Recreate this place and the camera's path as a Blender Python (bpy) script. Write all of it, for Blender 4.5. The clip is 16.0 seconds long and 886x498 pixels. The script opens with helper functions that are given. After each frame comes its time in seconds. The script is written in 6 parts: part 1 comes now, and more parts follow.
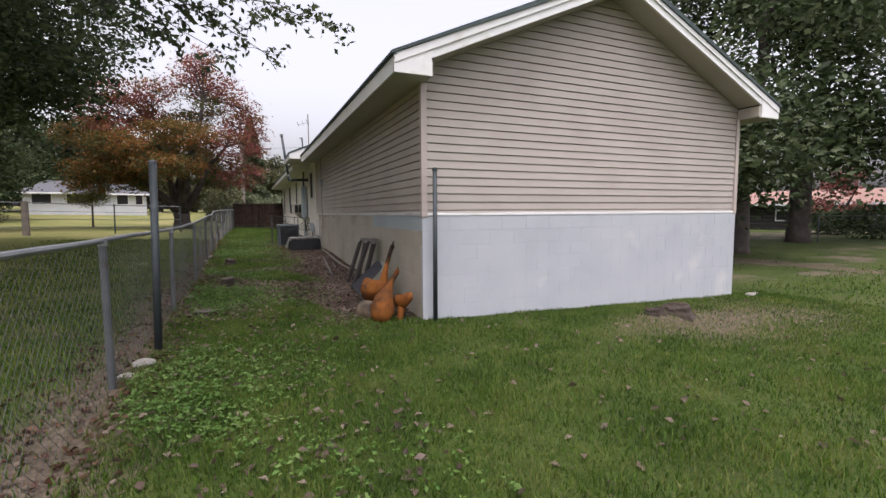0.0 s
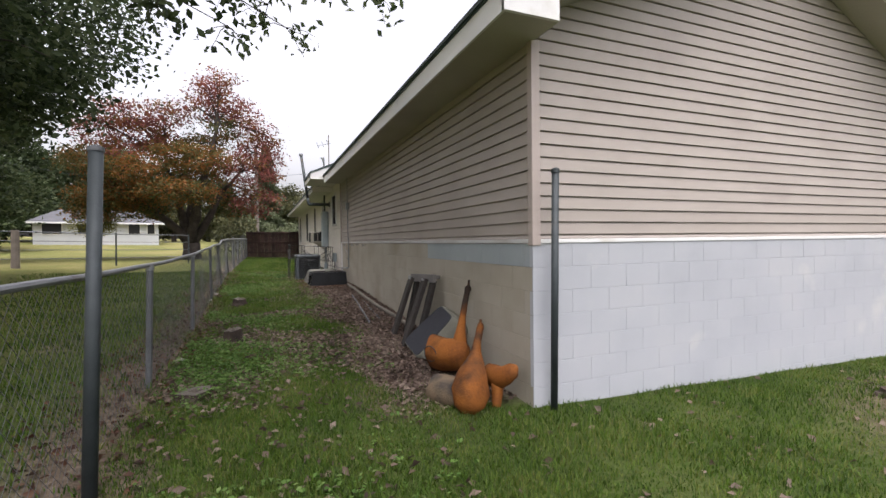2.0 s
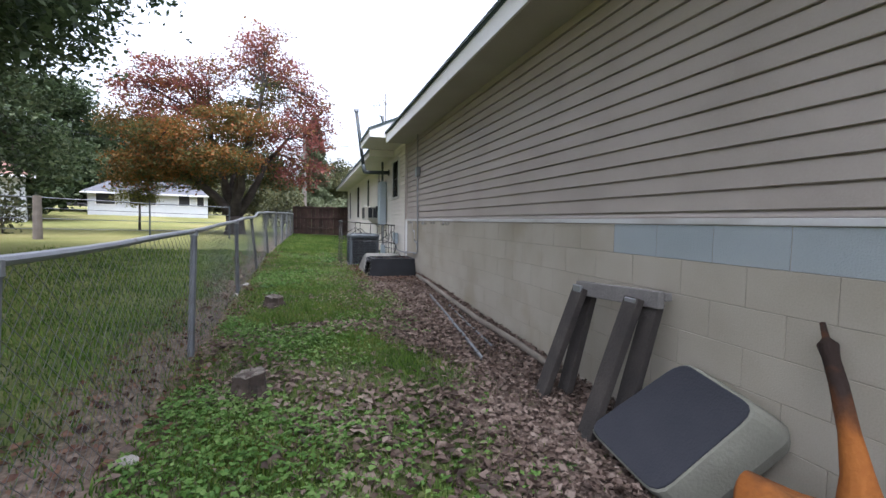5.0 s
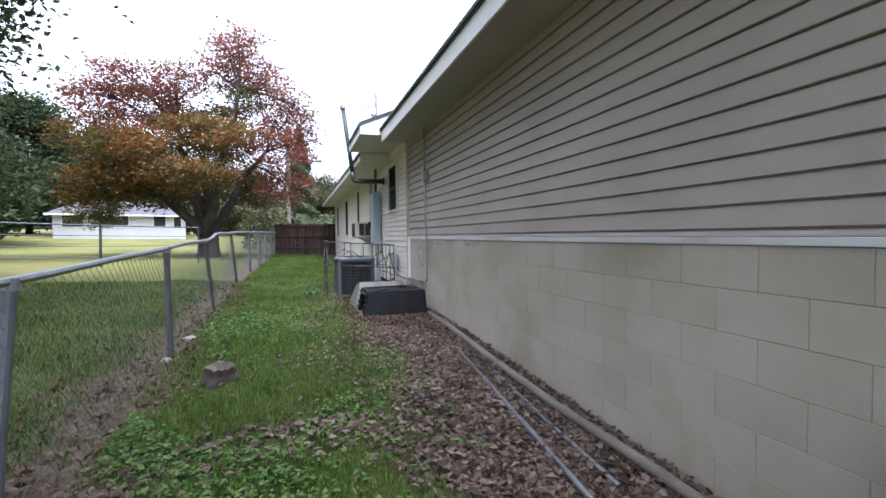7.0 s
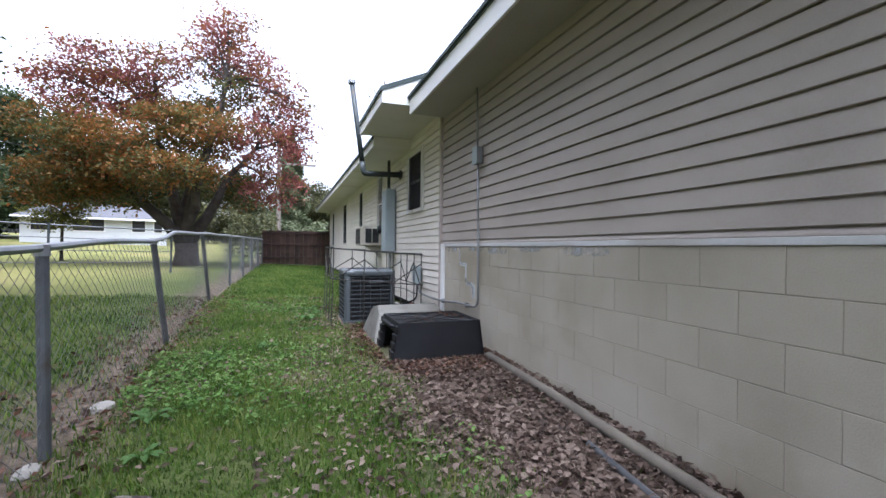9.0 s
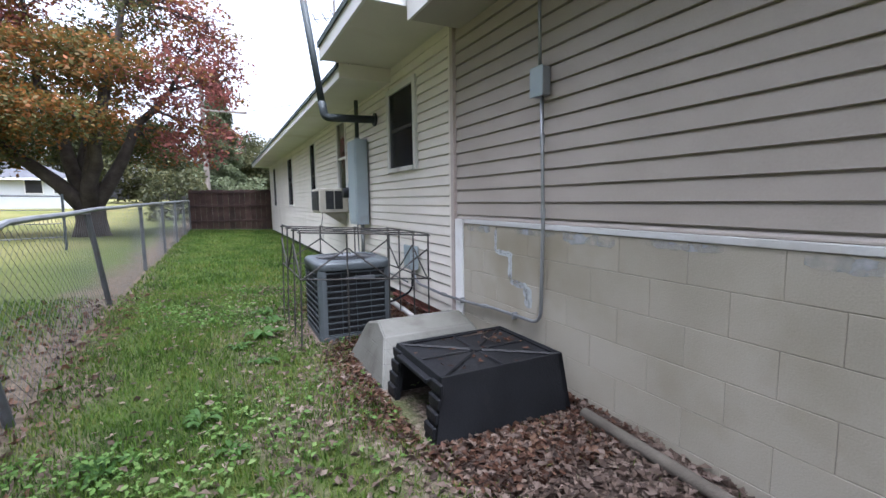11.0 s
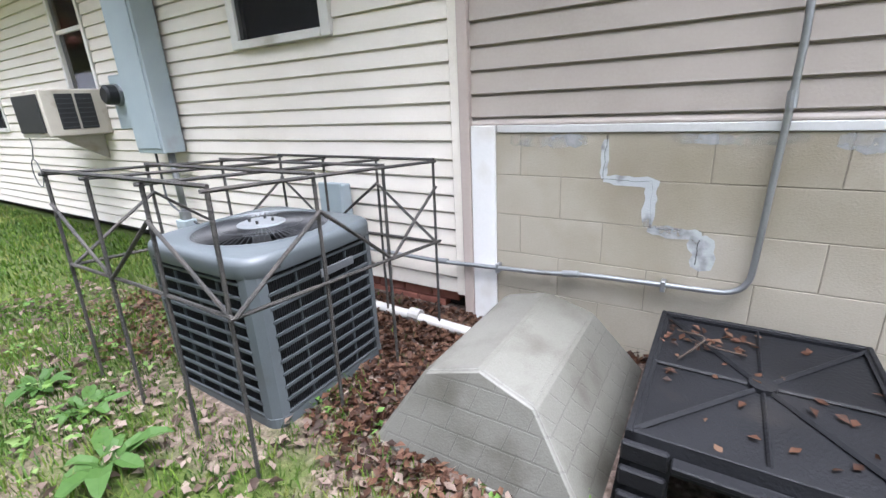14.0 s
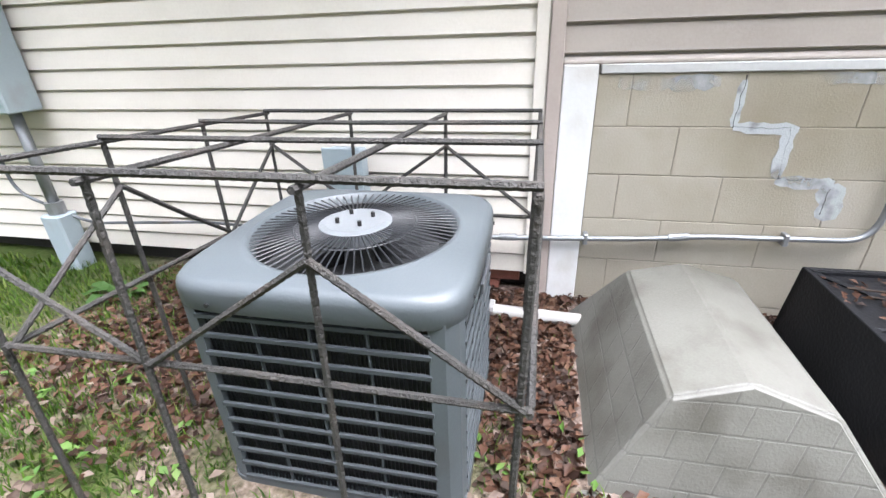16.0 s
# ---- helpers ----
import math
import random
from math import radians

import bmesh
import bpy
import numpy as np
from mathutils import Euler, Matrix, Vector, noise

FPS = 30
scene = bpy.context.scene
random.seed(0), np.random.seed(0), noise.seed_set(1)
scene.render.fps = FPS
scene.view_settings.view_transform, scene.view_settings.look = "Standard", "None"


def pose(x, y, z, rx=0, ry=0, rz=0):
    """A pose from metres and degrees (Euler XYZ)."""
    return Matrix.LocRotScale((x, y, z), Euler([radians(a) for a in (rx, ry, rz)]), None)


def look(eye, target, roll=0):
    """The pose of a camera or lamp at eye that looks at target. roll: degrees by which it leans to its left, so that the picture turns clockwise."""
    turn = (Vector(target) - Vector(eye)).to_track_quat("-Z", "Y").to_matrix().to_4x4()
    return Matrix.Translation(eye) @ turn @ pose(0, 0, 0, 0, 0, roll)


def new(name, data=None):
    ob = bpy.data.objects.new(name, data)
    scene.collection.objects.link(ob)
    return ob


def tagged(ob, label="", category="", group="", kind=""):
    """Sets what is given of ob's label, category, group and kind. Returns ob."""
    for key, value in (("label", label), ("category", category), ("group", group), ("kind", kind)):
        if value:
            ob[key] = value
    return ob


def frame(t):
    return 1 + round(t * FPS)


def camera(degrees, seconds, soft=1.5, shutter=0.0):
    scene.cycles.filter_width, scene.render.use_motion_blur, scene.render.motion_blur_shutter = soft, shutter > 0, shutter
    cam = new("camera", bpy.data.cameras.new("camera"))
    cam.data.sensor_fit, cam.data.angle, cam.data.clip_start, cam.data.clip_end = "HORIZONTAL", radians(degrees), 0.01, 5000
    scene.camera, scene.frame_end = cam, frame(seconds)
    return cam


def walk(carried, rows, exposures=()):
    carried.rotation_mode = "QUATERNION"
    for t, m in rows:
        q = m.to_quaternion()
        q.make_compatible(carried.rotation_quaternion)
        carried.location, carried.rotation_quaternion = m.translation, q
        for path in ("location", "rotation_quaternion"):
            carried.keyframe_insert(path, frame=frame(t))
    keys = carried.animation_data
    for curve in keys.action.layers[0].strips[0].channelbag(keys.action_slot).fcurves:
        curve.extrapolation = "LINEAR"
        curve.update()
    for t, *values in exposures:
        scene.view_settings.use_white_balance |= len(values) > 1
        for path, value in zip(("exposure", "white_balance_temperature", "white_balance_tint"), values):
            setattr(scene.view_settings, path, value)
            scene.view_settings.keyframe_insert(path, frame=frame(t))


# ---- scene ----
cam = camera(89.7, 16.0)
PATH = [
    (0, (0.187, 1.925, 1.46), (0.98, 3.753, 1.297), -0.4),
    (0.5, (0.222, 2.555, 1.45), (0.979, 4.4, 1.3), -0.8),
    (1, (0.232, 3.163, 1.424), (0.816, 5.075, 1.444), -0.1),
    (1.5, (0.191, 3.734, 1.414), (0.741, 5.655, 1.341), 0.9),
    (2, (0.17, 4.231, 1.449), (0.921, 6.084, 1.413), -0.7),
    (2.5, (0.147, 4.658, 1.5), (0.953, 6.481, 1.674), 1.3),
    (3, (0.057, 5.079, 1.436), (1.026, 6.828, 1.399), -0.2),
    (3.5, (0.112, 5.542, 1.38), (1.132, 7.258, 1.253), -0.9),
    (4, (0.123, 6.096, 1.361), (0.868, 7.947, 1.215), 1.1),
    (4.5, (0.11, 6.694, 1.378), (0.727, 8.589, 1.208), -0.3),
    (5, (0.209, 7.305, 1.415), (0.78, 9.217, 1.292), 0.9),
    (5.2, (0.226, 7.525, 1.413), (0.795, 9.439, 1.3), 1.4),
    (7.5, (0.411, 9.944, 1.483), (1.031, 11.845, 1.441), -1.0),
    (8, (0.393, 10.487, 1.431), (0.881, 12.426, 1.408), 0.7),
    (8.5, (0.366, 10.989, 1.423), (0.982, 12.891, 1.385), 0.2),
    (8.7, (0.347, 11.221, 1.378), (0.99, 13.115, 1.377), 0.3),
    (10.8, (0.297, 13.349, 1.643), (1.132, 15.157, 1.463), -1.0),
    (11, (0.315, 13.522, 1.631), (1.203, 15.3, 1.411), -0.8),
    (11.3, (0.355, 13.841, 1.628), (1.249, 15.603, 1.321), -1.8),
    (11.5, (0.367, 14.004, 1.611), (1.27, 15.758, 1.278), -1.4),
    (12, (0.331, 14.376, 1.6), (1.343, 16.049, 1.177), -1.5),
    (12.5, (0.3, 14.776, 1.605), (1.5, 16.3, 1.118), -2.7),
    (13, (0.267, 15.232, 1.605), (1.561, 16.659, 1.065), -0.5),
    (13.5, (0.189, 15.659, 1.613), (1.705, 16.805, 0.99), -1.5),
    (14, (0.201, 16.057, 1.586), (1.803, 17.074, 0.953), -2.9),
    (14.5, (0.183, 16.421, 1.58), (1.858, 17.2, 0.814), -0.5),
    (15, (0.149, 16.699, 1.614), (1.87, 17.291, 0.786), -2.0),
    (15.5, (0.225, 16.938, 1.597), (1.968, 17.405, 0.734), -2.5),
    (16, (0.301, 17.252, 1.584), (2.059, 17.637, 0.712), -2.0),
]
EXPOSURES = [(0.0, -0.66, 6350, 19), (2.0, -0.44, 6450, 17), (3.0, -0.34, 6250, 16), (4.0, -0.04, 6000, 16), (5.0, 0.10, 5700, 16), (8.5, 0.22, 5550, 16), (11.0, 0.32, 5550, 16), (12.0, 0.98, 5550, 16), (12.5, 1.06, 5600, 15), (14.0, 1.04, 5800, 15), (16.0, 1.24, 5950, 14)]
walk(cam, [(t, look(eye, target, roll)) for t, eye, target, roll in PATH], EXPOSURES)

# ---- light: an overcast afternoon ----
world = bpy.data.worlds.new("overcast")
scene.world = world
world.use_nodes = True
wn, wl = world.node_tree.nodes, world.node_tree.links
sky = wn.new("ShaderNodeTexSky")
sky.sky_type, sky.sun_disc = "NISHITA", False
sky.sun_elevation, sky.sun_rotation = radians(72), radians(200)
sky.air_density, sky.dust_density, sky.ozone_density = 1.0, 8.0, 1.0
grey_sky = wn.new("ShaderNodeHueSaturation")
grey_sky.inputs["Saturation"].default_value = 0.22
wl.new(sky.outputs[0], grey_sky.inputs["Color"])
wl.new(grey_sky.outputs[0], wn["Background"].inputs["Color"])
wn["Background"].inputs["Strength"].default_value = 0.60
sun = new("sun", bpy.data.lights.new("sun", "SUN"))
sun.data.energy, sun.data.angle, sun.data.color = 0.22, radians(60), (1.0, 0.98, 0.95)
sun.matrix_world = look((-2, -4, 10), (0, 0, 0))


# ---- materials ----
def material(name, colours, rough=0.8, scale=6.0, bump=0.2, bump_scale=60.0, metal=0.0, island=0.0, objrand=0.0, stain=None, wave=None, spec=0.5):
    """Principled surface: colours blended by a coarse and a fine noise, varied by island or object, with relief."""
    m = bpy.data.materials.new(name)
    m.use_nodes = True
    n, l = m.node_tree.nodes, m.node_tree.links
    b = n["Principled BSDF"]
    geo = n.new("ShaderNodeNewGeometry")
    big, fine = n.new("ShaderNodeTexNoise"), n.new("ShaderNodeTexNoise")
    for t, s, d in ((big, scale, 5), (fine, bump_scale, 4)):
        l.new(geo.outputs["Position"], t.inputs["Vector"])
        t.inputs["Scale"].default_value, t.inputs["Detail"].default_value = s, d
    mix = n.new("ShaderNodeMath"); mix.operation = "MULTIPLY_ADD"
    l.new(fine.outputs["Fac"], mix.inputs[0]); mix.inputs[1].default_value = 0.35
    l.new(big.outputs["Fac"], mix.inputs[2])
    fac = mix
    for src, amount in (("island", island), ("obj", objrand)):
        if amount:
            add = n.new("ShaderNodeMath"); add.operation = "MULTIPLY_ADD"
            if src == "island":
                l.new(geo.outputs["Random Per Island"], add.inputs[0])
            else:
                l.new(n.new("ShaderNodeObjectInfo").outputs["Random"], add.inputs[0])
            add.inputs[1].default_value = amount
            sub = n.new("ShaderNodeMath"); sub.operation = "SUBTRACT"
            l.new(fac.outputs[0], sub.inputs[0]); sub.inputs[1].default_value = amount / 2
            l.new(sub.outputs[0], add.inputs[2])
            fac = add
    ramp = n.new("ShaderNodeValToRGB")
    l.new(fac.outputs[0], ramp.inputs[0])
    el = ramp.color_ramp.elements
    k = len(colours)
    lo, hi = 0.40, 0.98
    while len(el) < k:
        el.new(0.5)
    for i, c in enumerate(colours):
        el[i].position = lo + (hi - lo) * i / max(1, k - 1)
        el[i].color = (*c, 1)
    out = ramp.outputs[0]
    if stain:
        col, sscale, lo_s, hi_s = stain
        sn = n.new("ShaderNodeTexNoise"); sn.inputs["Scale"].default_value = sscale; sn.inputs["Detail"].default_value = 6
        l.new(geo.outputs["Position"], sn.inputs["Vector"])
        mr = n.new("ShaderNodeMapRange"); l.new(sn.outputs["Fac"], mr.inputs[0])
        mr.inputs[1].default_value, mr.inputs[2].default_value = lo_s, hi_s
        mx = n.new("ShaderNodeMix"); mx.data_type = "RGBA"
        l.new(mr.outputs[0], mx.inputs[0]); l.new(out, mx.inputs[6]); mx.inputs[7].default_value = (*col, 1)
        out = mx.outputs[2]
    l.new(out, b.inputs["Base Color"])
    b.inputs["Roughness"].default_value, b.inputs["Metallic"].default_value = rough, metal
    b.inputs["Specular IOR Level"].default_value = spec
    height = fine.outputs["Fac"]
    if wave:
        w = n.new("ShaderNodeTexWave"); w.bands_direction = wave[0]
        l.new(geo.outputs["Position"], w.inputs["Vector"])
        w.inputs["Scale"].default_value, w.inputs["Distortion"].default_value = wave[1], wave[2]
        height = w.outputs["Fac"]
    if bump:
        bp = n.new("ShaderNodeBump")
        bp.inputs["Strength"].default_value, bp.inputs["Distance"].default_value = bump, 0.01
        l.new(height, bp.inputs["Height"]); l.new(bp.outputs[0], b.inputs["Normal"])
    return m


M = {}
M["siding_tan"] = material("tan_vinyl", [(0.276, 0.241, 0.212), (0.32, 0.283, 0.25), (0.348, 0.308, 0.275)], 0.55, 1.3, 0.1, 90, objrand=0.12, stain=((0.265, 0.225, 0.205), 0.9, 0.6, 0.85))
M["siding_cream"] = material("cream_vinyl", [(0.56, 0.52, 0.455), (0.625, 0.585, 0.52), (0.66, 0.625, 0.565)], 0.5, 1.3, 0.1, 90, objrand=0.1, stain=((0.47, 0.43, 0.36), 0.8, 0.6, 0.9))
M["trim_tan"] = material("tan_trim", [(0.33, 0.28, 0.25), (0.42, 0.36, 0.325)], 0.5, 2, 0.1, 80)
M["white_trim"] = material("white_trim_paint", [(0.594, 0.594, 0.585), (0.684, 0.684, 0.675)], 0.5, 2, 0.15, 60, stain=((0.45, 0.42, 0.36), 2.2, 0.62, 0.8))
M["strip_pale"] = material("weathered_pale_strip", [(0.40, 0.40, 0.39), (0.52, 0.525, 0.52)], 0.6, 1.2, 0.1, 60, stain=((0.30, 0.27, 0.23), 1.3, 0.52, 0.75))
M["soffit"] = material("soffit_paint", [(0.34, 0.313, 0.272), (0.408, 0.381, 0.34)], 0.7, 1.5, 0.1, 50, stain=((0.40, 0.35, 0.27), 1.1, 0.58, 0.8))
M["soffit_cream"] = material("cream_soffit_paint", [(0.56, 0.53, 0.47), (0.66, 0.63, 0.57)], 0.7, 1.5, 0.1, 50, stain=((0.45, 0.38, 0.28), 1.1, 0.6, 0.85))
M["block_white"] = material("whitewashed_block", [(0.322, 0.338, 0.361), (0.363, 0.379, 0.403), (0.392, 0.402, 0.417)], 0.75, 1.5, 0.45, 130, objrand=0.1, stain=((0.50, 0.50, 0.47), 1.4, 0.62, 0.82))
M["block_tan"] = material("tan_painted_block", [(0.257, 0.231, 0.181), (0.315, 0.286, 0.231), (0.354, 0.325, 0.272)], 0.8, 1.6, 0.2, 120, objrand=0.14, stain=((0.19, 0.16, 0.10), 1.1, 0.56, 0.82))
M["block_blue"] = material("bluish_grey_block_paint", [(0.246, 0.281, 0.289), (0.306, 0.34, 0.348)], 0.8, 1.4, 0.5, 120, objrand=0.12)
M["mortar_tan"] = material("tan_mortar", [(0.19, 0.168, 0.134), (0.27, 0.242, 0.198)], 0.95, 3, 0.5, 150)
M["mortar_white"] = material("whitewashed_mortar", [(0.30, 0.315, 0.338), (0.40, 0.413, 0.435)], 0.9, 3, 0.5, 150)
M["patch"] = material("pale_blue_patch_paint", [(0.375, 0.395, 0.41), (0.42, 0.437, 0.447)], 0.7, 5, 0.25, 120)


def worn_paint(m, lo, hi, most):
    """Lets a coat of paint thin out in blotches."""
    n, l = m.node_tree.nodes, m.node_tree.links
    g, t, r = n.new("ShaderNodeNewGeometry"), n.new("ShaderNodeTexNoise"), n.new("ShaderNodeMapRange")
    l.new(g.outputs["Position"], t.inputs["Vector"]); t.inputs["Scale"].default_value, t.inputs["Detail"].default_value = 9.0, 6.0
    l.new(t.outputs["Fac"], r.inputs[0]); r.inputs[1].default_value, r.inputs[2].default_value, r.inputs[4].default_value = lo, hi, most
    l.new(r.outputs[0], n["Principled BSDF"].inputs["Alpha"])
    return m


worn_paint(M["patch"], 0.25, 0.48, 0.92)
M["patch_thin"] = worn_paint(material("thin_pale_patch_paint", [(0.375, 0.395, 0.41), (0.42, 0.437, 0.447)], 0.7, 5, 0.25, 120), 0.35, 0.7, 0.7)
M["insect_screen"] = material("dark_insect_screen", [(0.016, 0.016, 0.018), (0.028, 0.028, 0.030)], 0.8, 4, 0.05, 200, spec=0.15)
M["insect_screen"].node_tree.nodes["Principled BSDF"].inputs["Alpha"].default_value = 0.45
M["frame_beige"] = material("weathered_beige_frame", [(0.50, 0.49, 0.46), (0.62, 0.61, 0.58)], 0.6, 3, 0.15, 60, stain=((0.28, 0.24, 0.18), 2.5, 0.58, 0.8))
M["shingle"] = material("dark_green_shingle", [(0.03, 0.045, 0.045), (0.06, 0.08, 0.08)], 0.9, 5, 0.6, 200)
M["drip"] = material("dark_green_drip_edge", [(0.03, 0.055, 0.06), (0.05, 0.08, 0.085)], 0.4, 5, 0.05, 80)
M["rubber"] = material("black_plastic", [(0.006, 0.0063, 0.0072), (0.012, 0.0126, 0.0144)], 0.5, 4, 0.25, 90, stain=((0.030, 0.027, 0.024), 3.0, 0.6, 0.85), spec=0.16)
M["dome"] = material("weathered_plastic", [(0.062, 0.061, 0.050), (0.094, 0.092, 0.079), (0.120, 0.118, 0.104)], 0.6, 2.2, 0.15, 140, stain=((0.045, 0.042, 0.032), 4.5, 0.50, 0.74))
dn, dl = M["dome"].node_tree.nodes, M["dome"].node_tree.links
dg, dsep, dadd, dcomb, dbrick, dbump = (dn.new("ShaderNode" + k) for k in ("NewGeometry", "SeparateXYZ", "Math", "CombineXYZ", "TexBrick", "Bump"))
dl.new(dg.outputs["Position"], dsep.inputs[0])
dl.new(dsep.outputs[0], dadd.inputs[0]); dl.new(dsep.outputs[1], dadd.inputs[1])
dl.new(dadd.outputs[0], dcomb.inputs[0]); dl.new(dsep.outputs[2], dcomb.inputs[1])
dl.new(dcomb.outputs[0], dbrick.inputs["Vector"])
for key, value in (("Scale", 1.0), ("Mortar Size", 0.0035), ("Brick Width", 0.105), ("Row Height", 0.085), ("Mortar Smooth", 0.3)):
    dbrick.inputs[key].default_value = value
dbrick.inputs["Color1"].default_value = dbrick.inputs["Color2"].default_value = (1, 1, 1, 1)
dbrick.inputs["Mortar"].default_value = (0, 0, 0, 1)
dnor, dtop, dmax = (dn.new("ShaderNode" + k) for k in ("SeparateXYZ", "Math", "Math"))
dl.new(dg.outputs["True Normal"], dnor.inputs[0])
dtop.operation, dtop.inputs[1].default_value, dmax.operation = "GREATER_THAN", 0.75, "MAXIMUM"
dl.new(dnor.outputs[2], dtop.inputs[0])
dl.new(dbrick.outputs["Color"], dmax.inputs[0]); dl.new(dtop.outputs[0], dmax.inputs[1])
dl.new(dmax.outputs[0], dbump.inputs["Height"])
dbump.inputs["Strength"].default_value, dbump.inputs["Distance"].default_value = 0.45, 0.004
dl.new(dn["Bump"].outputs[0], dbump.inputs["Normal"])
dl.new(dbump.outputs[0], dn["Principled BSDF"].inputs["Normal"])
dmix = dn.new("ShaderNodeMix"); dmix.data_type, dmix.blend_type = "RGBA", "MULTIPLY"
dirt = dn.new("ShaderNodeMapRange"); dirt.inputs[3].default_value = 0.84
dl.new(dmax.outputs[0], dirt.inputs[0])
dl.new(dn["Principled BSDF"].inputs["Base Color"].links[0].from_socket, dmix.inputs[6])
dl.new(dirt.outputs[0], dmix.inputs[7]); dmix.inputs[0].default_value = 1.0
dl.new(dmix.outputs[2], dn["Principled BSDF"].inputs["Base Color"])
M["ac_paint"] = material("grey_enamel", [(0.052, 0.062, 0.067), (0.074, 0.084, 0.090)], 0.45, 3, 0.08, 160, stain=((0.05, 0.05, 0.047), 4, 0.6, 0.9), spec=0.35)
M["ac_plate"] = material("pale_grey_enamel", [(0.10, 0.108, 0.115), (0.14, 0.148, 0.155)], 0.4, 5, 0.05, 120)
# same enamel as ac_paint, darkened here for shade on the louvred sides
M["ac_slat"] = material("grey_slat_enamel_shaded", [(0.034, 0.040, 0.044), (0.050, 0.057, 0.061)], 0.5, 3, 0.05, 160, spec=0.3)
# near black: the shade inside the cabinets is put into this colour
M["ac_dark"] = material("near_black_metal", [(0.0042, 0.00455, 0.00525), (0.0105, 0.0112, 0.0123)], 0.6, 20, 0.4, 200)
M["ac_louver"] = material("dark_grey_louver", [(0.0096, 0.0108, 0.012), (0.018, 0.0192, 0.0216)], 0.5, 5, 0.1, 160, spec=0.3)
M["rebar"] = material("blackened_rebar", [(0.020, 0.0195, 0.018), (0.040, 0.038, 0.035), (0.062, 0.050, 0.042)], 0.6, 9, 0.7, 190, metal=0.4)
M["galv"] = material("galvanised_steel", [(0.22, 0.23, 0.24), (0.31, 0.32, 0.33)], 0.42, 5, 0.15, 120, metal=0.7, stain=((0.15, 0.13, 0.11), 6, 0.6, 0.8))
M["galv_dull"] = material("dull_galvanised_steel", [(0.068, 0.0736, 0.08), (0.12, 0.126, 0.134)], 0.55, 6, 0.2, 120, metal=0.4, stain=((0.07, 0.06, 0.05), 7, 0.58, 0.75))
M["old_wire"] = material("dull_weathered_wire", [(0.055, 0.057, 0.059), (0.105, 0.108, 0.110)], 0.6, 6, 0.1, 120, metal=0.3)
M["dark_steel"] = material("dark_weathered_steel", [(0.024, 0.032, 0.0352), (0.048, 0.0576, 0.0608)], 0.6, 6, 0.25, 120, metal=0.3, stain=((0.10, 0.06, 0.035), 5, 0.62, 0.75))
M["grey_box"] = material("grey_metal_enclosure", [(0.24, 0.29, 0.31), (0.31, 0.36, 0.38)], 0.45, 3, 0.06, 120, stain=((0.2, 0.19, 0.17), 3, 0.62, 0.85))
M["pvc"] = material("white_pvc", [(0.304, 0.299, 0.282), (0.348, 0.343, 0.33)], 0.35, 5, 0.05, 80)
# unlit rooms behind windows are given as this dark colour
M["window_dark"] = material("dark_window_fill", [(0.012, 0.012, 0.014), (0.025, 0.025, 0.028)], 0.3, 4, 0.05, 200)
M["beige_unit"] = material("beige_metal", [(0.30, 0.28, 0.235), (0.40, 0.375, 0.32)], 0.5, 4, 0.1, 100, stain=((0.20, 0.17, 0.12), 5, 0.55, 0.75))
M["old_wood"] = material("weathered_wood", [(0.010, 0.0085, 0.0075), (0.022, 0.018, 0.015), (0.042, 0.035, 0.029)], 0.9, 5, 0.5, 60)
M["beam_wood"] = material("pale_weathered_wood", [(0.10, 0.094, 0.088), (0.17, 0.16, 0.15)], 0.9, 6, 0.5, 60)
M["fence_wood"] = material("dark_brown_fence_wood", [(0.022, 0.012, 0.010), (0.05, 0.026, 0.02), (0.075, 0.042, 0.034)], 0.85, 3, 0.5, 60, objrand=0.3)
M["stump_bark"] = material("grey_stump_bark", [(0.014, 0.0090, 0.0062), (0.033, 0.022, 0.015), (0.056, 0.040, 0.028)], 0.95, 9, 0.9, 45)
M["stump_top"] = material("grey_cut_wood", [(0.042, 0.036, 0.0288), (0.078, 0.0672, 0.054), (0.114, 0.102, 0.084)], 0.9, 14, 0.7, 60)
M["foam_orange"] = material("orange_foam", [(0.0867, 0.0289, 0.00723), (0.173, 0.0592, 0.0108), (0.224, 0.0831, 0.0159)], 0.85, 4, 0.6, 50, stain=((0.018, 0.011, 0.008), 2.6, 0.48, 0.66), spec=0.2)
M["foam_brown"] = material("brown_foam", [(0.07, 0.05, 0.03), (0.15, 0.105, 0.06)], 0.9, 4, 0.6, 50, stain=((0.015, 0.013, 0.011), 3.5, 0.45, 0.6))
M["foam_green"] = material("grey_green_foam", [(0.118, 0.118, 0.0924), (0.174, 0.174, 0.14)], 0.85, 4, 0.4, 70, stain=((0.10, 0.10, 0.08), 2.5, 0.55, 0.75))
M["foam_cut"] = material("dark_blue_grey_foam", [(0.00896, 0.0102, 0.015), (0.0156, 0.0168, 0.0225)], 0.85, 5, 0.3, 90)
M["concrete"] = material("rough_concrete", [(0.06, 0.057, 0.051), (0.09, 0.084, 0.075)], 0.9, 5, 0.6, 80, stain=((0.12, 0.11, 0.09), 3, 0.55, 0.75))
M["pipe_tan"] = material("dirty_tan_pipe", [(0.075, 0.064, 0.050), (0.125, 0.108, 0.086)], 0.8, 4, 0.3, 80, stain=((0.05, 0.04, 0.03), 3, 0.52, 0.75))
M["stone"] = material("pale_field_stone", [(0.168, 0.156, 0.138), (0.24, 0.228, 0.204)], 0.9, 9, 0.6, 60)
M["brick"] = material("red_brick", [(0.16, 0.055, 0.04), (0.26, 0.10, 0.07)], 0.9, 12, 0.5, 120, objrand=0.3)
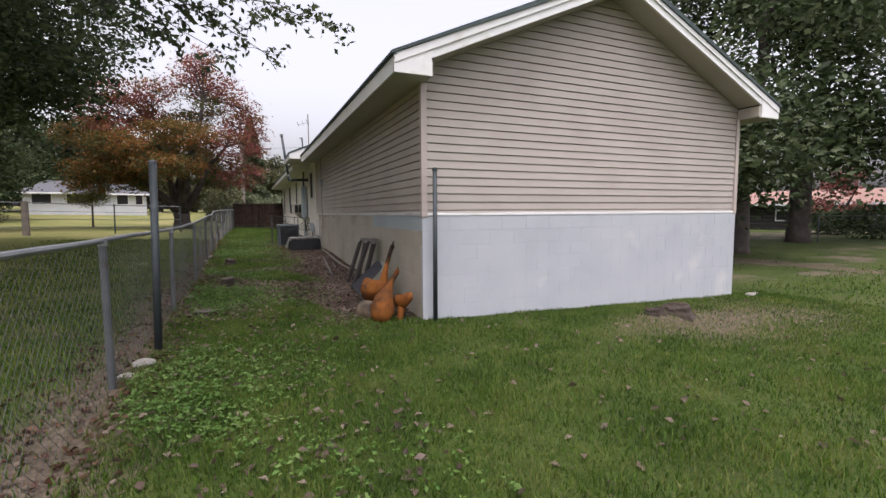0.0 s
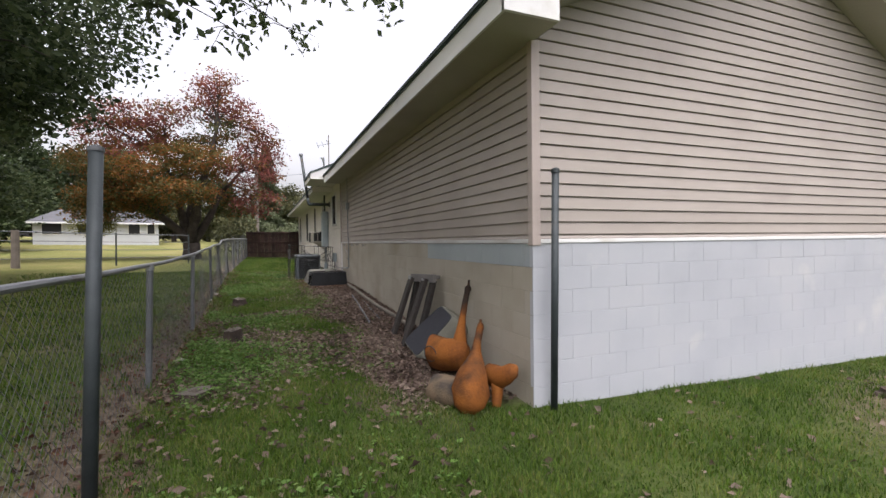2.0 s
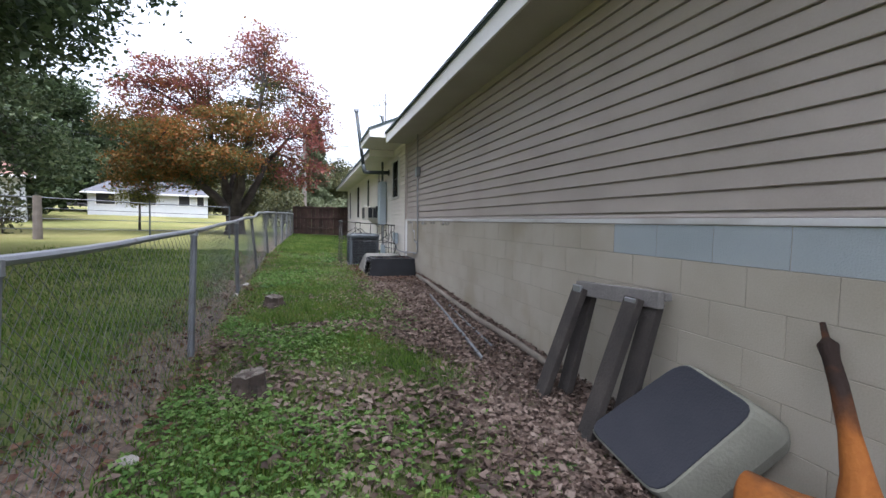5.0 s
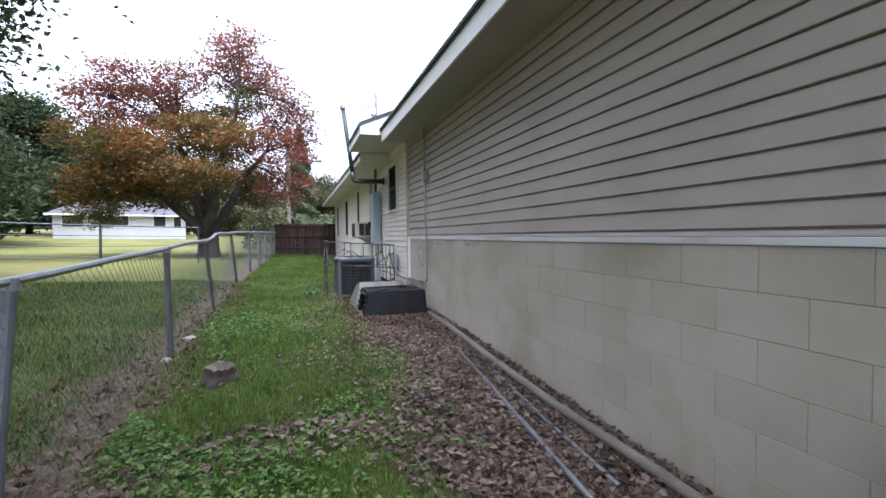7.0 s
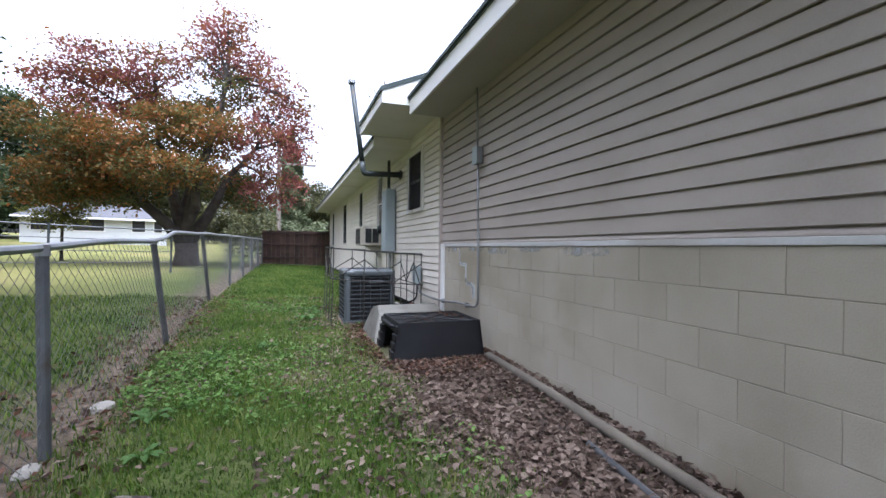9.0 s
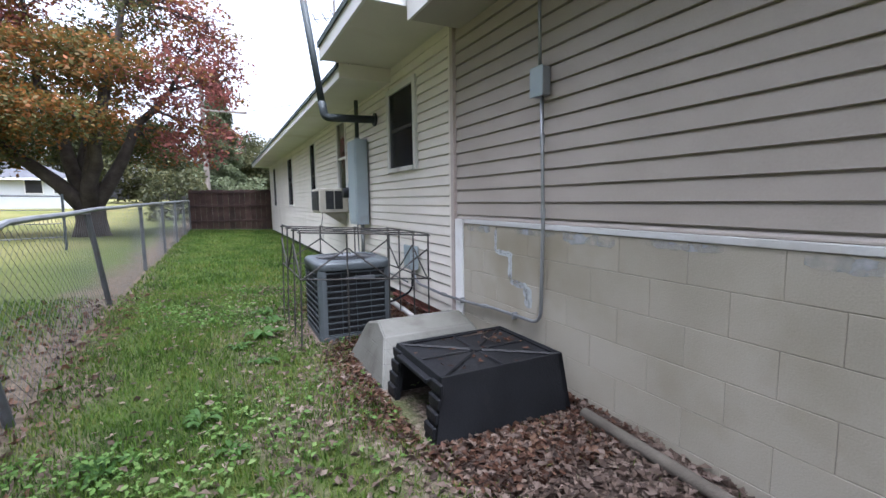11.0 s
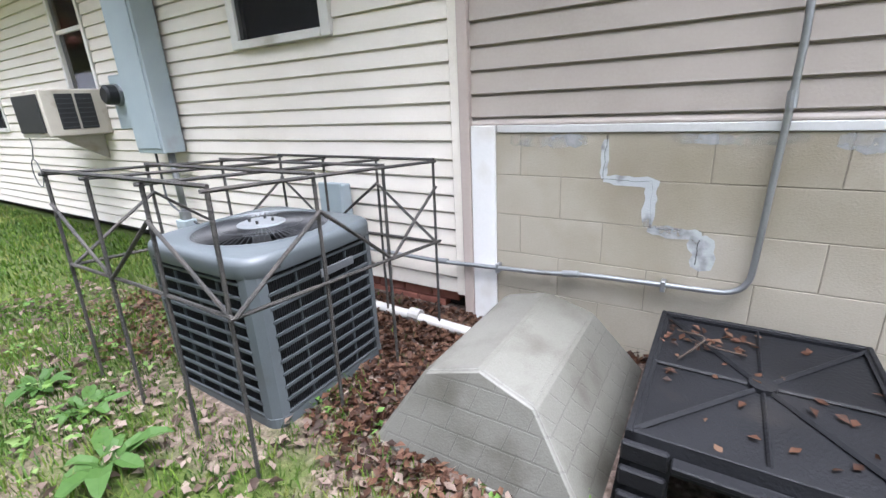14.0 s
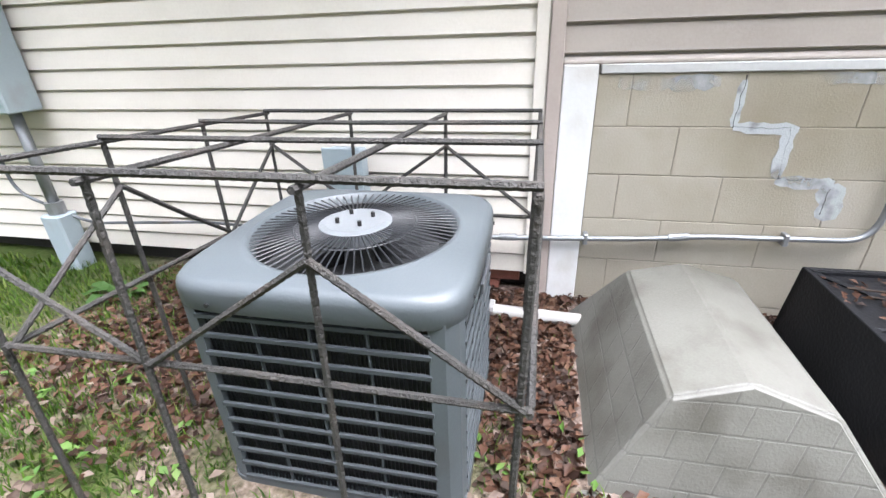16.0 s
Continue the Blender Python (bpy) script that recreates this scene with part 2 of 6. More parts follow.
M["dark_fill"] = material("near_black_fill", [(0.02, 0.018, 0.016), (0.035, 0.032, 0.03)], 0.95, 4, 0.3, 60)
M["bark"] = material("dark_tree_bark", [(0.018, 0.014, 0.012), (0.045, 0.036, 0.03), (0.075, 0.062, 0.052)], 0.95, 4, 0.9, 22)
M["pole_wood"] = material("grey_pole_wood", [(0.12, 0.10, 0.085), (0.2, 0.17, 0.145)], 0.9, 4, 0.5, 40)
M["house_white"] = material("white_house_paint", [(0.46, 0.48, 0.50), (0.56, 0.57, 0.58)], 0.6, 1, 0.1, 50)
M["roof_grey"] = material("grey_roof_shingle", [(0.0585, 0.0608, 0.0675), (0.09, 0.09, 0.099)], 0.9, 2, 0.4, 60)
M["roof_red"] = material("faded_red_roof", [(0.17, 0.095, 0.075), (0.25, 0.14, 0.11)], 0.8, 1, 0.3, 40)


def leaf_material(name, colours, scale=0.5):
    """Leaf surface that also lets light through."""
    m = material(name, colours, 0.6, scale, 0, 40, island=0.55, spec=0.25)
    n, l = m.node_tree.nodes, m.node_tree.links
    tr, mx = n.new("ShaderNodeBsdfTranslucent"), n.new("ShaderNodeMixShader")
    b = n["Principled BSDF"]
    l.new(b.inputs["Base Color"].links[0].from_socket, tr.inputs["Color"])
    mx.inputs[0].default_value = 0.4
    l.new(b.outputs[0], mx.inputs[1]); l.new(tr.outputs[0], mx.inputs[2])
    l.new(mx.outputs[0], n["Material Output"].inputs["Surface"])
    return m


M["grass"] = leaf_material("grass_blade", [(0.019, 0.046, 0.0045), (0.045, 0.094, 0.0085), (0.078, 0.132, 0.013), (0.135, 0.142, 0.040)], 1.6)
M["weed"] = leaf_material("broadleaf_weed", [(0.052, 0.112, 0.020), (0.090, 0.165, 0.034), (0.145, 0.210, 0.066)], 1.5)
M["weed_rosette"] = leaf_material("rosette_leaf", [(0.030, 0.072, 0.013), (0.052, 0.108, 0.024), (0.088, 0.140, 0.045)], 1.5)
M["litter"] = leaf_material("fallen_leaf", [(0.045, 0.031, 0.024), (0.092, 0.064, 0.050), (0.156, 0.115, 0.092), (0.226, 0.178, 0.147)], 1.5)
M["litter_red"] = leaf_material("fallen_red_leaf", [(0.022, 0.0105, 0.0065), (0.054, 0.025, 0.0145), (0.095, 0.046, 0.028), (0.14, 0.084, 0.054)], 3.5)
M["leaf_orange"] = leaf_material("orange_brown_leaf", [(0.07, 0.06, 0.016), (0.15, 0.09, 0.022), (0.22, 0.10, 0.026), (0.27, 0.10, 0.036)], 0.35)
M["leaf_red"] = leaf_material("purple_red_leaf", [(0.13, 0.050, 0.044), (0.22, 0.078, 0.066), (0.31, 0.110, 0.085)], 0.4)
M["leaf_green"] = leaf_material("dark_olive_leaf", [(0.045, 0.055, 0.02), (0.08, 0.09, 0.03), (0.15, 0.13, 0.045)], 0.4)
M["leaf_oak"] = leaf_material("dark_oak_leaf", [(0.018, 0.030, 0.012), (0.035, 0.054, 0.021), (0.062, 0.088, 0.037), (0.105, 0.128, 0.064)], 0.4)
M["leaf_yellow"] = leaf_material("yellow_green_leaf", [(0.09, 0.10, 0.02), (0.16, 0.16, 0.035), (0.24, 0.20, 0.05)], 0.6)
M["leaf_far"] = leaf_material("far_green_leaf", [(0.042, 0.048, 0.022), (0.075, 0.080, 0.034), (0.125, 0.118, 0.052)], 0.2)
M["leaf_conifer"] = leaf_material("grey_green_needle", [(0.075, 0.095, 0.05), (0.115, 0.135, 0.07), (0.16, 0.175, 0.10)], 0.3)


def glass_material(name):
    m = bpy.data.materials.new(name)
    m.use_nodes = True
    b = m.node_tree.nodes["Principled BSDF"]
    b.inputs["Base Color"].default_value = (0.55, 0.58, 0.6, 1)
    b.inputs["Roughness"].default_value = 0.03
    b.inputs["Transmission Weight"].default_value = 1.0
    b.inputs["IOR"].default_value = 1.45
    return m


M["glass"] = glass_material("window_glass")


# ---- ground level ----
FENCE_Y, FENCE_Z = (-30, 2, 6, 9, 11, 13.5, 17, 19.5, 33, 60), (-0.05, 0.02, 0.08, 0.13, 0.15, 0.26, 0.43, 0.54, 0.60, 0.9)
WALL_Y, WALL_Z = (-30, 2, 6.5, 7.6, 8.4, 10.5, 13, 15.3, 17.5, 22, 33, 60), (-0.05, 0.0, 0.0, 0.02, 0.08, 0.18, 0.29, 0.36, 0.38, 0.42, 0.48, 0.8)


def gz(x, y):
    x, y = np.asarray(x, float), np.asarray(y, float)
    zf, zw = np.interp(y, FENCE_Y, FENCE_Z), np.interp(y, WALL_Y, WALL_Z)
    u = np.clip((x + 0.75) / 3.02, 0, 1)
    zw = zw * (1 - np.clip((x - 2.3) / 5.0, 0, 1))
    z = zf * (1 - u) + zw * u
    z = z + 0.028 * np.clip(-x - 1.2, 0, 70) + 0.02 * np.clip(y - 36, 0, 60)
    z = z - 0.022 * np.clip(x - 2.4, 0, 6.3) + 0.02 * np.clip(x - 10, 0, 12)
    z = z + 0.12 * np.exp(-(((x - 5.5) / 0.75) ** 2 + ((y - 6.25) / 0.45) ** 2))
    return z + 0.012 * np.sin(2.1 * x + 0.7 * np.sin(1.3 * y)) * np.sin(1.7 * y + 0.9 * np.sin(1.9 * x))


def g1(x, y):
    return float(gz(x, y))


# ---- mesh helpers ----
BASE = {}


def thing(name, at, label, category, group="", kind=""):
    ob = new(name)
    ob.empty_display_size = 0.1
    ob.location = at
    BASE[ob] = Vector(at)
    return tagged(ob, label, category, group, kind)


def finish(ob, parent):
    ob.parent = parent
    if parent in BASE:
        ob.matrix_parent_inverse = Matrix.Translation(-BASE[parent])
    return ob


def part(name, bm, mat, parent=None, label="", smooth=False):
    """Links a bmesh in world coordinates as one mesh, under a thing or a part."""
    me = bpy.data.meshes.new(name)
    bmesh.ops.recalc_face_normals(bm, faces=bm.faces)
    bm.to_mesh(me)
    bm.free()
    me.materials.append(M[mat])
    if smooth:
        me.polygons.foreach_set("use_smooth", [True] * len(me.polygons))
    ob = new(name, me)
    if label:
        ob["label"] = label
    return finish(ob, parent) if parent else ob


def soften(ob):
    """Smooth shading that keeps large flat faces flat."""
    ob.data.polygons.foreach_set("use_smooth", [True] * len(ob.data.polygons))
    ob.modifiers.new("weighted_normals", "WEIGHTED_NORMAL").weight = 100
    return ob


def box(bm, lo, hi, bevel=0.0):
    """A box between two corners, with chamfered edges."""
    c = [(a + b) / 2 for a, b in zip(lo, hi)]
    s = [abs(b - a) for a, b in zip(lo, hi)]
    r = bmesh.ops.create_cube(bm, size=1, matrix=Matrix.Translation(c) @ Matrix.Diagonal((*s, 1)))
    if bevel:
        es = list({e for v in r["verts"] for e in v.link_edges})
        bmesh.ops.bevel(bm, geom=es, offset=bevel, segments=1, affect="EDGES")
    return bm


def nb():
    return bmesh.new()


def tube(bm, pts, radii, seg=8, caps=True):
    """A round bar along points, with one radius or one for each point."""
    pts = [Vector(p) for p in pts]
    if not isinstance(radii, (list, tuple)):
        radii = [radii] * len(pts)
    rings = []
    up = None
    for i, p in enumerate(pts):
        d = (pts[min(i + 1, len(pts) - 1)] - pts[max(i - 1, 0)]).normalized()
        if up is None:
            up = Vector((0, 0, 1)) if abs(d.z) < 0.9 else Vector((1, 0, 0))
        side = d.cross(up).normalized()
        up = side.cross(d).normalized()
        rings.append([bm.verts.new(p + radii[i] * (math.cos(a) * side + math.sin(a) * up)) for a in [2 * math.pi * k / seg for k in range(seg)]])
    for a, b in zip(rings, rings[1:]):
        for k in range(seg):
            bm.faces.new((a[k], a[(k + 1) % seg], b[(k + 1) % seg], b[k]))
    if caps:
        bm.faces.new(rings[0][::-1])
        bm.faces.new(rings[-1])
    return bm


def loft(bm, rings, caps=True):
    """Skins a list of equal-length rings of points."""
    rs = [[bm.verts.new(p) for p in r] for r in rings]
    k = len(rs[0])
    for a, b in zip(rs, rs[1:]):
        for i in range(k):
            bm.faces.new((a[i], a[(i + 1) % k], b[(i + 1) % k], b[i]))
    if caps:
        bm.faces.new(rs[0][::-1])
        bm.faces.new(rs[-1])
    return bm


def bend(pts, r=0.08, n=5):
    """Rounds the inner corners of a run of points."""
    pts = [Vector(p) for p in pts]
    out = [pts[0]]
    for a, b, c in zip(pts, pts[1:], pts[2:]):
        p, q = b + (a - b).normalized() * r, b + (c - b).normalized() * r
        for k in range(n + 1):
            t = k / n
            out.append((1 - t) ** 2 * p + 2 * t * (1 - t) * b + t * t * q)
    return out + [pts[-1]]


def shared(name, verts, faces, mat):
    me = bpy.data.meshes.new(name)
    me.from_pydata(verts, [], faces)
    me.materials.append(M[mat])
    return me


def piece(name, me, parent, at, rz=0.0):
    ob = new(name, me)
    ob.parent = parent
    ob.location = at
    if rz:
        ob.rotation_euler = (0, 0, rz)
    if parent in BASE:
        ob.matrix_parent_inverse = Matrix.Translation(-BASE[parent])
    return ob


def mesh_np(name, verts, faces, mat, kind="", label="", category="", parent=None):
    """A large mesh from arrays of vertices and of equal-sided faces."""
    me = bpy.data.meshes.new(name)
    nf, k = faces.shape
    me.vertices.add(len(verts))
    me.vertices.foreach_set("co", np.ascontiguousarray(verts, np.float32).ravel())
    me.loops.add(nf * k)
    me.loops.foreach_set("vertex_index", np.ascontiguousarray(faces, np.int32).ravel())
    me.polygons.add(nf)
    me.polygons.foreach_set("loop_start", np.arange(0, nf * k, k, dtype=np.int32))
    me.update(calc_edges=True)
    me.validate()
    me.materials.append(M[mat])
    ob = new(name, me)
    tagged(ob, label, category, "", kind)
    return finish(ob, parent) if parent else ob


def leaves_np(rng, centres, size, flat=0.0):
    """Folded four-cornered leaves at the centres, turned at random; flat: how far they lie level."""
    n = len(centres)
    a = rng.normal(size=(n, 3)); a[:, 2] *= 1 - flat
    a /= np.linalg.norm(a, axis=1, keepdims=True)
    b = rng.normal(size=(n, 3)); b[:, 2] *= 1 - flat
    b -= a * np.sum(a * b, axis=1, keepdims=True)
    b /= np.linalg.norm(b, axis=1, keepdims=True)
    c = np.cross(a, b)
    c[c[:, 2] < 0] *= -1
    s = (size * rng.uniform(0.6, 1.3, n))[:, None]
    lift = c * s * rng.uniform(0.02, 0.28, n)[:, None]
    v = np.stack([centres - a * s * 0.55, centres + b * s * 0.33 + lift, centres + a * s * 0.6, centres - b * s * 0.33 + lift], 1).reshape(-1, 3)
    f = np.arange(4 * n).reshape(n, 4)
    f = np.concatenate([f[:, [0, 1, 2]], f[:, [0, 2, 3]]])
    return v, f


def mottle(x, y, s, seed=0.0):
    """Smooth patchiness from 0 to 1."""
    v = np.sin(x * s + 1.7 * np.sin(y * s * 0.8 + seed)) + np.sin(y * s * 1.3 + 1.3 * np.sin(x * s * 0.9 + seed * 2)) + 0.6 * np.sin((x + y) * s * 2.3 + seed * 3)
    return np.clip(v / 5.2 + 0.5, 0, 1)


# ---- ground ----
def ground_material():
    m = bpy.data.materials.new("lawn_and_leaf_litter")
    m.use_nodes = True
    n, l = m.node_tree.nodes, m.node_tree.links
    b = n["Principled BSDF"]
    b.inputs["Roughness"].default_value = 0.95
    b.inputs["Specular IOR Level"].default_value = 0.15
    geo = n.new("ShaderNodeNewGeometry")
    sep = n.new("ShaderNodeSeparateXYZ"); l.new(geo.outputs["Position"], sep.inputs[0])

    def noise_tex(scale, detail=5):
        t = n.new("ShaderNodeTexNoise"); l.new(geo.outputs["Position"], t.inputs["Vector"])
        t.inputs["Scale"].default_value, t.inputs["Detail"].default_value = scale, detail
        return t.outputs["Fac"]

    def math_node(op, a, c):
        t = n.new("ShaderNodeMath"); t.operation = op
        for i, v in enumerate((a, c)):
            if isinstance(v, (int, float)):
                t.inputs[i].default_value = v
            else:
                l.new(v, t.inputs[i])
        return t.outputs[0]

    def rng_node(v, a, c, lo=0.0, hi=1.0):
        t = n.new("ShaderNodeMapRange"); t.interpolation_type = "SMOOTHSTEP"; l.new(v, t.inputs[0])
        t.inputs[1].default_value, t.inputs[2].default_value, t.inputs[3].default_value, t.inputs[4].default_value = a, c, lo, hi
        return t.outputs[0]

    def ramp(v, cols):
        t = n.new("ShaderNodeValToRGB"); l.new(v, t.inputs[0])
        while len(t.color_ramp.elements) < len(cols):
            t.color_ramp.elements.new(0.5)
        for i, c in enumerate(cols):
            t.color_ramp.elements[i].position = 0.3 + 0.4 * i / (len(cols) - 1)
            t.color_ramp.elements[i].color = (*c, 1)
        return t.outputs[0]

    def mix(f, a, c):
        t = n.new("ShaderNodeMix"); t.data_type = "RGBA"
        l.new(f, t.inputs[0]); l.new(a, t.inputs[6]); l.new(c, t.inputs[7])
        return t.outputs[2]

    wob = math_node("MULTIPLY", math_node("SUBTRACT", noise_tex(1.6), 0.5), 1.3)
    x = math_node("ADD", sep.outputs[0], wob)
    y = math_node("ADD", sep.outputs[1], wob)
    lawn = ramp(noise_tex(0.9, 8), [(0.018, 0.031, 0.006), (0.032, 0.051, 0.009), (0.047, 0.067, 0.014), (0.064, 0.068, 0.026)])
    speck = ramp(noise_tex(28, 3), [(0.010, 0.016, 0.004), (0.032, 0.047, 0.010), (0.070, 0.068, 0.028)])
    green = mix(rng_node(noise_tex(6), 0.35, 0.65, 0.2, 0.7), lawn, speck)
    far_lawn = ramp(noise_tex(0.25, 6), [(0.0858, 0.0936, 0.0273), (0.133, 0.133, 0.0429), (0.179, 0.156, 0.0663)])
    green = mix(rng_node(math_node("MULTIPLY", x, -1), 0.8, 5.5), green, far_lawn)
    dirt = ramp(noise_tex(18, 6), [(0.046, 0.034, 0.025), (0.092, 0.067, 0.052), (0.152, 0.117, 0.092)])
    litter = ramp(noise_tex(40, 3), [(0.045, 0.032, 0.025), (0.112, 0.083, 0.068), (0.20, 0.156, 0.134)])
    strip = math_node("MULTIPLY", math_node("MULTIPLY", rng_node(x, 0.85, 1.45), rng_node(sep.outputs[0], 2.6, 3.0, 1, 0)), math_node("MULTIPLY", rng_node(y, 7.3, 8.3), rng_node(sep.outputs[1], 18.6, 20.0, 1, 0)))
    patch = math_node("MULTIPLY", rng_node(noise_tex(0.7), 0.52, 0.64), math_node("MULTIPLY", rng_node(y, 7.2, 8.4), rng_node(y, 10.2, 12.0, 0.75, 0)))
    fence_l = math_node("MULTIPLY", rng_node(x, -1.6, -1.0), rng_node(x, -0.7, -0.35, 1, 0))
    bx, by = math_node("DIVIDE", math_node("SUBTRACT", x, 7.0), 2.6), math_node("DIVIDE", math_node("SUBTRACT", y, 6.0), 1.15)
    bare = rng_node(math_node("ADD", math_node("MULTIPLY", bx, bx), math_node("MULTIPLY", by, by)), 0.4, 1.4, 0.8, 0)
    mulch = math_node("MULTIPLY", rng_node(x, 13.4, 14.0), rng_node(x, 14.2, 14.9, 1, 0))
    c = mix(patch, green, litter)
    c = mix(math_node("MULTIPLY", fence_l, 0.85), c, dirt)
    c = mix(bare, c, dirt)
    c = mix(math_node("MULTIPLY", mulch, 0.8), c, dirt)
    worn = math_node("MULTIPLY", math_node("MULTIPLY", rng_node(noise_tex(2.3), 0.40, 0.56), rng_node(x, 0.1, 0.6)), math_node("MULTIPLY", rng_node(y, 14.8, 15.6), rng_node(y, 18.8, 19.6, 0.85, 0)))
    c = mix(worn, c, litter)
    c = mix(strip, c, litter)
    l.new(c, b.inputs["Base Color"])
    bp = n.new("ShaderNodeBump"); bp.inputs["Strength"].default_value, bp.inputs["Distance"].default_value = 0.8, 0.03
    l.new(noise_tex(35, 6), bp.inputs["Height"]); l.new(bp.outputs[0], b.inputs["Normal"])
    return m


M["ground"] = ground_material()


def spaced(lo, hi, step, far_lo, far_hi):
    mid = list(np.arange(lo, hi, step))
    out, s = [], step
    p = lo
    while p > far_lo:
        s *= 1.35; p -= s; out.append(p)
    res = out[::-1] + mid
    s, p = step, hi
    while p < far_hi:
        res.append(p); s *= 1.35; p += s
    return np.array(res)


gx, gy = spaced(-4, 10, 0.13, -600, 600), spaced(0, 36, 0.16, -600, 900)
GX, GY = np.meshgrid(gx, gy)
gv = np.stack([GX, GY, gz(GX, GY)], -1).reshape(-1, 3)
idx = np.arange(GX.size).reshape(GX.shape)
gf = np.stack([idx[:-1, :-1], idx[:-1, 1:], idx[1:, 1:], idx[1:, :-1]], -1).reshape(-1, 4)
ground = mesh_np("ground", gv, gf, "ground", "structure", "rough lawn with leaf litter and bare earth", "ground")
ground.data.polygons.foreach_set("use_smooth", [True] * len(ground.data.polygons))

# ---- the house: plan ----
WX, GY0, SEAM, FAR = 2.275, 7.415, 17.22, 33.4      # side wall, gable wall, seam between addition and old house, far end
EAST = 8.54
TOPB = 1.42                                          # top of the block base
LAP, LAPC = 0.110, 0.0975
SOFFIT = 3.17


def prism_y(bm, prof, y0, y1):
    """Extrudes an outline in x and z from y0 to y1."""
    a = [bm.verts.new((x, y0, z)) for x, z in prof]
    b = [bm.verts.new((x, y1, z)) for x, z in prof]
    k = len(prof)
    for i in range(k):
        bm.faces.new((a[i], a[(i + 1) % k], b[(i + 1) % k], b[i]))
    bm.faces.new(a[::-1]); bm.faces.new(b)
    return bm


def structure(name, bm, mat, label, category):
    return tagged(part(name, bm, mat), label, category, "", "structure")


APX, APZ = 5.41, 4.66
# block bases: a mortar core with the blocks proud of it
wall_west = structure("wall_west", box(nb(), (WX + 0.003, GY0 + 0.01, -0.4), (WX + 0.2, SEAM, TOPB)), "mortar_tan", "tan painted concrete block base wall of the addition", "wall")
wall_south = structure("wall_south", box(nb(), (WX + 0.012, GY0 + 0.003, -0.5), (EAST - 0.01, GY0 + 0.2, TOPB)), "mortar_white", "whitewashed concrete block base of the gable wall", "wall")
structure("wall_east", box(nb(), (EAST - 0.15, GY0 + 0.2, -0.5), (EAST, FAR, SOFFIT)), "siding_tan", "plain outer wall of the house", "wall")
structure("wall_north", box(nb(), (WX, FAR - 0.15, 0.3), (EAST - 0.15, FAR, SOFFIT)), "siding_cream", "plain end wall of the house", "wall")
bm = nb()
prism_y(bm, [(WX + 0.02, TOPB), (EAST - 0.02, TOPB), (EAST - 0.02, 3.28), (APX, 4.72), (WX + 0.02, 3.28)], GY0 + 0.036, GY0 + 0.14)
wall_gable = structure("wall_gable", bm, "siding_tan", "gable wall clad in tan vinyl lap siding", "wall")
wall_side = structure("wall_side_siding", box(nb(), (WX + 0.036, GY0 + 0.14, TOPB), (WX + 0.16, SEAM, SOFFIT)), "siding_tan", "long side wall clad in tan vinyl lap siding", "wall")

# windows of the old part: y0, y1, z0, z1
WINDOWS = [(18.06, 18.95, 1.98, 2.97), (21.05, 21.68, 1.74, 3.0), (23.72, 24.32, 1.48, 2.94), (27.15, 28.1, 1.5, 2.92), (31.35, 32.1, 1.46, 2.9)]
bm = nb()
prev = SEAM
for y0, y1, z0, z1 in WINDOWS:
    box(bm, (WX + 0.036, prev, 0.55), (WX + 0.15, y0, SOFFIT))
    box(bm, (WX + 0.036, y0, 0.55), (WX + 0.15, y1, z0))
    box(bm, (WX + 0.036, y0, z1), (WX + 0.15, y1, SOFFIT))
    prev = y1
box(bm, (WX + 0.036, prev, 0.55), (WX + 0.15, FAR - 0.15, SOFFIT))
wall_old = structure("wall_old_house", bm, "siding_cream", "old house wall clad in cream vinyl lap siding", "wall")
# shade of the crawl space and the rooms is put into the dark colour
structure("wall_foundation", box(nb(), (WX + 0.10, SEAM, -0.1), (WX + 0.3, FAR - 0.15, 0.55)), "dark_fill", "recessed crawl-space foundation, coloured near black for shade", "wall")
structure("floor", box(nb(), (WX + 0.3, GY0 + 0.2, 0.45), (EAST - 0.15, FAR - 0.15, 0.55)), "dark_fill", "floor inside the house, coloured dark for the unlit room", "floor")
structure("ceiling", box(nb(), (WX + 0.16, GY0 + 0.14, SOFFIT - 0.06), (EAST - 0.15, FAR - 0.15, SOFFIT)), "soffit", "flat ceiling inside the house", "ceiling")

# roofs: slabs over the addition and the old part
EAVE, RAKE = 1.80, 7.02
SL = 0.45


def roof_part(name, parent, y0, y1, eave, z_eave, mat, thick=0.09):
    east_e = 2 * APX - eave
    za = z_eave + (APX - eave) * SL
    return part(name, prism_y(nb(), [(eave, z_eave), (APX, za), (east_e, z_eave), (east_e, z_eave - thick * 0.4), (APX, za - thick), (eave, z_eave - thick * 0.4)], y0, y1), mat, parent)


roof = thing("roof", (APX, 12, SOFFIT), "shallow gable roof with dark shingles and white fascia", "roof", kind="structure")
roof_part("shingles", roof, RAKE - 0.02, SEAM + 0.02, EAVE - 0.03, 3.335, "shingle")
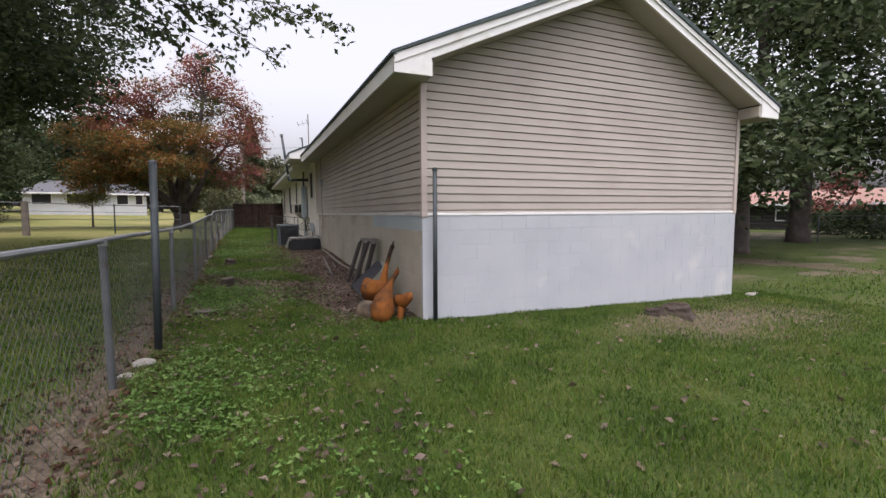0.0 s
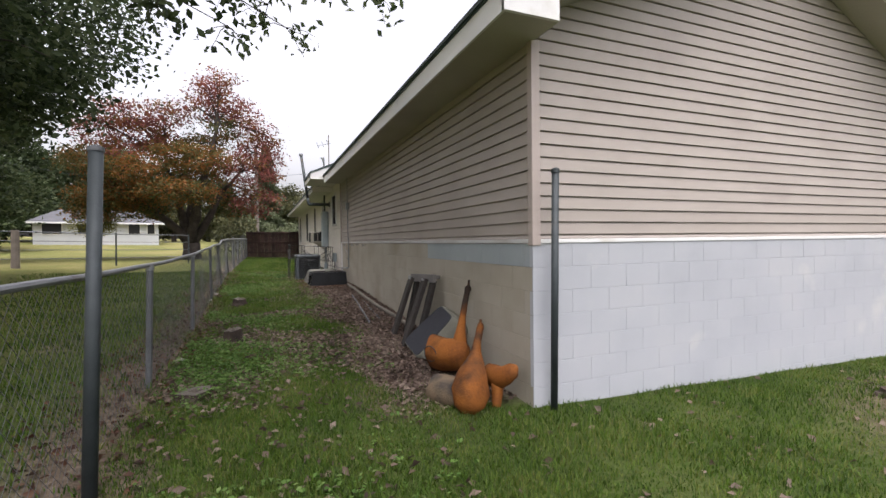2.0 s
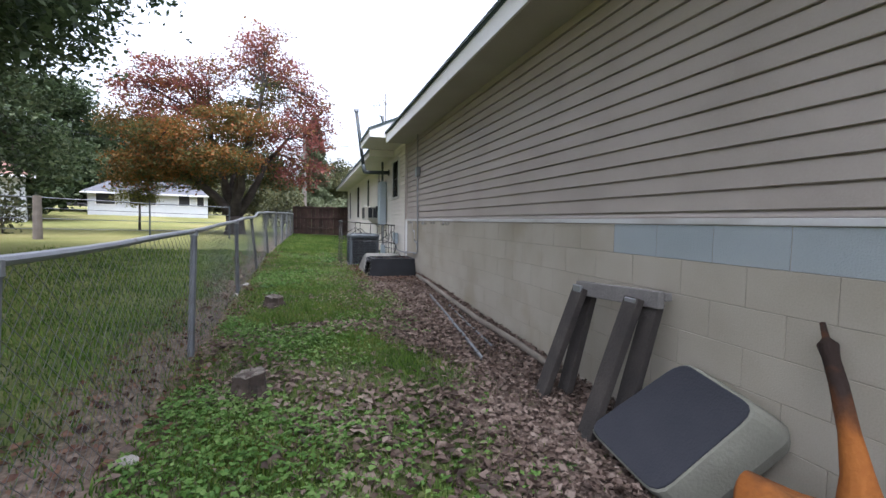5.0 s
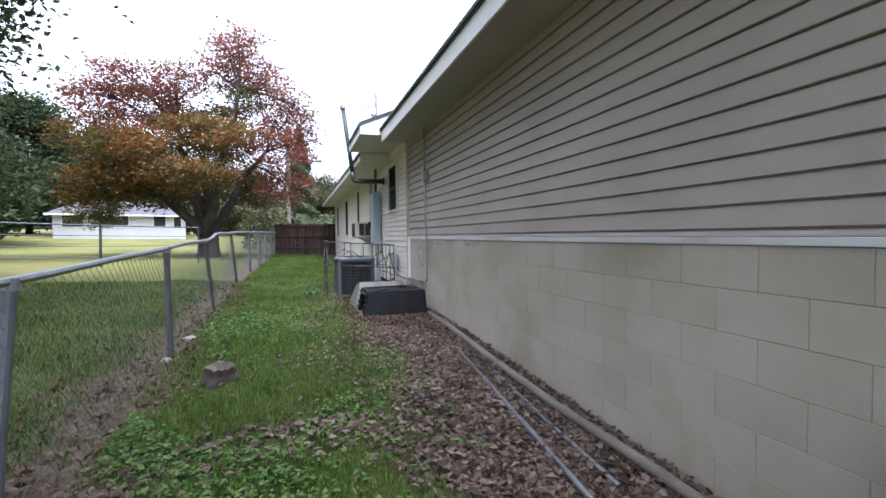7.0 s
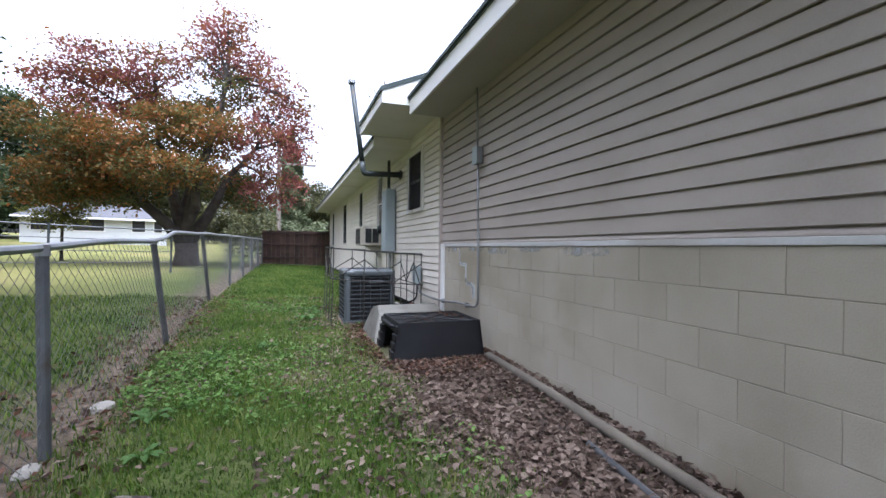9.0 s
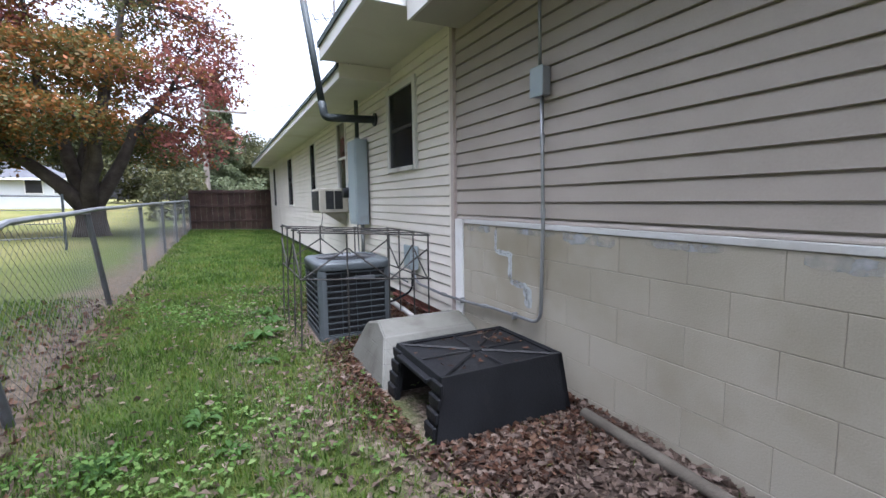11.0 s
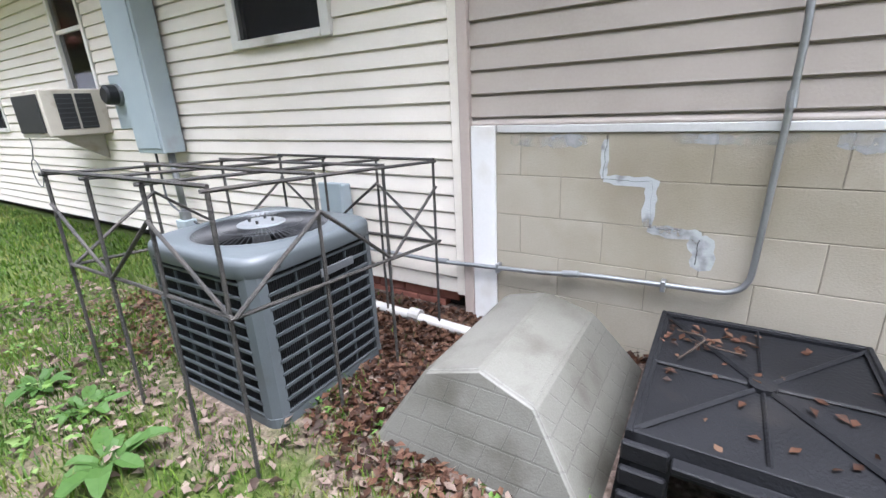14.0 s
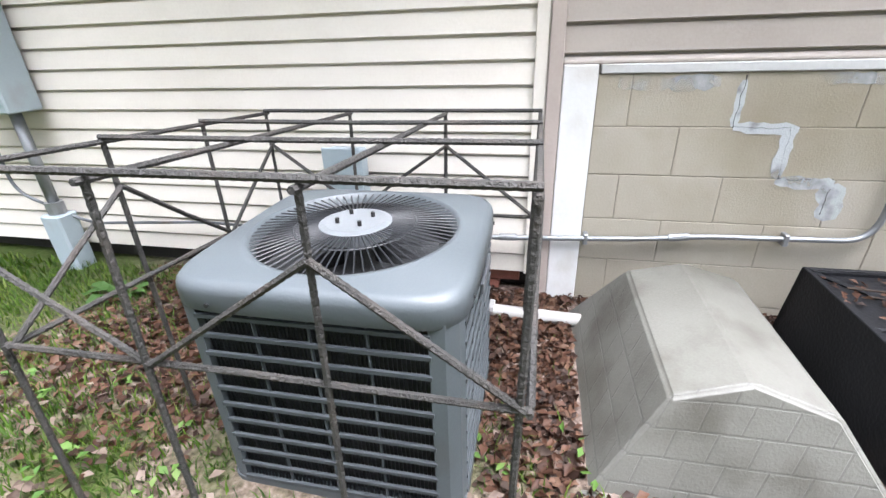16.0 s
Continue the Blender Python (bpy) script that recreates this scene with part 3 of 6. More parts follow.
# eave boxes: fascia and soffit on both sides
for s in (1, -1):
    ex = lambda x: x if s == 1 else 2 * APX - x
    part("fascia", box(nb(), (ex(EAVE), RAKE + 0.03, 3.10), (ex(EAVE + 0.025), SEAM - 0.12, 3.285), 0.003), "white_trim", roof, "white fascia board along the eave")
    part("drip_edge", box(nb(), (ex(EAVE - 0.014), RAKE, 3.286), (ex(EAVE + 0.03), SEAM - 0.1, 3.312), 0.002), "drip", roof, "dark green metal drip edge")
    part("soffit", box(nb(), (ex(EAVE + 0.025), RAKE + 0.40, 3.115), (ex(WX + 0.02), SEAM - 0.12, 3.135)), "soffit", roof, "tan painted soffit boards")
    # boxed return at the gable corner, with a white face
    part("eave_return", box(nb(), (ex(EAVE + 0.01), RAKE + 0.045, 3.112), (ex(WX + 0.03), GY0 + 0.03, 3.30), 0.003), "soffit", roof, "tan boxed eave return")
    bm = nb()
    prism_y(bm, [(ex(EAVE), 3.10), (ex(EAVE), 3.30), (ex(WX), 3.30 + (WX - EAVE) * SL), (ex(WX), 3.10)], RAKE + 0.012, RAKE + 0.044)
    part("return_face", bm, "white_trim", roof, "white end board of the eave box")
    # rake boards in two steps and the sloping soffit
    a, z0 = EAVE, 3.30
    za = z0 + (APX - a) * SL
    for k, (dy, t0, t1, mt) in enumerate(((0.0, 0.0, 0.10, "white_trim"), (0.02, 0.10, 0.21, "white_trim"))):
        bm = nb()
        prism_y(bm, [(ex(a), max(z0 - t1, 3.10) if k else z0 - t1), (ex(a), z0 - t0), (APX, za - t0), (APX, za - t1)], RAKE + dy, RAKE + dy + 0.03)
        part("rake_board", bm, mt, roof)
    bm = nb()
    prism_y(bm, [(ex(WX + 0.04), z0 - 0.21 + (WX + 0.04 - a) * SL), (ex(WX + 0.04), z0 - 0.19 + (WX + 0.04 - a) * SL), (APX, za - 0.19), (APX, za - 0.21)], RAKE + 0.05, GY0 + 0.01)
    part("rake_soffit", bm, "soffit", roof)
    bm = nb()
    prism_y(bm, [(ex(a - 0.02), z0 - 0.002), (ex(a - 0.02), z0 + 0.03), (APX, za + 0.035), (APX, za - 0.002)], RAKE - 0.012, RAKE + 0.03)
    part("drip_edge", bm, "drip", roof)
old_roof = thing("roof", (APX, 25, SOFFIT), "old house roof with white fascia, one step in the eave", "roof", kind="structure")
bm = nb()
prism_y(bm, [(1.42, 3.42), (APX, 5.1), (2 * APX - 1.42, 3.42), (2 * APX - 1.42, 3.36), (APX, 5.0), (1.42, 3.36)], SEAM - 0.13, 18.86)
part("shingles", bm, "shingle", old_roof)
bm = nb()
prism_y(bm, [(1.63, 3.22), (APX, 4.95), (2 * APX - 1.63, 3.22), (2 * APX - 1.63, 3.17), (APX, 4.87), (1.63, 3.17)], 18.86, FAR + 0.5)
part("shingles", bm, "shingle", old_roof)
part("fascia", box(nb(), (1.44, SEAM - 0.10, 3.22), (1.47, 18.86, 3.38), 0.003), "white_trim", old_roof, "white fascia board of the raised eave")
part("soffit", box(nb(), (1.47, SEAM - 0.08, 3.23), (WX + 0.02, 18.86, 3.25)), "soffit_cream", old_roof)
bm = nb()
prism_y(bm, [(1.44, 3.22), (1.44, 3.38), (1.84, 3.56), (2.3, 3.76), (2.3, 3.22)], SEAM - 0.12, SEAM - 0.095)
part("end_board", bm, "white_trim", old_roof, "white board closing the end of the raised eave")
part("fascia", box(nb(), (1.66, 18.87, 3.06), (1.69, FAR + 0.45, 3.19), 0.003), "white_trim", old_roof, "white fascia board of the low eave")
part("soffit", box(nb(), (1.69, 18.88, 3.07), (WX + 0.02, FAR + 0.4, 3.09)), "soffit_cream", old_roof)
part("end_board", box(nb(), (1.66, 18.845, 3.06), (WX + 0.02, 18.868, 3.225)), "soffit_cream", old_roof, "tan board closing the low eave")
part("wall_infill", box(nb(), (WX + 0.02, SEAM, 3.09), (WX + 0.12, 18.86, 3.3)), "siding_cream", old_roof)


# ---- lap siding boards ----
def lap_board(name, parent, mat, p0, p1, z, h, face):
    """One lap of siding between two points of a wall's line; face: the way that it looks."""
    d = Vector(p1) - Vector(p0)
    nrm = Vector(face)
    prof = [(-0.012, h + 0.004), (-0.011, h - 0.008), (0.003, h - 0.011), (0.013, 0.012), (0.0145, 0.004), (0.011, 0.0), (-0.012, 0.0)]
    vs = []
    for base in (Vector(p0), Vector(p1)):
        vs += [tuple(base + nrm * o + Vector((0, 0, z + k))) for o, k in prof]
    q = len(prof)
    fs = [(i, (i + 1) % q, q + (i + 1) % q, q + i) for i in range(q)] + [tuple(range(q))[::-1], tuple(range(q, 2 * q))]
    ob = new(name, shared(name, vs, fs, mat))
    ob.parent = parent
    return ob


rng = np.random.default_rng(5)
rows = int((SOFFIT - TOPB - 0.05) / LAP)
for r in range(-1, rows + 1):
    z = 1.495 + r * LAP if r >= 0 else 1.456
    h = min(LAP, SOFFIT - 0.02 - z) if r >= 0 else 0.039
    if h < 0.02:
        continue
    cuts = sorted([GY0 + 0.06, SEAM - 0.04] + [v for v in (9.1 + rng.uniform(-0.8, 2.2) + 3.66 * k for k in range(3)) if GY0 + 0.6 < v < SEAM - 0.6])
    for a, b in zip(cuts, cuts[1:]):
        lap_board("siding_board", wall_side, "siding_tan", (WX + 0.02, a, 0), (WX + 0.02, b + 0.0, 0), z, h, (-1, 0, 0))
r = -1
while True:
    z = 1.495 + r * LAP if r >= 0 else 1.456
    h = LAP if r >= 0 else 0.039
    r += 1
    # clip by the sloping soffit
    over = max(0.05, (z - 3.30) / 0.45 - 0.04)
    x0, x1 = WX + over, EAST - over
    if x1 - x0 < 0.1:
        break
    lap_board("siding_board", wall_gable, "siding_tan", (x0, GY0 + 0.02, 0), (x1, GY0 + 0.02, 0), z, h, (0, -1, 0))
r = 0
while True:
    z = 0.5025 + r * LAPC
    r += 1
    h = min(LAPC, 3.2 - z)
    if h < 0.03:
        break
    spans = [(SEAM + 0.06, FAR - 0.02)]
    for y0, y1, z0, z1 in WINDOWS:
        if z + h > z0 + 0.02 and z < z1 - 0.02:
            spans = [q for a, b in spans for q in (((a, y0), (y1, b)) if a < y0 < b else ((a, b),))]
    for a, b in spans:
        cuts = [a] + [v for v in (20.3 + (r * 1.37) % 3.0 + 3.66 * k for k in range(4)) if a + 0.4 < v < b - 0.4] + [b]
        for p, q in zip(cuts, cuts[1:]):
            lap_board("siding_board", wall_old, "siding_cream", (WX + 0.02, p, 0), (WX + 0.02, q, 0), z, h, (-1, 0, 0))

# corner posts, starter strips, seam channel, panel trim
structure("trim", box(nb(), (WX - 0.008, GY0 - 0.012, TOPB - 0.02), (WX + 0.075, GY0 + 0.062, 3.12), 0.004), "trim_tan", "tan vinyl corner post of the siding", "trim")
structure("trim", box(nb(), (EAST - 0.075, GY0 - 0.012, TOPB - 0.02), (EAST + 0.008, GY0 + 0.062, 3.12), 0.004), "trim_tan", "tan vinyl corner post of the siding", "trim")
structure("trim", box(nb(), (WX + 0.076, GY0 - 0.008, TOPB), (EAST - 0.076, GY0 + 0.02, TOPB + 0.035), 0.003), "white_trim", "white starter strip under the gable siding", "trim")
structure("trim", box(nb(), (WX - 0.008, GY0 + 0.063, TOPB), (WX + 0.02, 17.02, TOPB + 0.035), 0.003), "strip_pale", "weathered pale starter strip under the side siding", "trim")
structure("trim", box(nb(), (WX - 0.014, 17.03, 0.30), (WX + 0.02, 17.165, TOPB + 0.035), 0.003), "white_trim", "white painted board beside the block panel", "trim")
structure("trim", box(nb(), (WX - 0.022, 17.168, 0.36), (WX + 0.02, 17.225, 3.2), 0.003), "trim_tan", "tan vertical seam channel between the sidings", "trim")
structure("trim", box(nb(), (WX - 0.010, 17.227, 0.50), (WX + 0.02, 17.28, 3.2), 0.003), "siding_cream", "cream seam channel between the sidings", "trim")


# ---- windows ----
def window(i, y0, y1, z0, z1, wide):
    w = thing("window_%d" % i, (WX, (y0 + y1) / 2, z0), "double-hung window with weathered beige frame and dark screen", "window", "windows of the old house", "structure")
    f = 0.065 if wide else 0.035
    out = 0.018 if wide else 0.006
    bm = nb()
    box(bm, (WX - out, y0 - 0.01, z0 - 0.01), (WX + 0.05, y0 + f, z1), 0.004)
    box(bm, (WX - out, y1 - f, z0 - 0.01), (WX + 0.05, y1 + 0.01, z1), 0.004)
    box(bm, (WX - out, y0 + f, z1 - f), (WX + 0.05, y1 - f, z1), 0.004)
    part("window_frame", bm, "frame_beige", w)
    part("window_sill", box(nb(), (WX - out - 0.01, y0 + f, z0 - 0.012), (WX + 0.05, y1 - f, z0 + 0.04), 0.004), "frame_beige", w)
    mid = (z0 + z1) / 2
    part("meeting_rail", box(nb(), (WX + 0.012, y0 + f, mid - 0.018), (WX + 0.04, y1 - f, mid + 0.018), 0.003), "frame_beige", w)
    part("pane", box(nb(), (WX + 0.022, y0 + f, mid + 0.018), (WX + 0.028, y1 - f, z1 - f)), "glass", w)
    part("pane", box(nb(), (WX + 0.032, y0 + f, z0 + 0.04), (WX + 0.038, y1 - f, mid - 0.018)), "glass", w)
    if i != 2:
        part("insect_screen", box(nb(), (WX + 0.004, y0 + f, z0 + 0.04), (WX + 0.007, y1 - f, z1 - f)), "insect_screen", w, "dark mesh insect screen")
    # added sheet whose dark colour stands in for the unlit room
    part("screen", box(nb(), (WX + 0.08, y0 + f - 0.02, z0), (WX + 0.084, y1 - f + 0.02, z1)), "window_dark", w, "dark sheet in place of the unlit room behind the glass")


for i, (y0, y1, z0, z1) in enumerate(WINDOWS):
    window(i + 1, y0, y1, z0, z1, i == 0)


# ---- chain-link fence ----
POSTS = [(-0.90, -2.6, 0, 0), (-0.88, 0.3, 0, 0), (-0.87, 3.2, 0, 0), (-0.86, 6.12, 0, 0), (-0.83, 9.05, 0.01, 0.12), (-0.80, 11.6, 0.0, 0.22), (-0.81, 14.35, 0, -0.05), (-0.80, 16.75, -0.06, -0.30), (-0.82, 19.5, -0.05, -0.40), (-0.80, 22.0, 0, 0), (-0.78, 24.8, 0, 0), (-0.75, 27.6, 0, 0), (-0.72, 30.4, 0, 0), (-0.70, 33.2, 0, 0)]
POST_Y = [p[1] for p in POSTS]
POST_X = [p[0] for p in POSTS]


RAIL_Y = (-30, 4.5, 6.1, 9.2, 10.2, 11.2, 12.5, 13.1, 14.2, 15.1, 16.4, 17.0, 19.2, 24.0, 33.2, 60)
RAIL_Z = (1.22, 1.27, 1.265, 1.25, 1.262, 1.28, 1.315, 1.335, 1.375, 1.415, 1.44, 1.53, 1.58, 1.64, 1.73, 2.0)


def rail_at(y):
    """Place of the bent top rail above the fence line."""
    return np.interp(y, POST_Y, POST_X), np.interp(y, RAIL_Y, RAIL_Z)


chain_fence = thing("chain_link_fence", (-0.8, 10, g1(-0.8, 10)), "sagging galvanised chain-link fence along a dirt strip", "fence")
for x, y, lx, ly in POSTS:
    z = g1(x, y)
    xr, zr = rail_at(y + ly)
    part("post", tube(nb(), [(x, y, z - 0.1), (x + lx, y + ly, float(zr) - 0.01)], 0.028, 10), "galv_dull", chain_fence, smooth=False)
    bm = nb()
    tube(bm, [(x + lx, y + ly, float(zr) - 0.045), (x + lx, y + ly, float(zr) + 0.012)], 0.034, 10)
    part("post_cap", bm, "galv", chain_fence)
ys = np.arange(-2.6, 33.2, 0.4)
part("top_rail", tube(nb(), [(float(rail_at(y)[0]), y, float(rail_at(y)[1]) + 0.004 * math.sin(3 * y)) for y in ys], 0.021, 8), "galv", chain_fence, "dented galvanised top rail")


def link_fabric(name, y0, y1, parent, pitch=0.062, wire=0.0014):
    """Crossing diagonal wires between ground and rail, each a thin three-sided bar."""
    vs, fs = [], []
    for sgn in (1, -1):
        c0 = y0 - 1.3
        while c0 < y1 + 1.3:
            pts = []
            for k in range(9):
                s = k / 8
                y = c0 + sgn * 1.12 * s
                if y < y0 or y > y1:
                    continue
                x, zt = rail_at(y)
                zb = gz(x, y) + 0.01
                bulge = 0.025 * math.sin(2.2 * y) * math.sin(math.pi * s)
                pts.append((float(x) + bulge + 0.002 * sgn, y, float(zb + (zt - zb) * s)))
            if len(pts) > 1:
                b0 = len(vs)
                for p in pts:
                    for dx, dz in ((-wire, -wire), (wire, -wire), (0, wire * 1.4)):
                        vs.append((p[0] + dx, p[1], p[2] + dz))
                for i in range(len(pts) - 1):
                    for k in range(3):
                        a, b = b0 + 3 * i + k, b0 + 3 * i + (k + 1) % 3
                        fs.append((a, b, b + 3, a + 3))
            c0 += pitch * 1.414
    return mesh_np(name, np.array(vs), np.array(fs), "old_wire", parent=parent, label="sagging diamond wire mesh")


link_fabric("wire_mesh", -2.6, 33.2, chain_fence)

# tall steel posts
tall = thing("steel_post", (-0.70, 7.1, g1(-0.7, 7.1)), "tall dark grey steel post standing by the chain-link fence", "post", "tall steel posts")
part("shaft", tube(nb(), [(-0.70, 7.08, g1(-0.7, 7.1) - 0.1), (-0.69, 7.30, 1.985)], 0.036, 14), "dark_steel", tall, smooth=True)
part("cap", tube(nb(), [(-0.69, 7.30, 1.975), (-0.69, 7.303, 2.0), (-0.69, 7.304, 2.012)], [0.041, 0.041, 0.02], 14), "galv_dull", tall)
tall = thing("steel_post", (2.42, 7.30, g1(2.42, 7.30)), "tall dark green steel post standing at the house corner", "post", "tall steel posts")
part("shaft", tube(nb(), [(2.415, 7.33, g1(2.42, 7.30) - 0.1), (2.395, 7.26, 2.0)], 0.03, 14), "dark_steel", tall, smooth=True)
part("cap", tube(nb(), [(2.395, 7.26, 1.995), (2.394, 7.26, 2.025), (2.394, 7.26, 2.035)], [0.035, 0.035, 0.018], 14), "dark_steel", tall)

# ---- dark board fence across the far end ----
yard_fence = thing("board_fence", (0.8, 33.45, g1(0.8, 33.45)), "dark brown wooden board fence closing the passage", "fence")
bm = nb()
for z in (0.85, 1.45, 2.0):
    box(bm, (-0.72, 33.40, z), (WX, 33.44, z + 0.09), 0.005)
part("rail", bm, "fence_wood", yard_fence)
for i in range(15):
    x = -0.72 + i * 0.2
    part("board", box(nb(), (x + 0.003, 33.445, g1(x, 33.4) + 0.02), (x + 0.197, 33.467, 2.14 + 0.015 * math.sin(i * 5.1)), 0.003), "fence_wood", yard_fence)

# ---- services on the old wall ----
XS = WX - 0.012
enclosure = thing("electrical_enclosure", (WX, 20.05, 1.3), "tall grey metal electrical box mounted on the siding", "electrical box")
part("body", box(nb(), (WX - 0.19, 19.80, 1.29), (XS, 20.20, 2.5), 0.008), "grey_box", enclosure)
part("cover", box(nb(), (WX - 0.20, 19.82, 1.33), (WX - 0.19, 20.18, 2.47), 0.003), "grey_box", enclosure, "grey front cover")
part("hub", tube(nb(), [(WX - 0.10, 20.0, 2.5), (WX - 0.10, 20.0, 2.54)], 0.045, 12), "galv", enclosure)
mast = thing("service_mast", (WX - 0.1, 20.0, 2.5), "dark service conduit rising through the eave", "conduit")
part("pipe", tube(nb(), [(WX - 0.10, 20.0, 2.5), (WX - 0.10, 20.0, 4.25)], 0.03, 12), "dark_steel", mast, smooth=True)
part("weatherhead", tube(nb(), [(WX - 0.10, 20.0, 4.2), (WX - 0.12, 20.0, 4.34), (WX - 0.2, 20.0, 4.36)], [0.035, 0.05, 0.03], 10), "galv", mast)
down = thing("conduit", (WX - 0.06, 19.9, g1(2.2, 19.9)), "grey electrical conduit running down into the ground", "conduit")
part("pipe", tube(nb(), [(WX - 0.09, 19.9, 1.3), (WX - 0.09, 19.9, 0.78)], 0.028, 12), "galv", down, smooth=True)
part("coupling", tube(nb(), [(WX - 0.09, 19.9, 0.80), (WX - 0.09, 19.9, 0.73)], 0.045, 12), "galv", down)
part("ground_sleeve", box(nb(), (WX - 0.15, 19.84, g1(2.2, 19.9) - 0.05), (WX - 0.03, 19.97, 0.73), 0.01), "grey_box", down)
part("cable", tube(nb(), bend([(WX - 0.1, 20.12, 1.3), (WX - 0.09, 20.14, 0.85), (WX - 0.05, 19.75, 0.66), (WX - 0.04, 19.0, 0.70), (WX - 0.04, 18.3, 0.68)], 0.1), 0.009, 6), "galv_dull", down)
meter = thing("electric_meter", (WX, 20.47, 1.6), "round glass electric meter on a grey socket", "meter")
part("socket", box(nb(), (WX - 0.11, 20.34, 1.48), (XS, 20.58, 1.92), 0.008), "grey_box", meter)
part("collar", tube(nb(), [(WX - 0.11, 20.46, 1.76), (WX - 0.14, 20.46, 1.76)], 0.088, 20), "galv", meter)
part("dial_glass", tube(nb(), [(WX - 0.14, 20.46, 1.76), (WX - 0.21, 20.46, 1.76), (WX - 0.225, 20.46, 1.76)], [0.08, 0.078, 0.06], 20), "ac_louver", meter, "dark dial behind clear glass")
disc = thing("disconnect_box", (WX, 18.11, 0.9), "small grey outdoor disconnect box on the siding", "electrical box")
part("body", box(nb(), (WX - 0.10, 18.03, 0.86), (XS, 18.20, 1.12), 0.006), "grey_box", disc)
part("lid", box(nb(), (WX - 0.118, 18.02, 0.88), (WX - 0.10, 18.21, 1.135), 0.005), "grey_box", disc, "hinged grey lid")
part("whip", tube(nb(), bend([(WX - 0.06, 18.1, 0.87), (WX - 0.07, 18.1, 0.62), (1.9, 17.95, 0.55), (1.7, 17.85, 0.62)], 0.08), 0.012, 8), "rubber", disc, "black flexible cable")

vent = thing("vent_pipe", (WX, 19.4, 2.7), "dark metal stovepipe leaving the wall and leaning upward", "pipe")
part("wall_flange", tube(nb(), [(XS, 19.4, 2.71), (WX - 0.035, 19.4, 2.71)], 0.085, 18), "dark_steel", vent)
part("elbow", tube(nb(), bend([(XS, 19.4, 2.71), (1.60, 19.44, 2.70), (1.575, 19.455, 2.9)], 0.07), 0.05, 12), "dark_steel", vent, smooth=True)
part("stack", tube(nb(), [(1.583, 19.452, 2.82), (1.40, 19.60, 4.33)], 0.045, 12), "dark_steel", vent, smooth=True)
part("cap", tube(nb(), [(1.402, 19.598, 4.31), (1.395, 19.603, 4.37), (1.394, 19.604, 4.38)], [0.065, 0.065, 0.03], 12), "galv", vent)
antenna = thing("antenna_mast", (2.9, 24.0, 4.0), "thin bare antenna mast above the roof", "antenna")
part("mast", tube(nb(), [(2.9, 24.0, 3.7), (2.9, 24.0, 6.1)], 0.022, 8), "pole_wood", antenna)
part("boom", tube(nb(), [(2.4, 23.8, 5.55), (3.0, 24.05, 5.75)], 0.009, 6), "dark_steel", antenna)
for k in range(3):
    part("element", tube(nb(), [(2.45 + 0.2 * k, 23.7, 5.45 + 0.07 * k), (2.40 + 0.2 * k, 23.95, 5.72 + 0.07 * k)], 0.012, 6), "dark_steel", antenna)

unit = thing("window_air_conditioner", (2.1, 21.4, 1.46), "beige window air conditioner jutting from the wall", "air conditioner")
part("case", box(nb(), (1.80, 21.02, 1.44), (WX + 0.02, 21.66, 1.84), 0.012), "beige_unit", unit)
part("rear_grille", box(nb(), (1.785, 21.06, 1.48), (1.80, 21.62, 1.80), 0.004), "ac_dark", unit, "dark rear coil grille")
for k in range(2):
    grille = part("side_grille", box(nb(), (1.905 + k * 0.15, 21.012, 1.50), (2.035 + k * 0.15, 21.022, 1.80), 0.002), "ac_dark", unit, "dark recessed side grille")
    for q in range(7):
        part("slat", box(nb(), (1.907 + k * 0.15, 21.006, 1.515 + q * 0.04), (2.033 + k * 0.15, 21.012, 1.522 + q * 0.04)), "ac_slat", grille)
part("side_panel", box(nb(), (1.98, 21.70, 1.5), (2.0, 22.0, 1.86), 0.003), "grey_box", unit, "folded grey side panel")
bm = nb()
loft(bm, [[(1.9, y, 1.44), (WX, y, 1.44), (WX, y, 1.2)] for y in (21.2, 21.23)])
part("bracket", bm, "beige_unit", unit)

# conduit on the block wall
jb = thing("junction_box", (WX, 15.9, 2.3), "grey weatherproof junction box on tan siding", "electrical box")
part("body", box(nb(), (WX - 0.075, 15.85, 2.29), (XS + 0.008, 15.97, 2.47), 0.008), "galv", jb)
part("cover", box(nb(), (WX - 0.082, 15.845, 2.285), (WX - 0.075, 15.975, 2.475), 0.003), "grey_box", jb)
cond = thing("conduit", (WX - 0.03, 15.9, 0.77), "bent galvanised conduit clipped along the block wall", "conduit")
part("upper_pipe", tube(nb(), [(WX - 0.04, 15.92, 2.47), (WX - 0.04, 15.94, 3.13)], 0.011, 8), "galv", cond, smooth=True)
part("lower_pipe", tube(nb(), bend([(WX - 0.04, 15.90, 2.30), (WX - 0.05, 15.87, 1.75), (WX - 0.035, 15.88, 1.40), (WX - 0.03, 15.90, 0.77), (WX - 0.03, 16.55, 0.755), (WX - 0.03, 16.75, 0.73), (WX - 0.045, 17.4, 0.705), (WX - 0.05, 18.03, 0.72), (WX - 0.06, 18.07, 0.87)], 0.11, 7), 0.0125, 8), "galv", cond, "bright bent galvanised pipe", smooth=True)
for p, q in (((WX - 0.03, 16.58, 0.752), (WX - 0.03, 16.66, 0.742)), ((WX - 0.0395, 17.32, 0.71), (WX - 0.04, 17.40, 0.707)), ((WX - 0.045, 15.885, 1.98), (WX - 0.044, 15.887, 2.05)), ((WX - 0.04, 15.875, 1.5), (WX - 0.038, 15.876, 1.56))):
    part("coupling", tube(nb(), [p, q], 0.017, 10), "galv", cond)
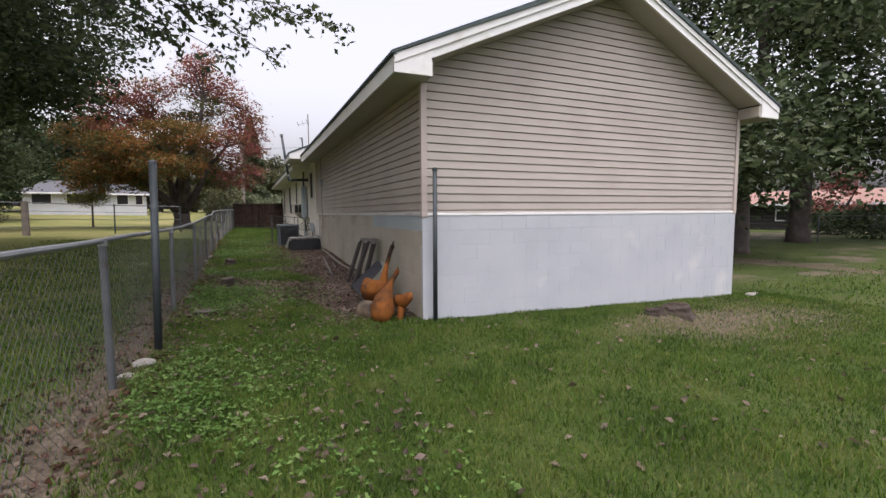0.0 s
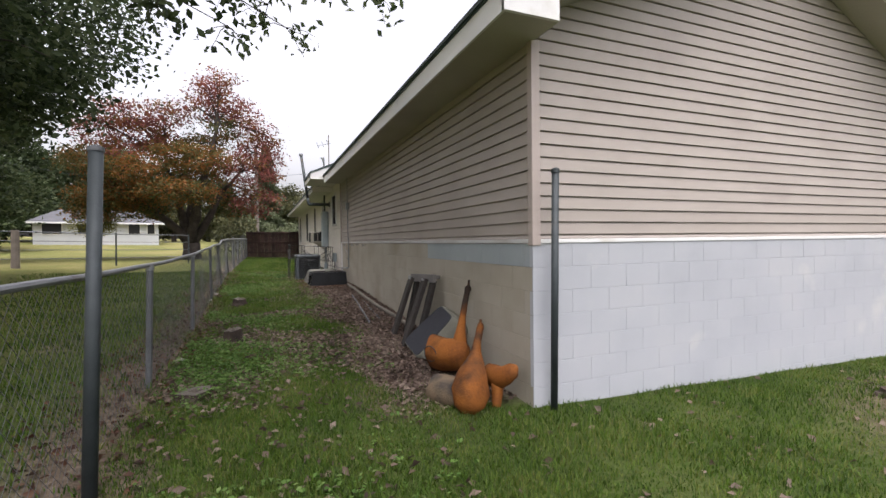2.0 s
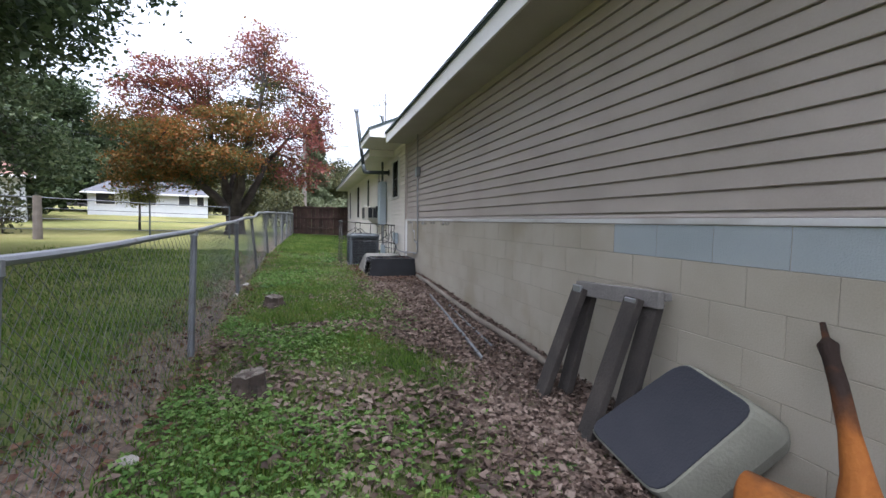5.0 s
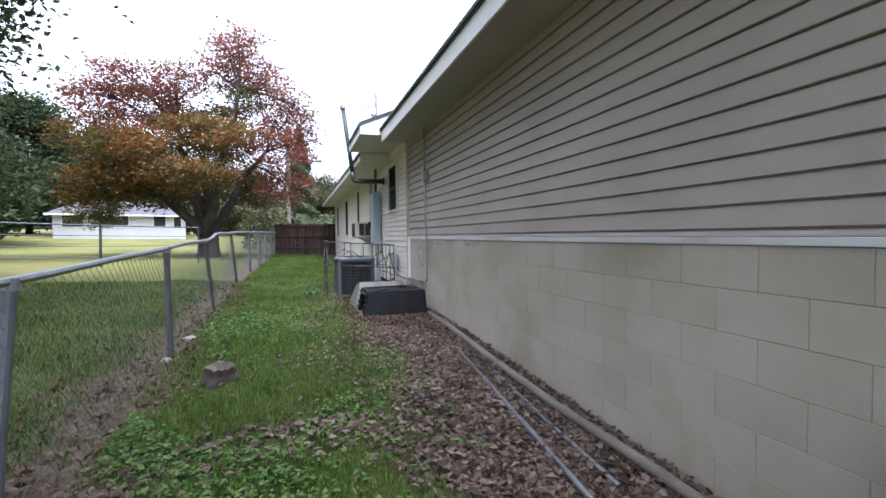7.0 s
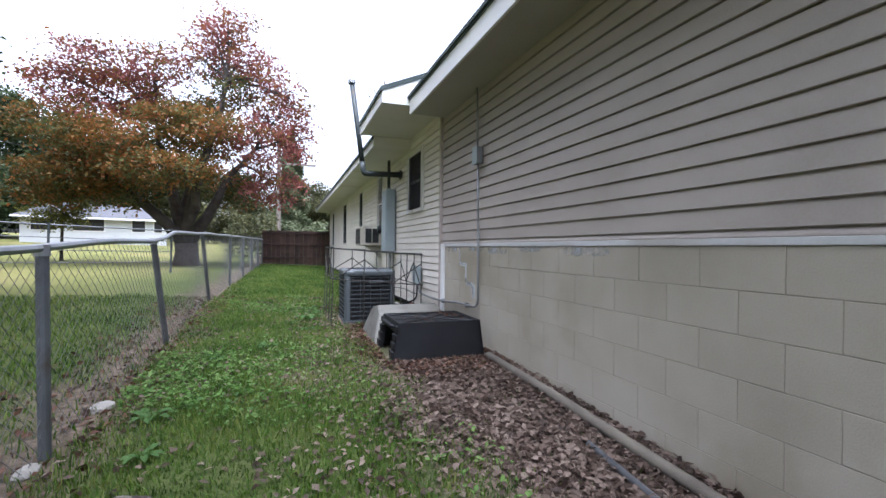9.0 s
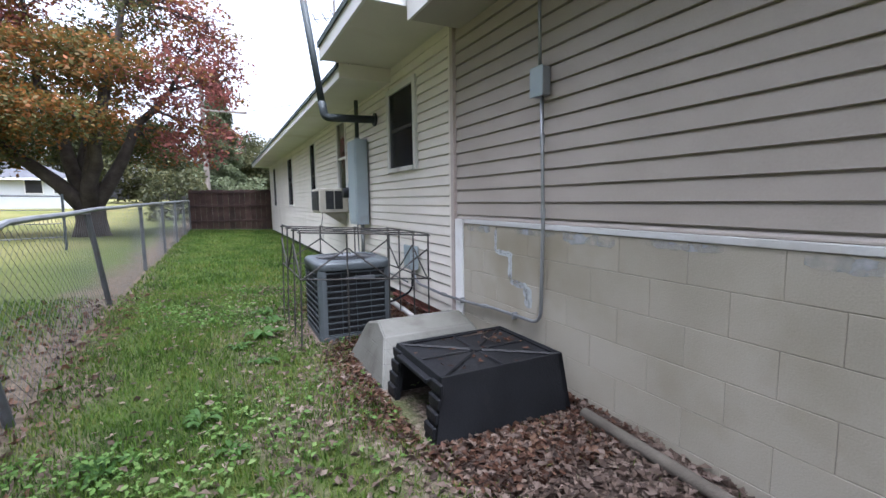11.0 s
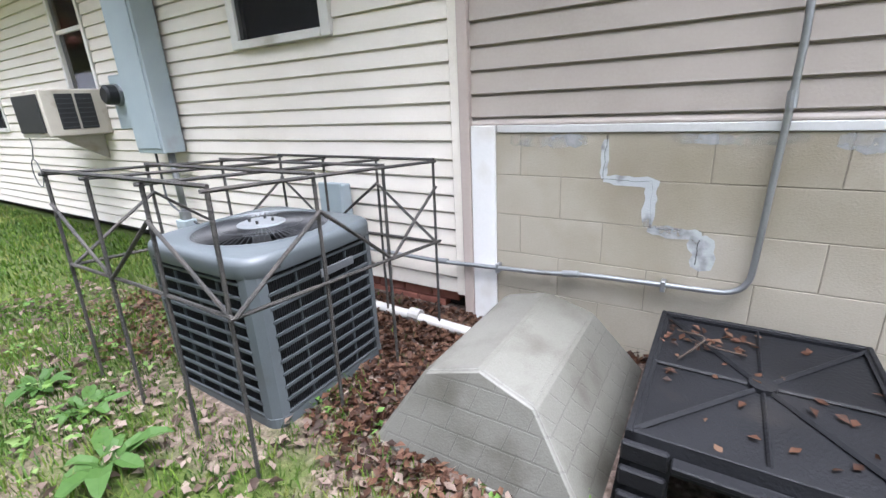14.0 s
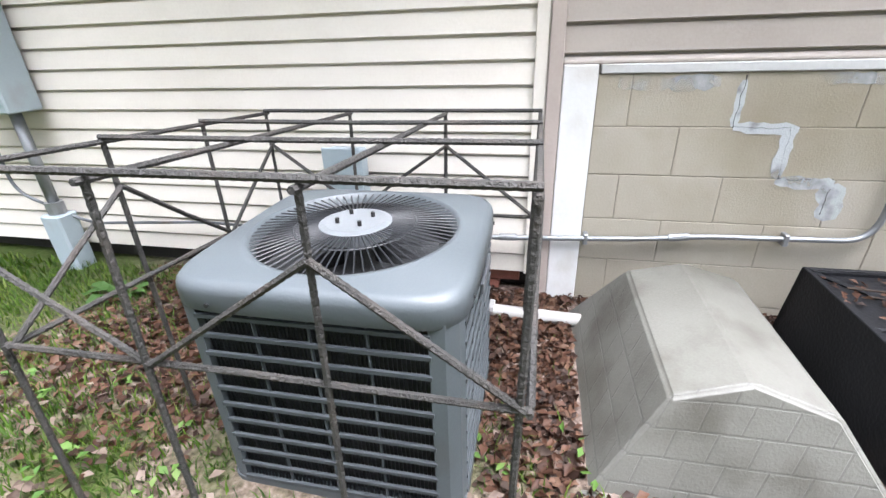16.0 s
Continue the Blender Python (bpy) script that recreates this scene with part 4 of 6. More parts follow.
for p in ((16.2, 0.763), (17.0, 0.722)):
    part("strap", box(nb(), (WX - 0.047, p[0], p[1] - 0.03), (WX - 0.003, p[0] + 0.02, p[1] + 0.022), 0.003), "galv", cond)

drain = thing("drain_pipe", (2.05, 17.3, 0.42), "white plastic drain pipe lying at the wall foot", "pipe")
part("pipe", tube(nb(), [(2.03, 16.95, g1(2.03, 16.95) + 0.03), (2.08, 18.9, g1(2.08, 18.9) + 0.06)], 0.03, 12), "pvc", drain, smooth=True)
part("coupling", tube(nb(), [(2.045, 17.40, g1(2.04, 17.4) + 0.043), (2.047, 17.47, g1(2.04, 17.47) + 0.044)], 0.037, 12), "pvc", drain)

# ---- condenser ----
AX0, AX1, AY0, AY1 = 1.04, 1.71, 17.383, 18.085
AZ0, AZ1 = g1(1.35, 17.7) - 0.01, 1.105
cond_unit = thing("air_conditioner", (1.36, 17.73, AZ0), "grey outdoor air conditioner condenser with dark louvred sides", "air conditioner")


def rounded(x0, x1, y0, y1, r, z, n=5):
    out = []
    for cx, cy, a0 in ((x1 - r, y1 - r, 0), (x0 + r, y1 - r, 90), (x0 + r, y0 + r, 180), (x1 - r, y0 + r, 270)):
        for k in range(n + 1):
            a = radians(a0 + 90 * k / n)
            out.append((cx + r * math.cos(a), cy + r * math.sin(a), z))
    return out


part("base_pan", loft(nb(), [rounded(AX0, AX1, AY0, AY1, 0.06, z) for z in (AZ0 - 0.02, AZ0 + 0.05)]), "ac_paint", cond_unit)
part("coil", loft(nb(), [rounded(AX0 + 0.03, AX1 - 0.03, AY0 + 0.03, AY1 - 0.03, 0.05, z) for z in (AZ0 + 0.05, AZ1 - 0.10)]), "ac_dark", cond_unit, "fin coil behind the louvres, coloured near black for shade")
for sx, sy in ((0, 0), (1, 0), (0, 1), (1, 1)):
    cx, cy = (AX0, AX1)[sx], (AY0, AY1)[sy]
    dx, dy = (1, -1)[sx], (1, -1)[sy]
    bm = nb()
    prof = [(cx + dx * 0.07, cy), (cx + dx * 0.035, cy + dy * 0.008), (cx + dx * 0.008, cy + dy * 0.035), (cx, cy + dy * 0.07), (cx + dx * 0.02, cy + dy * 0.07), (cx + dx * 0.07, cy + dy * 0.02)]
    loft(bm, [[(x, y, z) for x, y in prof] for z in (AZ0 + 0.02, AZ1 - 0.07)])
    part("corner_post", bm, "ac_paint", cond_unit)
NL = 10
for k in range(NL + 1):
    z = AZ0 + 0.06 + k * (AZ1 - 0.10 - AZ0 - 0.06) / NL
    for axis in range(4):
        bm = nb()
        if axis < 2:
            x = (AX0 - 0.002, AX1 + 0.002)[axis]; s = (1, -1)[axis]
            pr = [(x, z - 0.006), (x, z + 0.005), (x + s * 0.008, z + 0.006), (x + s * 0.010, z - 0.006)]
            loft(bm, [[(a, y, b) for a, b in pr] for y in (AY0 + 0.065, AY1 - 0.065)])
        else:
            y = (AY0 - 0.002, AY1 + 0.002)[axis - 2]; s = (1, -1)[axis - 2]
            pr = [(y, z - 0.006), (y, z + 0.005), (y + s * 0.008, z + 0.006), (y + s * 0.010, z - 0.006)]
            loft(bm, [[(x, a, b) for a, b in pr] for x in (AX0 + 0.065, AX1 - 0.065)])
        part("louver", bm, "ac_slat", cond_unit)
bm = nb()
for k in range(52):
    t = (k + 0.5) / 52
    for axis in range(2):
        x = AX0 + 0.07 + t * (AX1 - AX0 - 0.14); y = AY0 + 0.07 + t * (AY1 - AY0 - 0.14)
        if axis:
            box(bm, (x - 0.0009, AY0 + 0.014, AZ0 + 0.05), (x + 0.0009, AY0 + 0.02, AZ1 - 0.08))
        else:
            box(bm, (AX0 + 0.014, y - 0.0009, AZ0 + 0.05), (AX0 + 0.02, y + 0.0009, AZ1 - 0.08))
tagged(part("guard_wire", bm, "ac_louver", cond_unit, "thin upright guard wires"), kind="stuff")
for k in range(3):
    t = (k + 1) / 4
    x = AX0 + 0.07 + t * (AX1 - AX0 - 0.14); y = AY0 + 0.07 + t * (AY1 - AY0 - 0.14)
    for lo, hi in (((x - 0.0015, AY0 + 0.002), (x + 0.0015, AY0 + 0.012)), ((x - 0.0015, AY1 - 0.012), (x + 0.0015, AY1 - 0.002)), ((AX0 + 0.002, y - 0.0015), (AX0 + 0.012, y + 0.0015)), ((AX1 - 0.012, y - 0.0015), (AX1 - 0.002, y + 0.0015))):
        part("upright_strip", box(nb(), (*lo, AZ0 + 0.05), (*hi, AZ1 - 0.09)), "ac_paint", cond_unit)
# top cover with a round fan well
CX, CY, FR = 1.378, 17.734, 0.285
bm = nb()
NA = 96


def lid_ring(half_x, half_y, z):
    """A square with well-rounded corners, taken at even angles round the fan."""
    mx_, my_ = (AX0 + AX1) / 2, (AY0 + AY1) / 2
    out = []
    for k in range(NA):
        a = 2 * math.pi * k / NA
        c, s = math.cos(a), math.sin(a)
        q = (abs(c / half_x) ** 7 + abs(s / half_y) ** 7) ** (-1 / 7)
        out.append((mx_ + q * c, my_ + q * s, z))
    return out


hx, hy = (AX1 - AX0) / 2, (AY1 - AY0) / 2
outer = [lid_ring(hx + 0.014 - d, hy + 0.014 - d, z) for d, z in ((0.012, AZ1 - 0.080), (0, AZ1 - 0.078), (0, AZ1 - 0.034), (0.004, AZ1 - 0.020), (0.014, AZ1 - 0.009), (0.028, AZ1 - 0.004))]
for r, z in ((FR + 0.024, AZ1 - 0.003), (FR + 0.014, AZ1 + 0.003), (FR, AZ1 + 0.002), (FR - 0.015, AZ1 - 0.03)):
    outer.append([(CX + r * math.cos(2 * math.pi * k / NA), CY + r * math.sin(2 * math.pi * k / NA), z) for k in range(NA)])
loft(bm, outer, caps=False)
soften(part("top_cover", bm, "ac_paint", cond_unit, "grey moulded top cover"))
spoke_me = bpy.data.meshes.new("spoke")
bm = nb()
tube(bm, [(0.075, 0, 0.012), (0.17, 0, 0.008), (FR, 0, -0.004)], 0.0022, 4, False)
bm.to_mesh(spoke_me)
bm.free()
spoke_me.materials.append(M["ac_louver"])
for k in range(72):
    piece("spoke", spoke_me, cond_unit, (CX, CY, AZ1), 2 * math.pi * k / 72)
part("guard_ring", tube(nb(), [(CX + 0.17 * math.cos(k * 0.2618), CY + 0.17 * math.sin(k * 0.2618), AZ1 + 0.007) for k in range(25)], 0.0025, 4, False), "ac_louver", cond_unit)
part("motor_plate", tube(nb(), [(CX, CY, AZ1 - 0.02), (CX, CY, AZ1 + 0.014), (CX, CY, AZ1 + 0.02)], [0.102, 0.102, 0.085], 28), "ac_plate", cond_unit, "pale grey motor plate")
for k in range(4):
    a = 0.6 + k * math.pi / 2
    part("bolt", tube(nb(), [(CX + 0.05 * math.cos(a), CY + 0.05 * math.sin(a), AZ1 + 0.018), (CX + 0.05 * math.cos(a), CY + 0.05 * math.sin(a), AZ1 + 0.034)], 0.006, 6), "ac_dark", cond_unit)
# closed pan, its near-black colour in place of the shaded cabinet below
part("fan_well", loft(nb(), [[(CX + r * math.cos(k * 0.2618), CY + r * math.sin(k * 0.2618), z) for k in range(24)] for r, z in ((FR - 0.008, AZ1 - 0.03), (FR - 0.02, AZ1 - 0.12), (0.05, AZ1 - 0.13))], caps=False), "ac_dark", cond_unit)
for k in range(3):
    a = 0.4 + k * 2.094
    bm = nb()
    rr = []
    for r in (0.05, 0.12, 0.19, 0.235):
        w = 0.05 + 0.35 * r
        rr.append([(CX + r * math.cos(a + w * s) , CY + r * math.sin(a + w * s), AZ1 - 0.075 + 0.03 * s) for s in (-1.2, 0, 1.2)] + [(CX + r * math.cos(a + w * s), CY + r * math.sin(a + w * s), AZ1 - 0.079 + 0.03 * s) for s in (1.2, 0, -1.2)])
    loft(bm, rr)
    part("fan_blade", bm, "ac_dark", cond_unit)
for x, y in ((AX0 + 0.12, AY0 - 0.014), (AX1 - 0.12, AY0 - 0.014)):
    part("screw", tube(nb(), [(x, y + 0.003, AZ1 - 0.060), (x, y - 0.002, AZ1 - 0.060)], 0.006, 8), "ac_dark", cond_unit)
for y in (AY0 + 0.12, AY1 - 0.12):
    part("screw", tube(nb(), [(AX0 - 0.011, y, AZ1 - 0.060), (AX0 - 0.016, y, AZ1 - 0.060)], 0.006, 8), "ac_dark", cond_unit)
# maker's badge as plain bars
part("badge", box(nb(), (AX0 + 0.31, AY0 - 0.012, AZ1 - 0.175), (AX0 + 0.50, AY0 - 0.004, AZ1 - 0.14), 0.002), "galv_dull", cond_unit, "pale maker's badge")

# ---- rebar cage ----
cage = thing("rebar_cage", (1.4, 17.75, g1(1.4, 17.75)), "rusty black welded rebar cage round the condenser", "cage")


def cz(x):
    return 1.384 - (x - 0.88) * 0.068


def bar(name, a, b, r=0.0075):
    # a slight kink keeps the bar from being dead straight
    a, b = Vector(a), Vector(b)
    m = (a + b) / 2 + Vector((random.uniform(-1, 1), random.uniform(-1, 1), random.uniform(-1, 1))) * 0.004
    n = max(6, int((b - a).length / 0.009))
    pts = [(a.lerp(m, 2 * k / n) if 2 * k <= n else m.lerp(b, 2 * k / n - 1)) for k in range(n + 1)]
    part(name, tube(nb(), pts, [r * (1.06 if k % 2 else 0.93) for k in range(n + 1)], 6), "rebar", cage)


KX = [0.885, 1.265, 1.64, 2.02]
KY = [17.245, 17.60, 17.99, 18.36]
for i, y in enumerate(KY):
    for x in (KX[0], KX[3]):
        bar("leg", (x - (0.025 if x < 1 else -0.01), y + 0.02, g1(x, y) - 0.05), (x, y, cz(x)))
for x in KX[1:3]:
    for y in (KY[0], KY[3]):
        bar("leg", (x - 0.005, y + 0.01, g1(x, y) - 0.05), (x, y, cz(x)))
for y in KY:
    bar("top_bar", (KX[0] - 0.02, y, cz(KX[0])), (KX[3] + 0.02, y, cz(KX[3])))
for i, x in enumerate(KX):
    bar("top_bar", (x, KY[0] - 0.006, cz(x) + 0.012), (x, KY[3] + 0.006, cz(x) + 0.012))
MZ = lambda x: 1.0 - (x - 0.88) * 0.085
for x in (KX[0], KX[3]):
    bar("middle_bar", (x - 0.008, KY[0] - 0.006, MZ(x)), (x - 0.008, KY[3] + 0.006, MZ(x)))
    for k in range(3):
        z0, z1 = (MZ(x), cz(x) - 0.12) if k % 2 == 0 else (cz(x) - 0.12, MZ(x))
        bar("brace", (x - 0.01, KY[k], z0), (x - 0.01, KY[k + 1], z1))
for y in (KY[0], KY[3]):
    bar("middle_bar", (KX[0] - 0.02, y - 0.008, MZ(KX[0])), (KX[3] + 0.02, y - 0.008, MZ(KX[3])))
    for k in range(3):
        za, zb = MZ(KX[k]) if k % 2 == 0 else cz(KX[k]) - 0.12, MZ(KX[k + 1]) if k % 2 else cz(KX[k + 1]) - 0.12
        bar("brace", (KX[k], y - 0.01, za), (KX[k + 1], y - 0.01, zb))

# ---- loose cable loop on the cream wall ----
bm = nb()
tube(bm, [(WX - 0.03, 23.15 + 0.13 * math.sin(k * 0.3927), 0.98 + 0.17 * math.cos(k * 0.3927)) for k in range(17)] + [(WX - 0.012, 23.10, 1.3), (WX - 0.012, 23.10, 1.42)], 0.006, 6)
tagged(part("cable_loop", bm, "galv_dull", smooth=True), "grey cable hanging in a loop on cream siding", "cable")


# ---- grey doghouse roof and upturned black doghouse base ----
gd = g1(1.7, 16.6)
dog_roof = thing("doghouse_roof", (1.7, 16.64, gd), "weathered grey plastic doghouse roof set on the ground", "doghouse roof")
bm = nb()
RINGS = []
for x, top, inset in ((1.20, 0.0, 0.0), (1.30, 1.0, 0.0), (2.03, 1.0, 0.0), (2.16, 0.0, 0.0)):
    if top:
        RINGS.append([(x, 16.45, 0.675), (x + (0.03 if x < 1.7 else -0.0), 16.655, 0.735), (x, 16.86, 0.685), (x - 0.05 if x < 1.7 else x + 0.06, 17.05, gd - 0.01), (x - 0.05 if x < 1.7 else x + 0.06, 16.235, gd - 0.01)])
top_f, top_b = RINGS[0][:3], RINGS[1][:3]
V = [bm.verts.new(p) for p in (*top_f, *top_b, (1.205, 16.235, gd - 0.01), (1.205, 17.06, gd - 0.01), (2.17, 16.25, gd - 0.01), (2.17, 17.06, gd - 0.01))]
for f in ((0, 1, 4, 3), (1, 2, 5, 4), (0, 3, 8, 6), (2, 7, 9, 5), (0, 6, 7, 2, 1), (3, 4, 5, 9, 8)):
    bm.faces.new([V[i] for i in f])
bmesh.ops.recalc_face_normals(bm, faces=bm.faces)
bmesh.ops.bevel(bm, geom=[e for e in bm.edges if all(v.co.z > gd for v in e.verts)] + [e for e in bm.edges if (e.verts[0].co.z > gd) != (e.verts[1].co.z > gd)], offset=0.014, segments=3, affect="EDGES")
soften(part("shell", bm, "dome", dog_roof))
part("rim", box(nb(), (1.19, 16.225, gd - 0.02), (1.205, 17.07, gd + 0.018), 0.004), "dome", dog_roof)


gb = g1(1.65, 15.85)
dog_base = thing("doghouse_base", (1.65, 15.85, gb), "upturned black plastic doghouse base with ribbed floor", "doghouse base")
BX0, BX1, BY0, BY1, BZ = 1.30, 2.11, 15.53, 16.19, 0.70
sl = 0.07
bm = nb()
# side walls as sloping slabs
def slab(bm, a, b, c, d, inward):
    n = Vector(inward)
    q = [Vector(p) for p in (a, b, c, d)]
    vs = [bm.verts.new(p) for p in q] + [bm.verts.new(p + n) for p in q]
    for f in ((0, 1, 2, 3), (7, 6, 5, 4), (0, 4, 5, 1), (1, 5, 6, 2), (2, 6, 7, 3), (3, 7, 4, 0)):
        bm.faces.new([vs[i] for i in f])


z0 = gb - 0.02
slab(bm, (BX0 - sl, BY0 - sl, z0), (BX1 + 0.02, BY0 - sl, z0), (BX1, BY0, BZ), (BX0, BY0, BZ), (0, 0.03, 0))
part("side_wall", bm, "rubber", dog_base)
bm = nb()
slab(bm, (BX0 - sl, BY1 + sl * 0.4, z0), (BX1 + 0.02, BY1 + sl * 0.4, z0), (BX1, BY1, BZ), (BX0, BY1, BZ), (0, -0.03, 0))
part("side_wall", bm, "rubber", dog_base)
bm = nb()
slab(bm, (BX1 + 0.02, BY0 - sl, z0), (BX1 + 0.02, BY1 + sl * 0.4, z0), (BX1, BY1, BZ), (BX1, BY0, BZ), (-0.03, 0, 0))
part("back_wall", bm, "rubber", dog_base)
bm = nb()
xf = lambda z: BX0 - sl * (BZ - z) / (BZ - z0)
for ya, yb, za, zb in ((BY0 - sl * 0.9, BY0 + 0.09, z0, BZ), (BY1 - 0.12, BY1 + sl * 0.35, z0, BZ), (BY0 + 0.09, BY1 - 0.12, BZ - 0.085, BZ)):
    slab(bm, (xf(za), ya, za), (xf(za), yb, za), (xf(zb), min(yb, BY1), zb), (xf(zb), max(ya, BY0), zb), (0.03, 0, 0))
part("door_wall", bm, "rubber", dog_base, "front wall with a doorway cut through")
for ya, yb in ((BY0 - sl * 0.5, BY0 + 0.085), (BY1 - 0.115, BY1 + 0.005)):
    for k in range(4):
        z = z0 + 0.06 + k * 0.075
        part("moulded_quoin", box(nb(), (xf(z) - 0.012, ya, z), (xf(z) + 0.01, yb, z + 0.06), 0.006), "rubber", dog_base)
part("floor_panel", box(nb(), (BX0 + 0.012, BY0 + 0.012, BZ - 0.03), (BX1 - 0.012, BY1 - 0.012, BZ - 0.012), 0.003), "rubber", dog_base)
bm = nb()
for a, b in (((BX0, BY0), (BX1, BY0 + 0.018)), ((BX0, BY1 - 0.018), (BX1, BY1)), ((BX0, BY0 + 0.018), (BX0 + 0.018, BY1 - 0.018)), ((BX1 - 0.018, BY0 + 0.018), (BX1, BY1 - 0.018))):
    box(bm, (*a, BZ - 0.03), (*b, BZ + 0.006), 0.003)
part("rim", bm, "rubber", dog_base)
mx, my = (BX0 + BX1) / 2, (BY0 + BY1) / 2
for k, (ex_, ey_) in enumerate(((BX0, BY0), (BX1, BY0), (BX0, BY1), (BX1, BY1), (mx, BY0), (mx, BY1), (BX0, my), (BX1, my))):
    p, q = Vector((mx, my, BZ - 0.008)), Vector((ex_, ey_, BZ - 0.004))
    d = (q - p)
    part("rib", tube(nb(), [p + d * 0.05, q - d * 0.03], 0.009 if k < 4 else 0.006, 4), "rubber", dog_base)
part("rib_hub", tube(nb(), [(mx, my, BZ - 0.015), (mx, my, BZ + 0.004)], 0.04, 12), "rubber", dog_base)
part("front_ledge", box(nb(), (BX0 - 0.05, BY0 + 0.10, BZ - 0.05), (BX0 - 0.008, BY1 - 0.12, BZ - 0.03), 0.004), "rubber", dog_base)

# ---- leaning sawhorse ----
horse = thing("sawhorse", (1.95, 9.7, g1(1.95, 9.7)), "weathered wooden sawhorse leaning against the block wall", "sawhorse")


def plank(name, parent, a, b, w, t, mat, side=(0, 1, 0)):
    a, b, s = Vector(a), Vector(b), Vector(side)
    d = (b - a).normalized()
    s = (s - d * s.dot(d)).normalized()
    n = d.cross(s).normalized()
    bm = nb()
    rings = [[p + s * w / 2 * i + n * t / 2 * j for i, j in ((-1, -1), (1, -1), (1, 1), (-1, 1))] for p in (a, b)]
    loft(bm, rings)
    bmesh.ops.bevel(bm, geom=list(bm.edges), offset=0.004, segments=1, affect="EDGES")
    return part(name, bm, mat, parent)


plank("beam", horse, (2.13, 9.36, 0.985), (2.09, 10.12, 0.95), 0.10, 0.045, "beam_wood", (0, 0, 1))
plank("beam", horse, (2.18, 9.36, 1.0), (2.15, 10.12, 0.965), 0.045, 0.05, "beam_wood", (0, 0, 1))
plank("leg", horse, (2.06, 10.05, 0.96), (1.80, 10.12, g1(1.8, 10.1) - 0.02), 0.125, 0.05, "old_wood")
plank("leg", horse, (2.06, 9.50, 0.98), (1.76, 9.52, g1(1.76, 9.5) - 0.02), 0.125, 0.05, "old_wood")
plank("leg", horse, (2.15, 10.06, 0.94), (1.98, 10.10, g1(1.98, 10.1) - 0.02), 0.125, 0.05, "old_wood")
plank("leg", horse, (2.15, 9.44, 0.96), (1.92, 9.45, g1(1.92, 9.45) - 0.02), 0.125, 0.05, "old_wood")
for y, x in ((9.50, 2.045), (10.05, 2.045)):
    part("bracket", box(nb(), (x - 0.02, y - 0.05, 0.86), (x + 0.0, y + 0.05, 0.98), 0.004), "galv", horse, "galvanised leg bracket")


# ---- foam deer target, in pieces ----
def blob(name, label, limbs, mat, group="pieces of a deer target"):
    """Rounded limbs of one body, each lofted through stations of centre and two radii."""
    bm = nb()
    axis = []
    for stations in limbs:
        rings = []
        pts = [Vector(s[0]) for s in stations]
        for i, (c, ra, rb) in enumerate(stations):
            d = (pts[min(i + 1, len(pts) - 1)] - pts[max(i - 1, 0)]).normalized()
            ref = Vector((1, 0, 0)) if abs(d.x) < 0.85 else Vector((0, 0, 1))
            s = (ref - d * ref.dot(d)).normalized()
            u = d.cross(s)
            rings.append([Vector(c) + s * ra * 0.9 * math.cos(a) + u * rb * 0.88 * math.sin(a) for a in [2 * math.pi * k / 24 for k in range(24)]])
        loft(bm, rings)
        axis += list(zip(pts, [min(s[1], s[2]) for s in stations]))
    bm.verts.index_update()
    rough = {v.index: 0.20 * min(axis, key=lambda q: (q[0] - v.co).length)[1] for v in bm.verts}
    for v in bm.verts:
        v.co += Vector((noise.noise(v.co * 6), noise.noise(v.co * 6 + Vector((7, 0, 0))), noise.noise(v.co * 6 + Vector((0, 7, 0))))) * rough.get(v.index, 0.02)
        v.co.z = max(v.co.z, g1(v.co.x, v.co.y) - 0.01)
        v.co.x = min(v.co.x, WX - 0.004)
    ob = part(name, bm, mat, None, smooth=True)
    return tagged(ob, label, "archery target", group)


shoulder = blob("archery_target", "orange foam deer target shoulder with leg upright against wall",
     [[((1.79, 8.55, 0.30), 0.13, 0.16), ((1.80, 8.53, 0.30), 0.155, 0.19), ((1.87, 8.40, 0.31), 0.165, 0.195), ((1.92, 8.27, 0.32), 0.16, 0.185), ((1.96, 8.17, 0.33), 0.125, 0.15), ((1.98, 8.13, 0.33), 0.05, 0.07)],
      [((1.94, 8.24, 0.34), 0.10, 0.11), ((1.97, 8.27, 0.45), 0.08, 0.085), ((2.01, 8.31, 0.56), 0.052, 0.055), ((2.06, 8.37, 0.68), 0.038, 0.040), ((2.13, 8.46, 0.82), 0.033, 0.034), ((2.18, 8.52, 0.90), 0.033, 0.034), ((2.205, 8.55, 0.94), 0.043, 0.043), ((2.22, 8.57, 0.965), 0.015, 0.015), ((2.24, 8.60, 1.02), 0.012, 0.012)]], "foam_orange")
